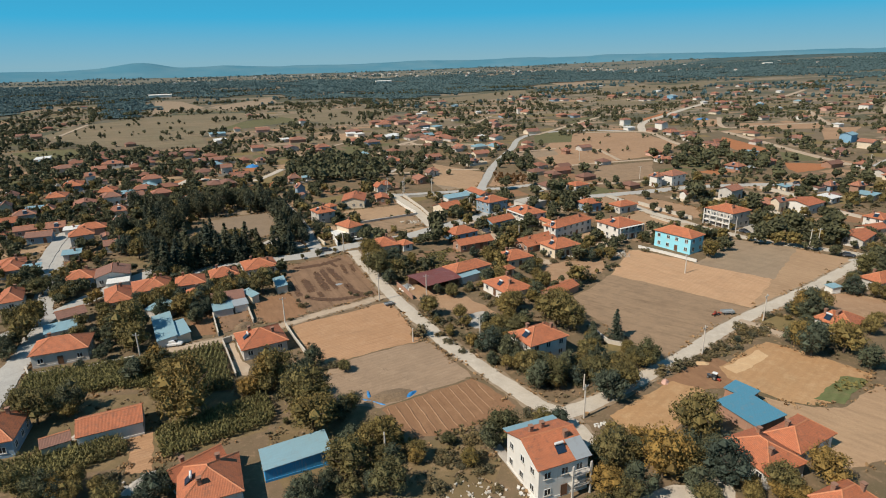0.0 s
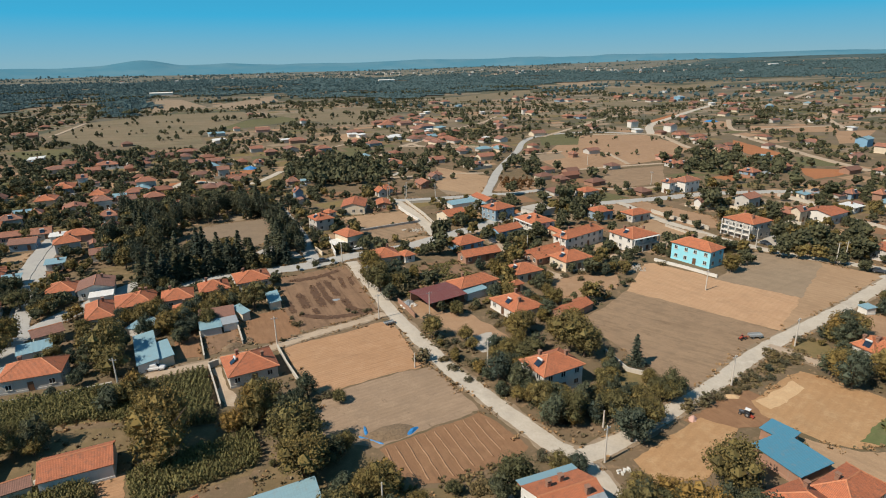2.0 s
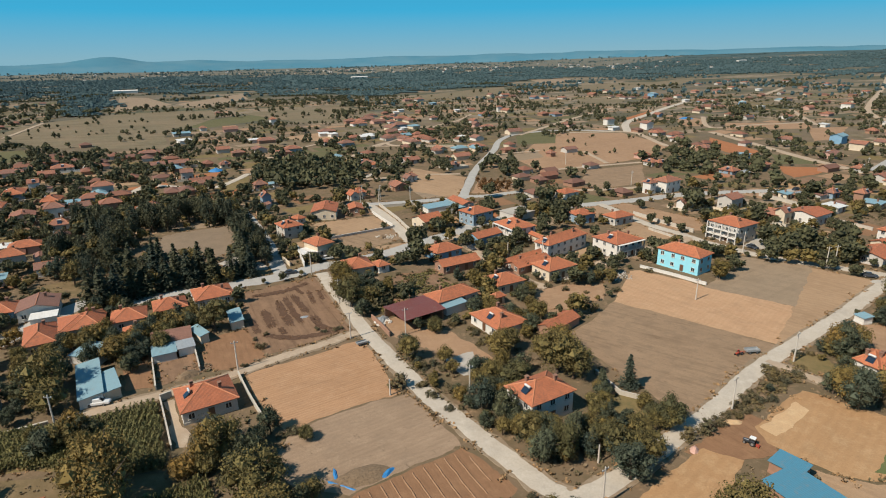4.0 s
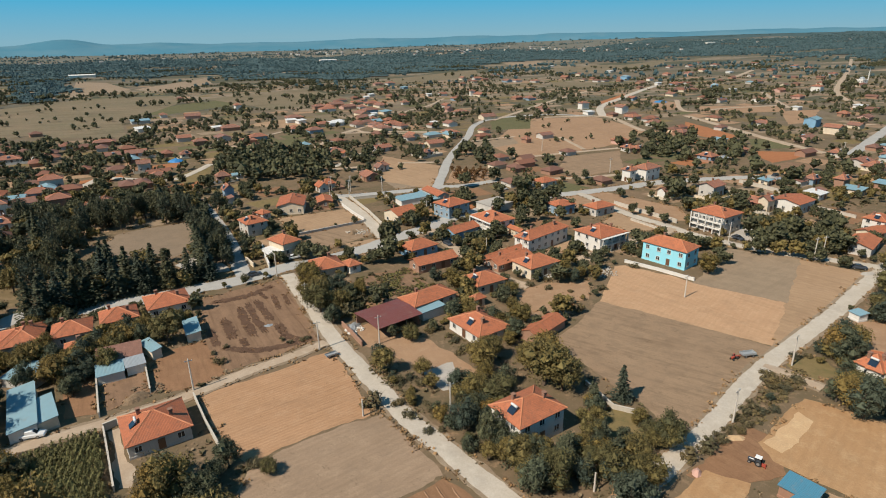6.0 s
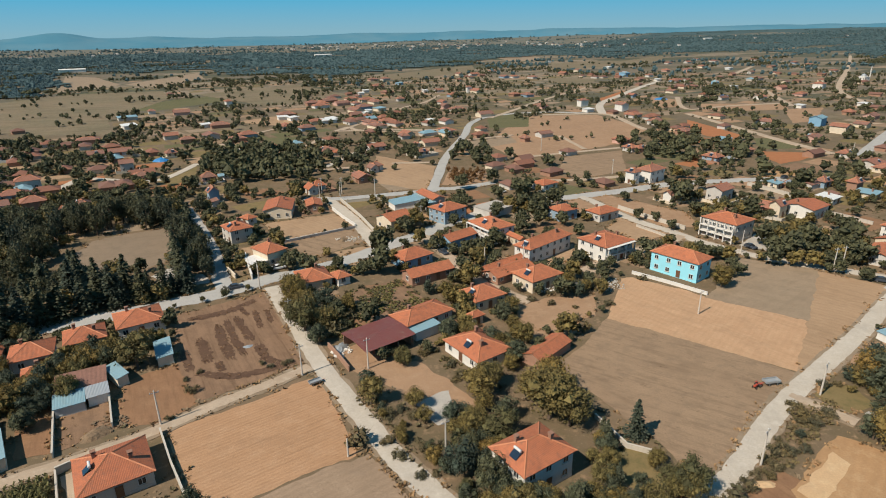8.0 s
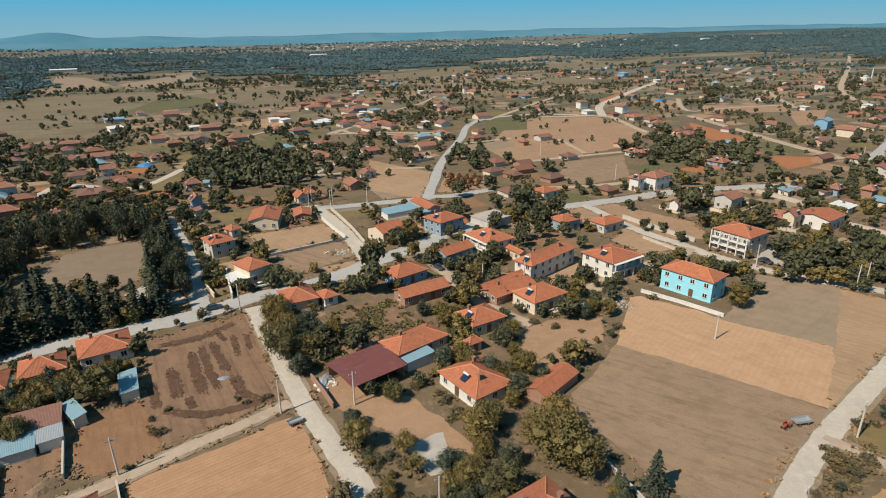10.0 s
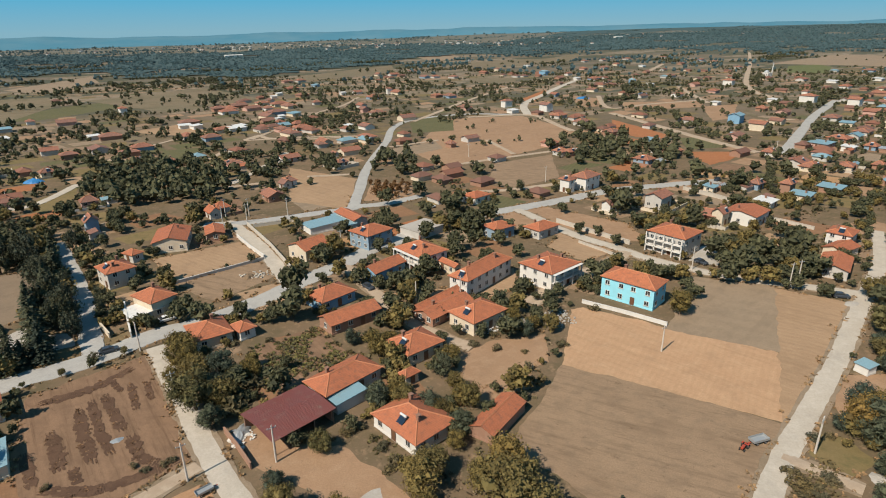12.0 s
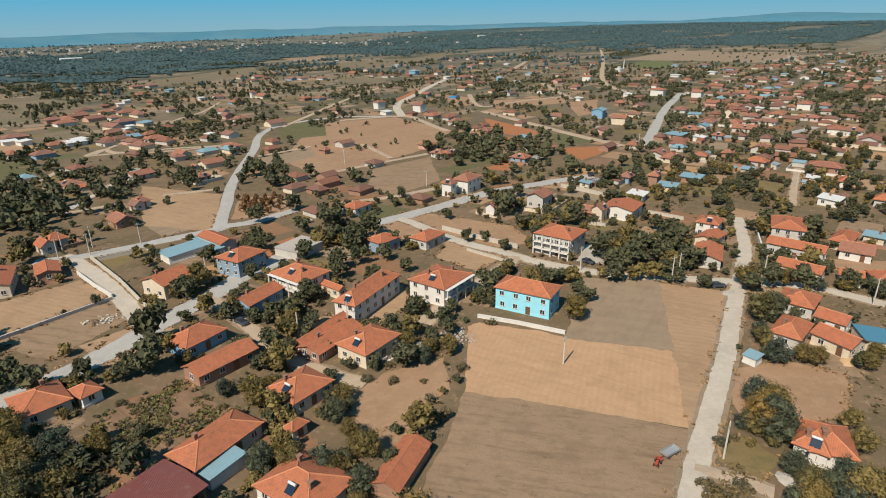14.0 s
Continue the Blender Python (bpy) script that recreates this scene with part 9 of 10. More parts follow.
weed_strips([([(-53.7, 185.5), (-49.3, 177.0), (-44.1, 168.1)], 1.5), ([(-51.0, 190.1), (-46.9, 183.9), (-42.3, 176.8)], 1.4), ([(-52.7, 188.5), (-47.1, 178.3), (-41.8, 170.0)], 1.2), ([(-46.8, 193.1), (-42.2, 183.2)], 1.1), ([(-56.1, 179.0), (-53.0, 174.5), (-49.0, 167.1)], 1.6), ([(-62.6, 188.2), (-54.0, 192.4), (-48.1, 200.0)], 1.8), ([(-50.6, 163.3), (-41.1, 162.2), (-32.5, 166.0), (-29.8, 167.8)], 1.6), ([(-41.0, 176.0), (-36.8, 169.1), (-32.9, 167.4)], 1.5), ([(-44.0, 193.7), (-40.2, 186.1)], 0.8), ([(-51.1, 194.9), (-47.3, 189.9)], 0.8), ([(-57.8, 173.3), (-51.4, 163.7)], 1.3), ([(-47.5, 168.2), (-44.6, 163.6)], 1.2)])
tree('s', -37.2, 166.7, 1.1)
tree('s', -35.0, 165.5, 1.1)
tree('s', -32.3, 166.6, 1.1)
tree('s', -31.3, 167.5, 1.1)
tree('s', -49.7, 163.6, 1.1)
tree('s', -51.3, 160.8, 1.1)
furrows([(-15.8, 106.8), (-9.8, 111.2), (1.8, 119.2), (7.2, 112.4), (5.8, 107.2), (-1.4, 100.8), (-8.7, 98.3)], -60, 2.1, M_RIDGES)
grove([(-131, 143), (-126, 164), (-117, 184), (-81, 166), (-71, 139), (-81, 128), (-87, 123), (-98, 134), (-102, 110)], 'd', 42, 2.1)
grove([(-98, 160), (-94, 170), (-83, 170), (-74, 175), (-65, 181), (-60, 169), (-72, 170), (-83, 155)], 'd', 22, 1.9)
grove([(-77, 121), (-71, 124), (-58, 106), (-65, 105)], 'd', 6, 2.2)
grove([(-47, 110), (-39, 113), (-29, 123), (-20, 108), (-26, 95), (-33, 98)], 'd', 7, 2.4)
hedge([(-66.2, 212.4), (-77.3, 236.2), (-92.2, 262.3), (-108.0, 288.4)], 'pd', 5.5, 2.6)
hedge([(-62.2, 219.8), (-71.5, 240.0), (-83.7, 262.0), (-100.0, 289.8)], 'dp', 6.5, 2.2)
grove([(-104, 277), (-96, 276), (-74, 236), (-69, 220), (-79, 225)], 'd', 16, 2.6)
field('yard', [(-75.7, 218.5), (-69.7, 218.3), (-65.6, 212.0), (-70.3, 209.5)], M_CONCRETE)
bed([(56.6, 133.6), (67.3, 144.8), (77.5, 152.8), (77.9, 147.5), (66.6, 138.4), (58.2, 131.3)], 40, 0.8, M_LEAF_S, 'rank dry weeds along the gravel road')
bed([(29.5, 140.9), (32.6, 143.6), (35.3, 138.1), (33.0, 135.6)], 40, 0.9, M_LEAF_S, 'rank weeds beside the fallow field')
bed([(-15.8, 154.8), (-12.9, 155.8), (2.3, 131.4), (10.4, 120.3), (7.8, 121.6), (-5.0, 137.1)], 45, 0.9, M_LEAF_S, 'rank weeds along the gravel road')
bed([(-4.4, 99.3), (5.0, 105.2), (10.0, 108.4), (9.9, 101.9), (2.1, 94.7), (-4.8, 92.7)], 45, 1.0, M_LEAF_S, 'rank weeds round the white house')
hedge([(-105.6, 172.7), (-101.2, 176.6), (-91.5, 182.0)], 'd', 6.0, 1.9)
grove([(-103, 160), (-89, 162), (-85, 170), (-75, 176), (-69, 168), (-79, 160), (-86, 154), (-96, 151)], 'd', 18, 2.2)
grove([(-88, 160), (-80, 162), (-71, 147), (-79, 149)], 'd', 6, 2.0)
grove([(-71, 170), (-66, 177), (-61, 169), (-56, 166), (-64, 161)], 'd', 6, 2.2)
field('plot', [(-82.4, 153.3), (-77.1, 157.2), (-65.9, 138.2), (-71.3, 137.1)], M_TILLED)
field('plot', [(-70.7, 148.5), (-63.8, 154.2), (-58.3, 145.3), (-64.6, 139.1)], M_PLOUGHED)
tree('c', 22.4, 122.6, 1.8)
tree('c', 24.6, 118.5, 1.8)
tree('c', 17.3, 119.3, 1.6)
tree('c', 30.4, 122.2, 2.0)
tree('c', 30.5, 140.2, 1.5)
tree('c', 12.9, 123.1, 1.7)
tree('c', 30.0, 128.8, 1.5)
tree('c', 32.9, 118.5, 1.6)
hedge([(-25.1, 202.6), (-20.4, 207.2), (-15.7, 210.1)], 's', 1.9, 1.0, True)
hedge([(-25.8, 197.5), (-21.7, 199.6), (-17.3, 202.2)], 's', 2.2, 0.8, True)
hedge([(-22.3, 192.3), (-18.6, 193.5), (-14.3, 195.9)], 's', 2.0, 0.8, True)
hedge([(-18.8, 187.3), (-13.7, 189.5), (-8.4, 194.0)], 's', 2.4, 0.8, True)
bed([(-20.0, 208.0), (-9.8, 210.6), (-0.8, 196.0), (-9.6, 188.4), (-18.4, 181.5), (-23.5, 194.0)], -50, 1.7, M_LEAF_S, 'low green vegetable rows in a kitchen garden')
hedge([(-12.0, 211.2), (-6.5, 204.3), (-0.2, 196.3)], 's', 2.4, 0.9, True)
hedge([(-15.4, 206.7), (-9.9, 199.5), (-6.0, 193.5)], 's', 2.2, 0.6, True)
hedge([(-27.4, 193.3), (-26.7, 187.4), (-26.1, 182.0)], 'dy', 3.4, 1.8, True)
tree('y', -41.0, 115.1, 4.4)
tree('d', -37.3, 114.0, 2.7)
tree('c', -99.7, 201.0, 3.2)
tree('c', -97.7, 203.0, 3.6)
tree('c', -103.8, 210.7, 3.4)
tree('c', -98.4, 205.1, 4.0)
tree('c', -74.4, 213.8, 4.2)
tree('c', -71.2, 208.4, 3.7)
tree('c', -80.0, 224.0, 3.7)
tree('c', -107.5, 203.3, 3.6)
tree('c', -103.7, 190.8, 3.7)
tree('c', -104.0, 183.1, 3.8)
tree('c', -105.2, 178.5, 3.7)
tree('c', -96.0, 189.1, 3.0)
tree('c', -83.2, 197.0, 2.9)
tree('c', -78.2, 199.9, 2.6)
grove([(-80, 168), (-72, 173), (-68, 167), (-74, 163)], 'd', 5, 1.9)
field('yard', [(-84.8, 216.7), (-81.1, 227.5), (-76.3, 218.8), (-78.3, 211.9)], M_CONCRETE)
grove([(-132, 384), (-115, 416), (-69, 392), (-58, 347), (-77, 332), (-114, 351)], 'd', 40, 4.6, True)
grove([(115, 245), (133, 252), (140, 234), (126, 219), (106, 227)], 'd', 14, 3.0)
grove([(104, 309), (121, 314), (115, 290), (99, 282)], 'd', 7, 3.6)
grove([(30, 291), (52, 296), (53, 273), (34, 268)], 'd', 4, 3.0)
grove([(69, 240), (79, 242), (78, 234), (67, 230)], 'd', 5, 2.6)
grove([(-112, 295), (-97, 297), (-87, 276), (-91, 270), (-101, 272)], 'd', 10, 2.8)
grove([(-59, 233), (-48, 232), (-44, 221), (-51, 217)], 'd', 4, 2.2)
grove([(-103, 317), (-83, 316), (-74, 292), (-92, 290)], 'd', 10, 2.8)
tree('d', 15.0, 172.2, 2.4)
tree('d', 17.4, 166.0, 2.1)
tree('d', -1.0, 171.1, 2.0)
tree('s', -7.1, 167.7, 1.6)
tree('d', -29.6, 221.1, 2.0)
tree('d', 88.4, 211.7, 3.0)
tree('d', 86.0, 211.1, 2.1)
tree('s', 59.9, 209.4, 2.0)
tree('s', 31.7, 201.0, 1.7)
tree('d', 31.8, 213.3, 2.1)


# ---- a patchwork of small plots between the houses ----
def small_plots():
    """Gardens and strips of land along the lanes' direction, some with a hedge on one side."""
    c, s = math.cos(radians(33)), math.sin(radians(33))
    kinds = [M_SOIL, M_GRASS, M_FALLOW_B, M_FALLOW, M_GRASS, M_PLOUGHED, M_GREEN, M_MOWN, M_GRASS, M_TILLED, M_SOIL, M_REDSOIL, M_STUBBLE_C]
    near = [M_GRASS, M_SOIL, M_FALLOW, M_TILLED, M_FALLOW_B, M_ROUGH]
    # duller soil colours for the far plots, in place of distance haze
    far = [M_GRASS, M_MOWN, M_FALLOW, M_GREEN, M_DRYTAN, M_ROUGH, M_SOIL]
    groups = {}
    for i in range(-32, 74):
        for j in range(-20, 70):
            u, v = i * 24 + (j % 3) * 7, j * 19
            x, y = u * c - v * s, u * s + v * c
            if not 170 < y < 1000 or not -0.95 * y - 40 < x < 1.5 * y + 40 or rng.random() < 0.22:
                continue
            w, d = rng.uniform(7, 11.5), rng.uniform(5, 9)
            corners = [(x + a * w * c - b * d * s + rng.uniform(-2, 2), y + a * w * s + b * d * c + rng.uniform(-2, 2)) for a, b in ((-1, -1), (1, -1), (1, 1), (-1, 1))]
            if any(inside(q, px, py) for q in CLEAR for px, py in corners + [(x, y)]):
                continue
            groups.setdefault(rng.choice(near if y < 260 else kinds if y < 430 else far), []).append(corners)
            if rng.random() < 0.55 and y > 190:
                k = rng.randrange(4)
                (ax, ay), (bx, by) = corners[k], corners[(k + 1) % 4]
                for h in range(rng.randint(3, 8)):
                    f = rng.random()
                    px, py = ax + (bx - ax) * f, ay + (by - ay) * f
                    if free(px, py, 0.2):
                        tree(rng.choice("sdsdy"), px, py, rng.uniform(0.7, 1.9), True)
    for material, cells in groups.items():
        vs, fs = [], []
        for q in cells:
            o = len(vs)
            vs += [(px, py, rise(px, py) + 0.012) for px, py in q]
            fs.append((o, o + 1, o + 2, o + 3))
        tagged(new("plot", mesh_of("plot", vs, fs, material)), "small garden plots of " + material.name.replace("_", " ") + " between houses", "plot", kind="stuff")


small_plots()


# ---- yards: walls, outbuildings and bushes round the houses ----
for x, y, w, d, rot, detailed in list(HOMES):
    if y > 520:
        continue
    m = pose(x, y, 0, 0, 0, rot)
    if not detailed and rng.random() < 0.45 and y < 430:
        a, b = w * rng.uniform(0.75, 1.0), d * rng.uniform(0.9, 1.2)
        ring_ = [(m @ Vector(q)).to_2d() for q in ((-a, b, 0), (-a, -b, 0), (a, -b, 0), (a, b * 0.6, 0))]
        if not any(near_road(q.x, q.y, 0.3) or inside(f, q.x, q.y) for q in ring_ for f in CLEAR):
            garden_wall([tuple(q) for q in ring_], rng.uniform(1.0, 1.6), 0.22, rng.choice((M_STONEWALL, M_PLASTER_CREAM, M_PLASTER_WHITE, M_BRICK)), "rendered yard wall round a village house")
    if not detailed and rng.random() < 0.6 and y < 430:
        q = m @ Vector((rng.choice((-1, 1)) * (w * 0.5 + 3.6), rng.uniform(-1, 1) * d * 0.4, 0))
        if free(q.x, q.y, 2.2):
            house(q.x, q.y, rng.uniform(4, 6.5), rng.uniform(3, 4.2), rot + rng.choice((0, 90)), 2.1, rng.choice(("gable", "shed", "shed")), 0.7, wall=rng.choice((M_BRICK, M_PLASTER_GREY)), cover=rng.choice((M_TILE_OLD, M_TILE_OLD, M_TILE, M_METAL_GREY, M_METAL_CYAN)), chimneys=0, windows=0)
    for _ in range(rng.randint(5, 10)):
        g = rng.uniform(0, 6.28)
        q = m @ Vector((math.cos(g) * (w * 0.5 + rng.uniform(1.0, 5.0)), math.sin(g) * (d * 0.5 + rng.uniform(1.0, 5.0)), 0))
        if free(q.x, q.y, 0.2) and (y > 170):
            tree(rng.choice("dddsyd"), q.x, q.y, rng.uniform(0.8, 2.3), True)


# ---- the old quarter and the outskirts, far off ----
FAR_VS, FAR_FS, FAR_WHICH = [], [], []


def far_home(x, y, w, d, he, roof, turn, wall, top):
    """One small distant house: walls under wide eaves, and its slopes."""
    m = pose(x, y, rise(x, y), 0, 0, turn)
    slopes, _ = roof_data(w, d, he, roof, 1.7)
    W, D = w / 2 - 0.6, d / 2 - 0.6
    v, f = box_data(-W, -D, 0, W, D, he + 0.05, at=len(FAR_VS))
    FAR_VS.extend(m @ Vector(q) for q in v)
    FAR_FS.extend(f[1:])
    FAR_WHICH.extend([wall] * 5)
    for s in slopes:
        o = len(FAR_VS)
        FAR_VS.extend(m @ (Vector(q) + Vector((0, 0, 0.12))) for q in s)
        FAR_FS.append(tuple(range(o, o + len(s))))
        FAR_WHICH.append(top)
    if roof == "gable":
        for sx in (-W, W):
            o = len(FAR_VS)
            FAR_VS.extend(m @ Vector(q) for q in ((sx, -D, he), (sx, D, he), (sx, 0, he + 1.6)))
            FAR_FS.append((o, o + 1, o + 2))
            FAR_WHICH.append(wall)


def far_homes():
    """Small distant houses, too many to count: the old quarter, the outskirts and a village beyond the woods."""
    mats = [M_PLASTER_CREAM, M_BRICK, M_PLASTER_GREY, M_TILE_MID, M_TILE_OLD, M_METAL_CYAN, M_PLASTER_WHITE]
    made = tries = 0
    while made < 330 and tries < 24000:
        tries += 1
        y = rng.uniform(310, 1000)
        x = rng.uniform(-0.8 * y, 1.6 * y)
        quarter = x > 0.62 * y and y < 800
        left = x < -0.42 * y and y < 440
        dense = noise.noise(Vector((x / 110, y / 110, 9))) + (0.32 if quarter or left else 0.0) - (0.3 if y > 760 and x < 0 else 0.0)
        if dense < 0.16 or not free(x, y, 2.0):
            continue
        far_home(x, y, rng.uniform(8, 12.5), rng.uniform(6.5, 9), rng.choice((1.9, 2.1, 2.3, 2.2)), rng.choice(("hip", "gable", "hip")),
                 rng.choice((33, -57, 38, -52)) + rng.uniform(-6, 6), rng.choice((0, 1, 2, 2, 1)), rng.choice((3, 4, 3, 4, 4, 3, 4, 3, 4, 5)))
        occupy(x, y, 4.5)
        made += 1
    for _ in range(110):
        r, a = rng.uniform(2250, 3500), rng.gauss(-0.06, 0.26)
        far_home(r * math.sin(a), r * math.cos(a), rng.uniform(9, 16), rng.uniform(8, 11), rng.uniform(4, 7), "hip", rng.uniform(0, 90), rng.choice((2, 6, 0)), rng.choice((4, 4, 2)))
    for x, y, w, d in ((-712, 1235, 46, 9), (-340, 1830, 50, 12), (1120, 2650, 50, 14)):
        far_home(x, y, w, d, 5, "gable", 28, 6, 6)
    me = mesh_of("distant_houses", FAR_VS, FAR_FS, mats[0])
    for mt in mats[1:]:
        me.materials.append(mt)
    me.polygons.foreach_set("material_index", FAR_WHICH)
    tagged(new("distant_houses", me), "distant village houses with pale walls and clay tile roofs", "houses", kind="stuff")


far_homes()


# ---- trees and bushes between the houses ----
for _ in range(12500):
    y = 175 + 720 * rng.random() ** 1.25
    x = rng.uniform(-0.85 * y - 40, 1.5 * y + 60)
    d = noise.noise(Vector((x / 38, y / 38, 2))) + 0.5 * noise.noise(Vector((x / 12, y / 12, 7)))
    if d < (-0.06 if x > -0.3 * y or y > 420 else -0.28) + (0.14 if y > 440 else 0.0) or not free(x, y, 0.4):
        continue
    big = rng.random() ** 2.2
    tree(rng.choice("ddddddsy"), x, y, 0.9 + 3.3 * big, True)
    if big > 0.3:
        occupy(x, y, 0.6)
for _ in range(420):
    y0 = rng.uniform(400, 1400)
    x0 = rng.uniform(-0.95, 1.2) * y0
    if noise.noise(Vector((x0 / 160, y0 / 90, 4))) < -0.1:
        continue
    turn, step, size = radians(rng.choice((24, 33, 18, -57)) + rng.gauss(0, 5)), rng.uniform(3.0, 5.0), rng.uniform(1.2, 2.6) * (0.75 + y0 / 2000)
    for k in range(rng.randint(8, 34)):
        x, y = x0 + math.cos(turn) * k * step + rng.gauss(0, 1.3), y0 + math.sin(turn) * k * step + rng.gauss(0, 1.3)
        if free(x, y, 0.6, rng.random() < 0.8):
            tree("d", x, y, size * rng.uniform(0.6, 1.3), True)
plant_far()

# the forest belt round the plain, and the clearings in it
WOODS = [
    [(-722, 821), (-778, 970), (-872, 1217), (-867, 1418), (-612, 1156), (-555, 1211), (-488, 1289), (-316, 1058), (-251, 1134), (-167, 1024), (-94, 1197), (5, 1287), (-130, 2650), (-481, 2158), (-1149, 2507), (-1415, 2134), (-1982, 2266)],
    [(5, 1287), (54, 1289), (132, 1578), (296, 1677), (428, 1605), (629, 1777), (706, 1705), (839, 1797), (921, 1603), (1080, 1674), (951, 1386), (1290, 1578), (1333, 1407), (1616, 1346), (2399, 1736), (3705, 2641), (4139, 4200), (1495, 4228), (450, 2500), (167, 3029), (-130, 2537)],
    [(-1000, 770), (-722, 821), (-872, 1217), (-1415, 2134), (-1982, 2266), (-2600, 2100), (-1500, 900)],
    [(-640, 905), (-560, 960), (-500, 905), (-560, 850)],
    [(-1046, 1507), (-1006, 1568), (-984, 1697), (-766, 1486), (-586, 1249), (-649, 1184), (-642, 1063), (-559, 944), (-479, 765), (-479, 708)],
]
CLEARINGS = [
    [(703, 1708), (839, 1797), (1144, 1974), (1287, 2035), (1202, 1906), (784, 1683)],
    [(374, 2198), (609, 2413), (985, 2735), (863, 2407), (544, 2163)],
    [(-94, 2085), (36, 2770), (30, 2402), (-54, 2051)],
    [(1134, 1616), (1340, 1828), (1329, 1756), (1162, 1528), (1047, 1480)],
    [(-390, 1242), (-397, 1395), (-354, 1232), (-361, 1162)],
    [(-812, 1364), (-779, 1526), (-708, 1381), (-755, 1282)],
    [(-599, 1463), (-615, 1673), (-569, 1755), (-535, 1653), (-551, 1409)],
    [(-310, 1265), (-263, 1289), (-251, 1217), (-294, 1219)],
    [(1883, 1985), (2493, 2234), (2668, 2093), (2182, 1965)],
    [(1500, 1916), (2014, 2088), (1776, 1876)],
    [(-659, 1504), (-592, 1565), (-557, 1471), (-609, 1389)],
    [(-720, 1200), (-700, 1260), (-570, 1075), (-488, 941), (-535, 885)],
    [(-822, 2479), (-834, 2150), (-773, 1997), (-723, 2214)],
    [(-918, 1130), (-955, 1353), (-911, 1301), (-849, 1058)],
]


def wooded(x, y):
    """Inside the forest belt, with an uneven edge, and not in a clearing or a forest ride."""
    px, py = x + 26 * noise.noise(Vector((x / 60, y / 60, 1))), y + 26 * noise.noise(Vector((x / 60, y / 60, 8)))
    if not any(inside(q, px, py) for q in WOODS) or any(inside(q, px, py) for q in CLEARINGS):
        return False
    gap = noise.noise(Vector((x / 210, y / 95, 12)))
    return gap < (0.42 if x > -150 else 0.36)


def wood_floor():
    """The ground of the forest belt, with shade and blue haze put into its colour."""
    vs, fs, at = [], [], {}
    step = 34
    for i in range(-78, 124):
        for j in range(22, 126):
            cx, cy = (i + 0.5) * step, (j + 0.5) * step
            if not wooded(cx, cy):
                continue
            quad = []
            for a, b in ((i, j), (i + 1, j), (i + 1, j + 1), (i, j + 1)):
                if (a, b) not in at:
                    at[a, b] = len(vs)
                    px, py = a * step + 11 * noise.noise(Vector((a, b, 1.5))), b * step + 11 * noise.noise(Vector((a, b, 8.5)))
                    vs.append((px, py, rise(px, py) + 1.5))
                quad.append(at[a, b])
            fs.append(tuple(quad))
    tagged(new("woodland_floor", mesh_of("woodland_floor", vs, fs, M_FORESTFLOOR)), "forest belt floor between clearings, coloured hazy blue-green", "woodland", kind="structure")


wood_floor()


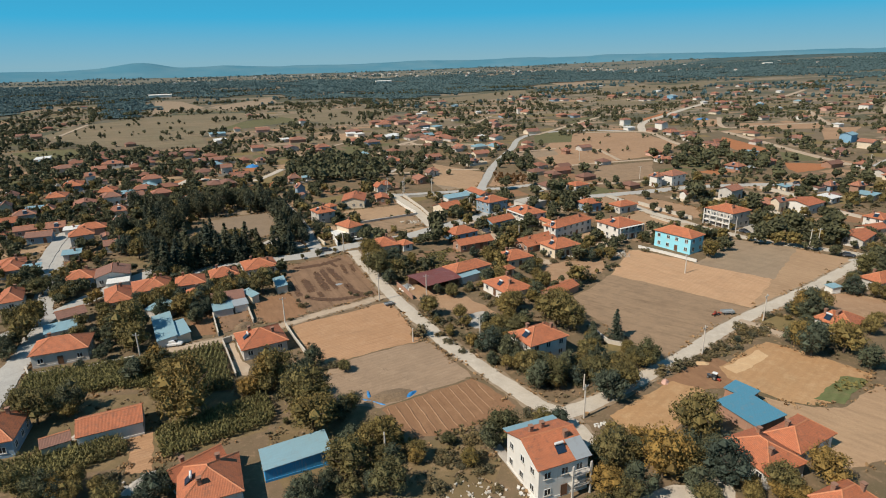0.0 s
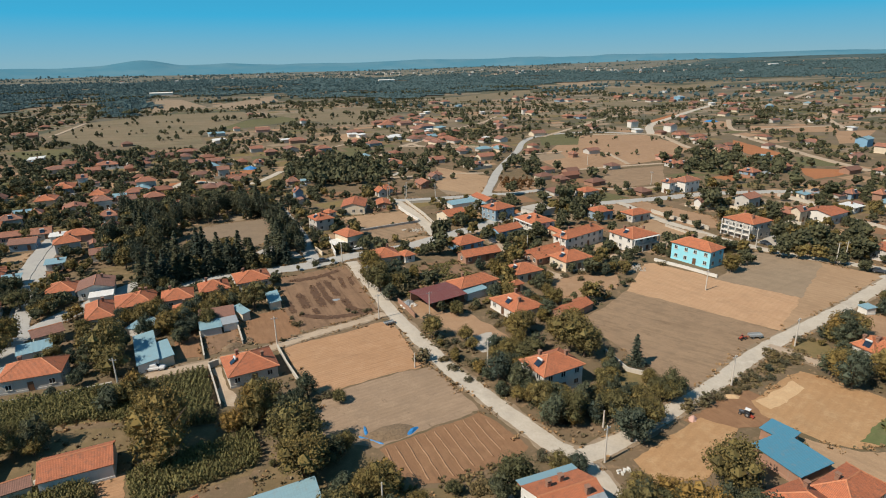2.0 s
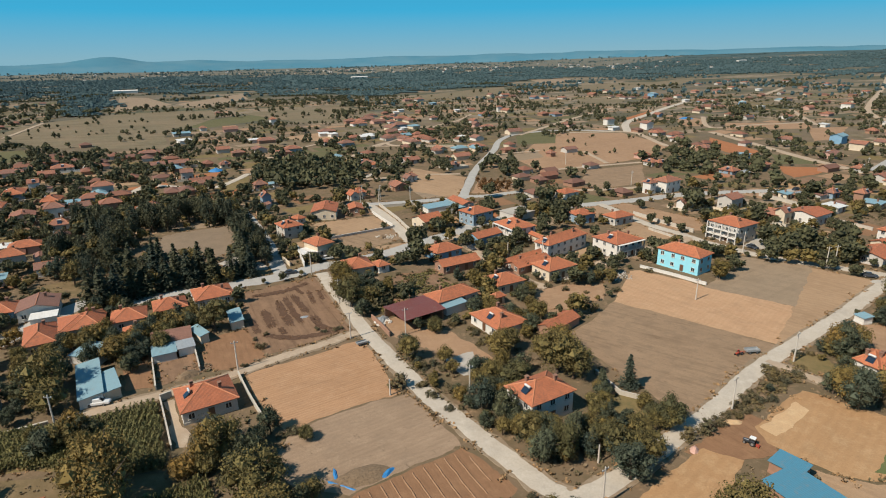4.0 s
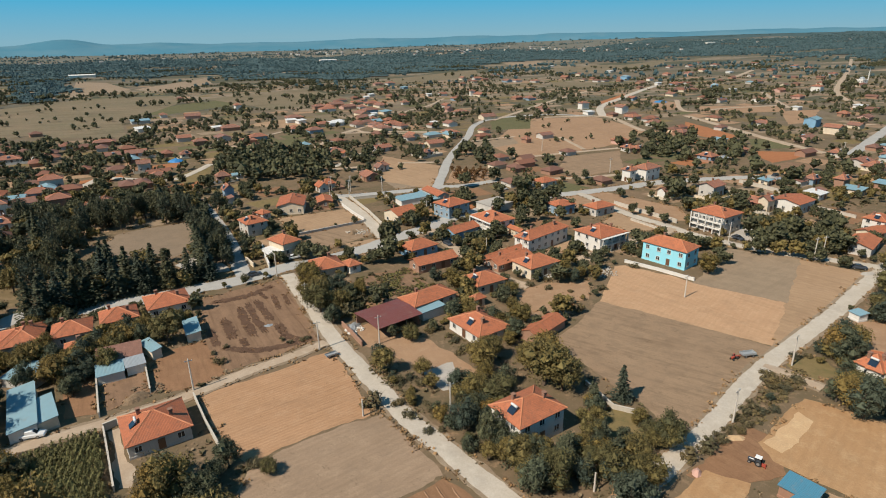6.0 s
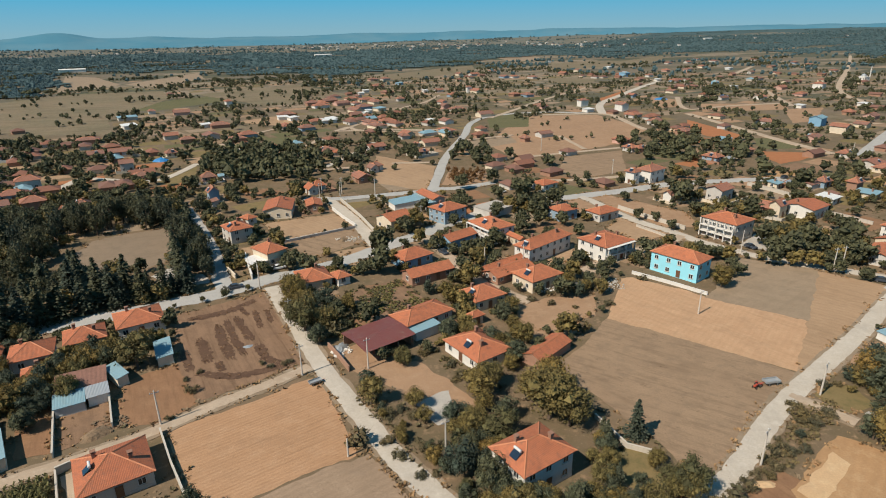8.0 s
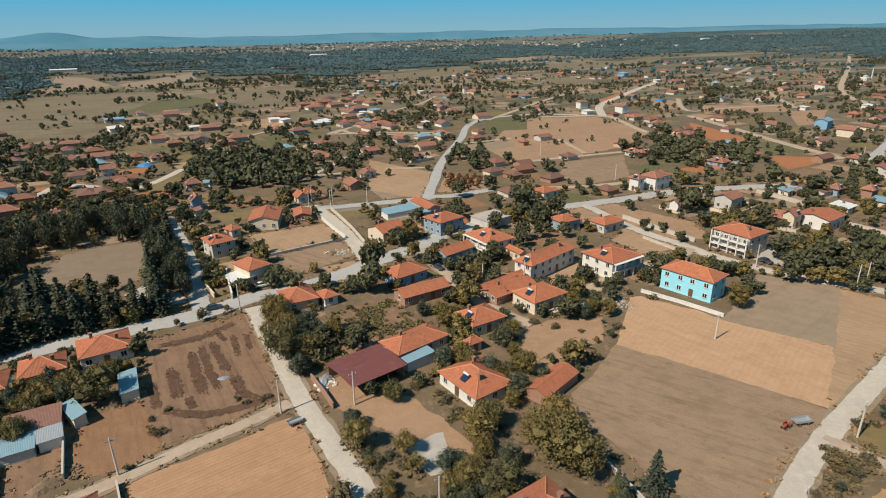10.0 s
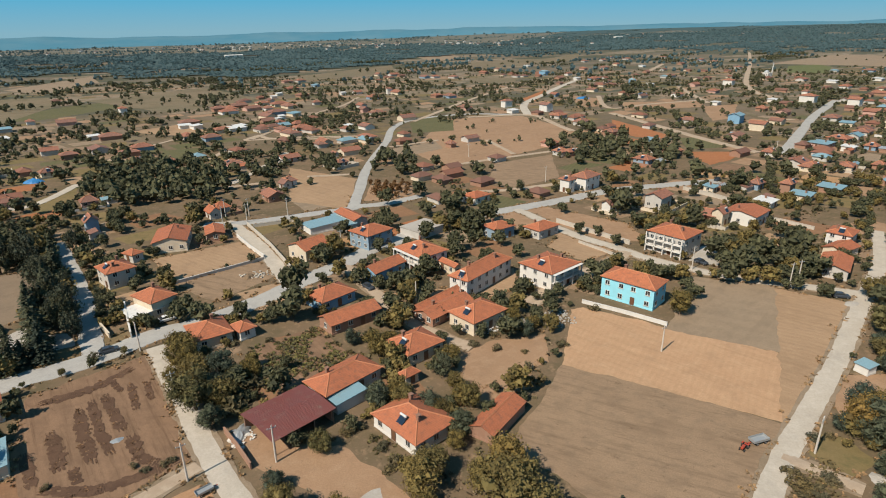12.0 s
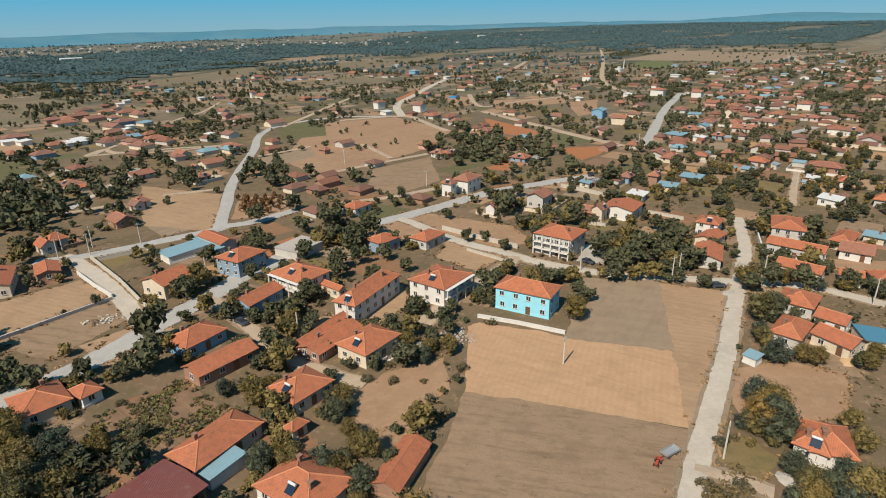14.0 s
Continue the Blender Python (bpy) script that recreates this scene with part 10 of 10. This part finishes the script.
def woods():
    """Far trees nobody could count: dense in the forest belt, in rows and dots over the plain beyond."""
    vs, fs = [], []

    def tuft(x, y, r):
        z = rise(x, y)
        o = len(vs)
        n = 5
        for lv, (k, h) in enumerate(((0.8, 0.15), (1.0, 0.8), (0.6, 1.45))):
            for i in range(n):
                g = i * 6.283 / n + lv * 0.5
                q = r * k * rng.uniform(0.7, 1.2)
                vs.append((x + math.cos(g) * q, y + math.sin(g) * q, z + r * h * rng.uniform(0.85, 1.15)))
        for lv in (0, 1):
            for i in range(n):
                j = (i + 1) % n
                fs.append((o + lv * n + i, o + lv * n + j, o + lv * n + n + j, o + lv * n + n + i))
        fs.append(tuple(range(o + 2 * n, o + 3 * n)))
    for _ in range(52000):
        y = 760 + 2600 * rng.random() ** 1.7
        x = rng.uniform(-1.0, 1.4) * y
        if wooded(x, y):
            tuft(x, y, rng.uniform(1.3, 2.6) * (0.8 + math.hypot(x, y) / 4000))
    for _ in range(5200):
        y = rng.uniform(850, 4300)
        x = rng.uniform(-1.0, 1.3) * y
        d = noise.noise(Vector((x / 260, y / 150, 21)))
        if d > 0.05 and not wooded(x, y) and not any(inside(q, x, y) for q in CLEAR):
            tuft(x, y, rng.uniform(2.0, 4.6) * (0.7 + y / 5000))
    for _ in range(300):
        x0, y0, turn, n = rng.uniform(-1.0, 1.2), rng.uniform(1100, 4200), rng.choice((0.55, 0.62, -1.0, 2.1)) + rng.gauss(0, 0.1), rng.randint(8, 30)
        for k in range(n):
            x, y = x0 * y0 + math.cos(turn) * k * 11 + rng.gauss(0, 3), y0 + math.sin(turn) * k * 11 + rng.gauss(0, 3)
            if not any(inside(q, x, y) for q in CLEAR):
                tuft(x, y, rng.uniform(2.2, 4.4))
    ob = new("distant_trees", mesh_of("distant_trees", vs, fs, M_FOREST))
    tagged(ob, "distant woodland and field trees coloured hazy blue-green", "woodland", kind="stuff")


woods()


# ---- weeds along the edges of plots and roads ----
spots = []
for q in EDGES:
    for a, b in zip(q, q[1:] + q[:1]):
        if max(a[1], b[1]) > 330:
            continue
        for i in range(int(math.dist(a, b) / 0.5)):
            u = rng.random()
            x, y = a[0] + (b[0] - a[0]) * u + rng.gauss(0, 0.7), a[1] + (b[1] - a[1]) * u + rng.gauss(0, 0.7)
            if noise.noise(Vector((x / 5, y / 5, 8))) > 0.0 and not near_road(x, y, -0.3) and not any(inside(o, x, y) for o in CLEAR if o is not q):
                spots.append((x, y))
for line, hw in LINES:
    for a, b in zip(line, line[1:]):
        if a[1] > 330 or math.dist(a, b) < 0.1:
            continue
        d = Vector((b[0] - a[0], b[1] - a[1])).normalized()
        for i in range(int(math.dist(a, b) / 0.35)):
            u, k = rng.random(), rng.choice((-1, 1)) * (hw + abs(rng.gauss(0.2, 0.7)))
            x, y = a[0] + (b[0] - a[0]) * u - d.y * k, a[1] + (b[1] - a[1]) * u + d.x * k
            if noise.noise(Vector((x / 6, y / 6, 1))) > -0.1 and not near_road(x, y, -0.1):
                spots.append((x, y))
tufts("weeds", spots, M_WEED, "dry straw-coloured weeds along plots and roads", 0.12, 0.42, 0.5)
spots = []
for _ in range(20000):
    y = 75 + 200 * rng.random()
    x = rng.uniform(-0.85 * y - 20, 0.85 * y + 30)
    if noise.noise(Vector((x / 12, y / 12, 5))) > 0.05 and free(x, y, 0.3):
        spots.append((x, y))
tufts("undergrowth", spots[::2], M_LEAF_S, "low dry undergrowth in gardens and on waste ground", 0.12, 0.5, 0.55)
tufts("dry_grass", spots[1::2], M_WEED, "clumps of bleached dry grass on waste ground", 0.1, 0.4, 0.6)
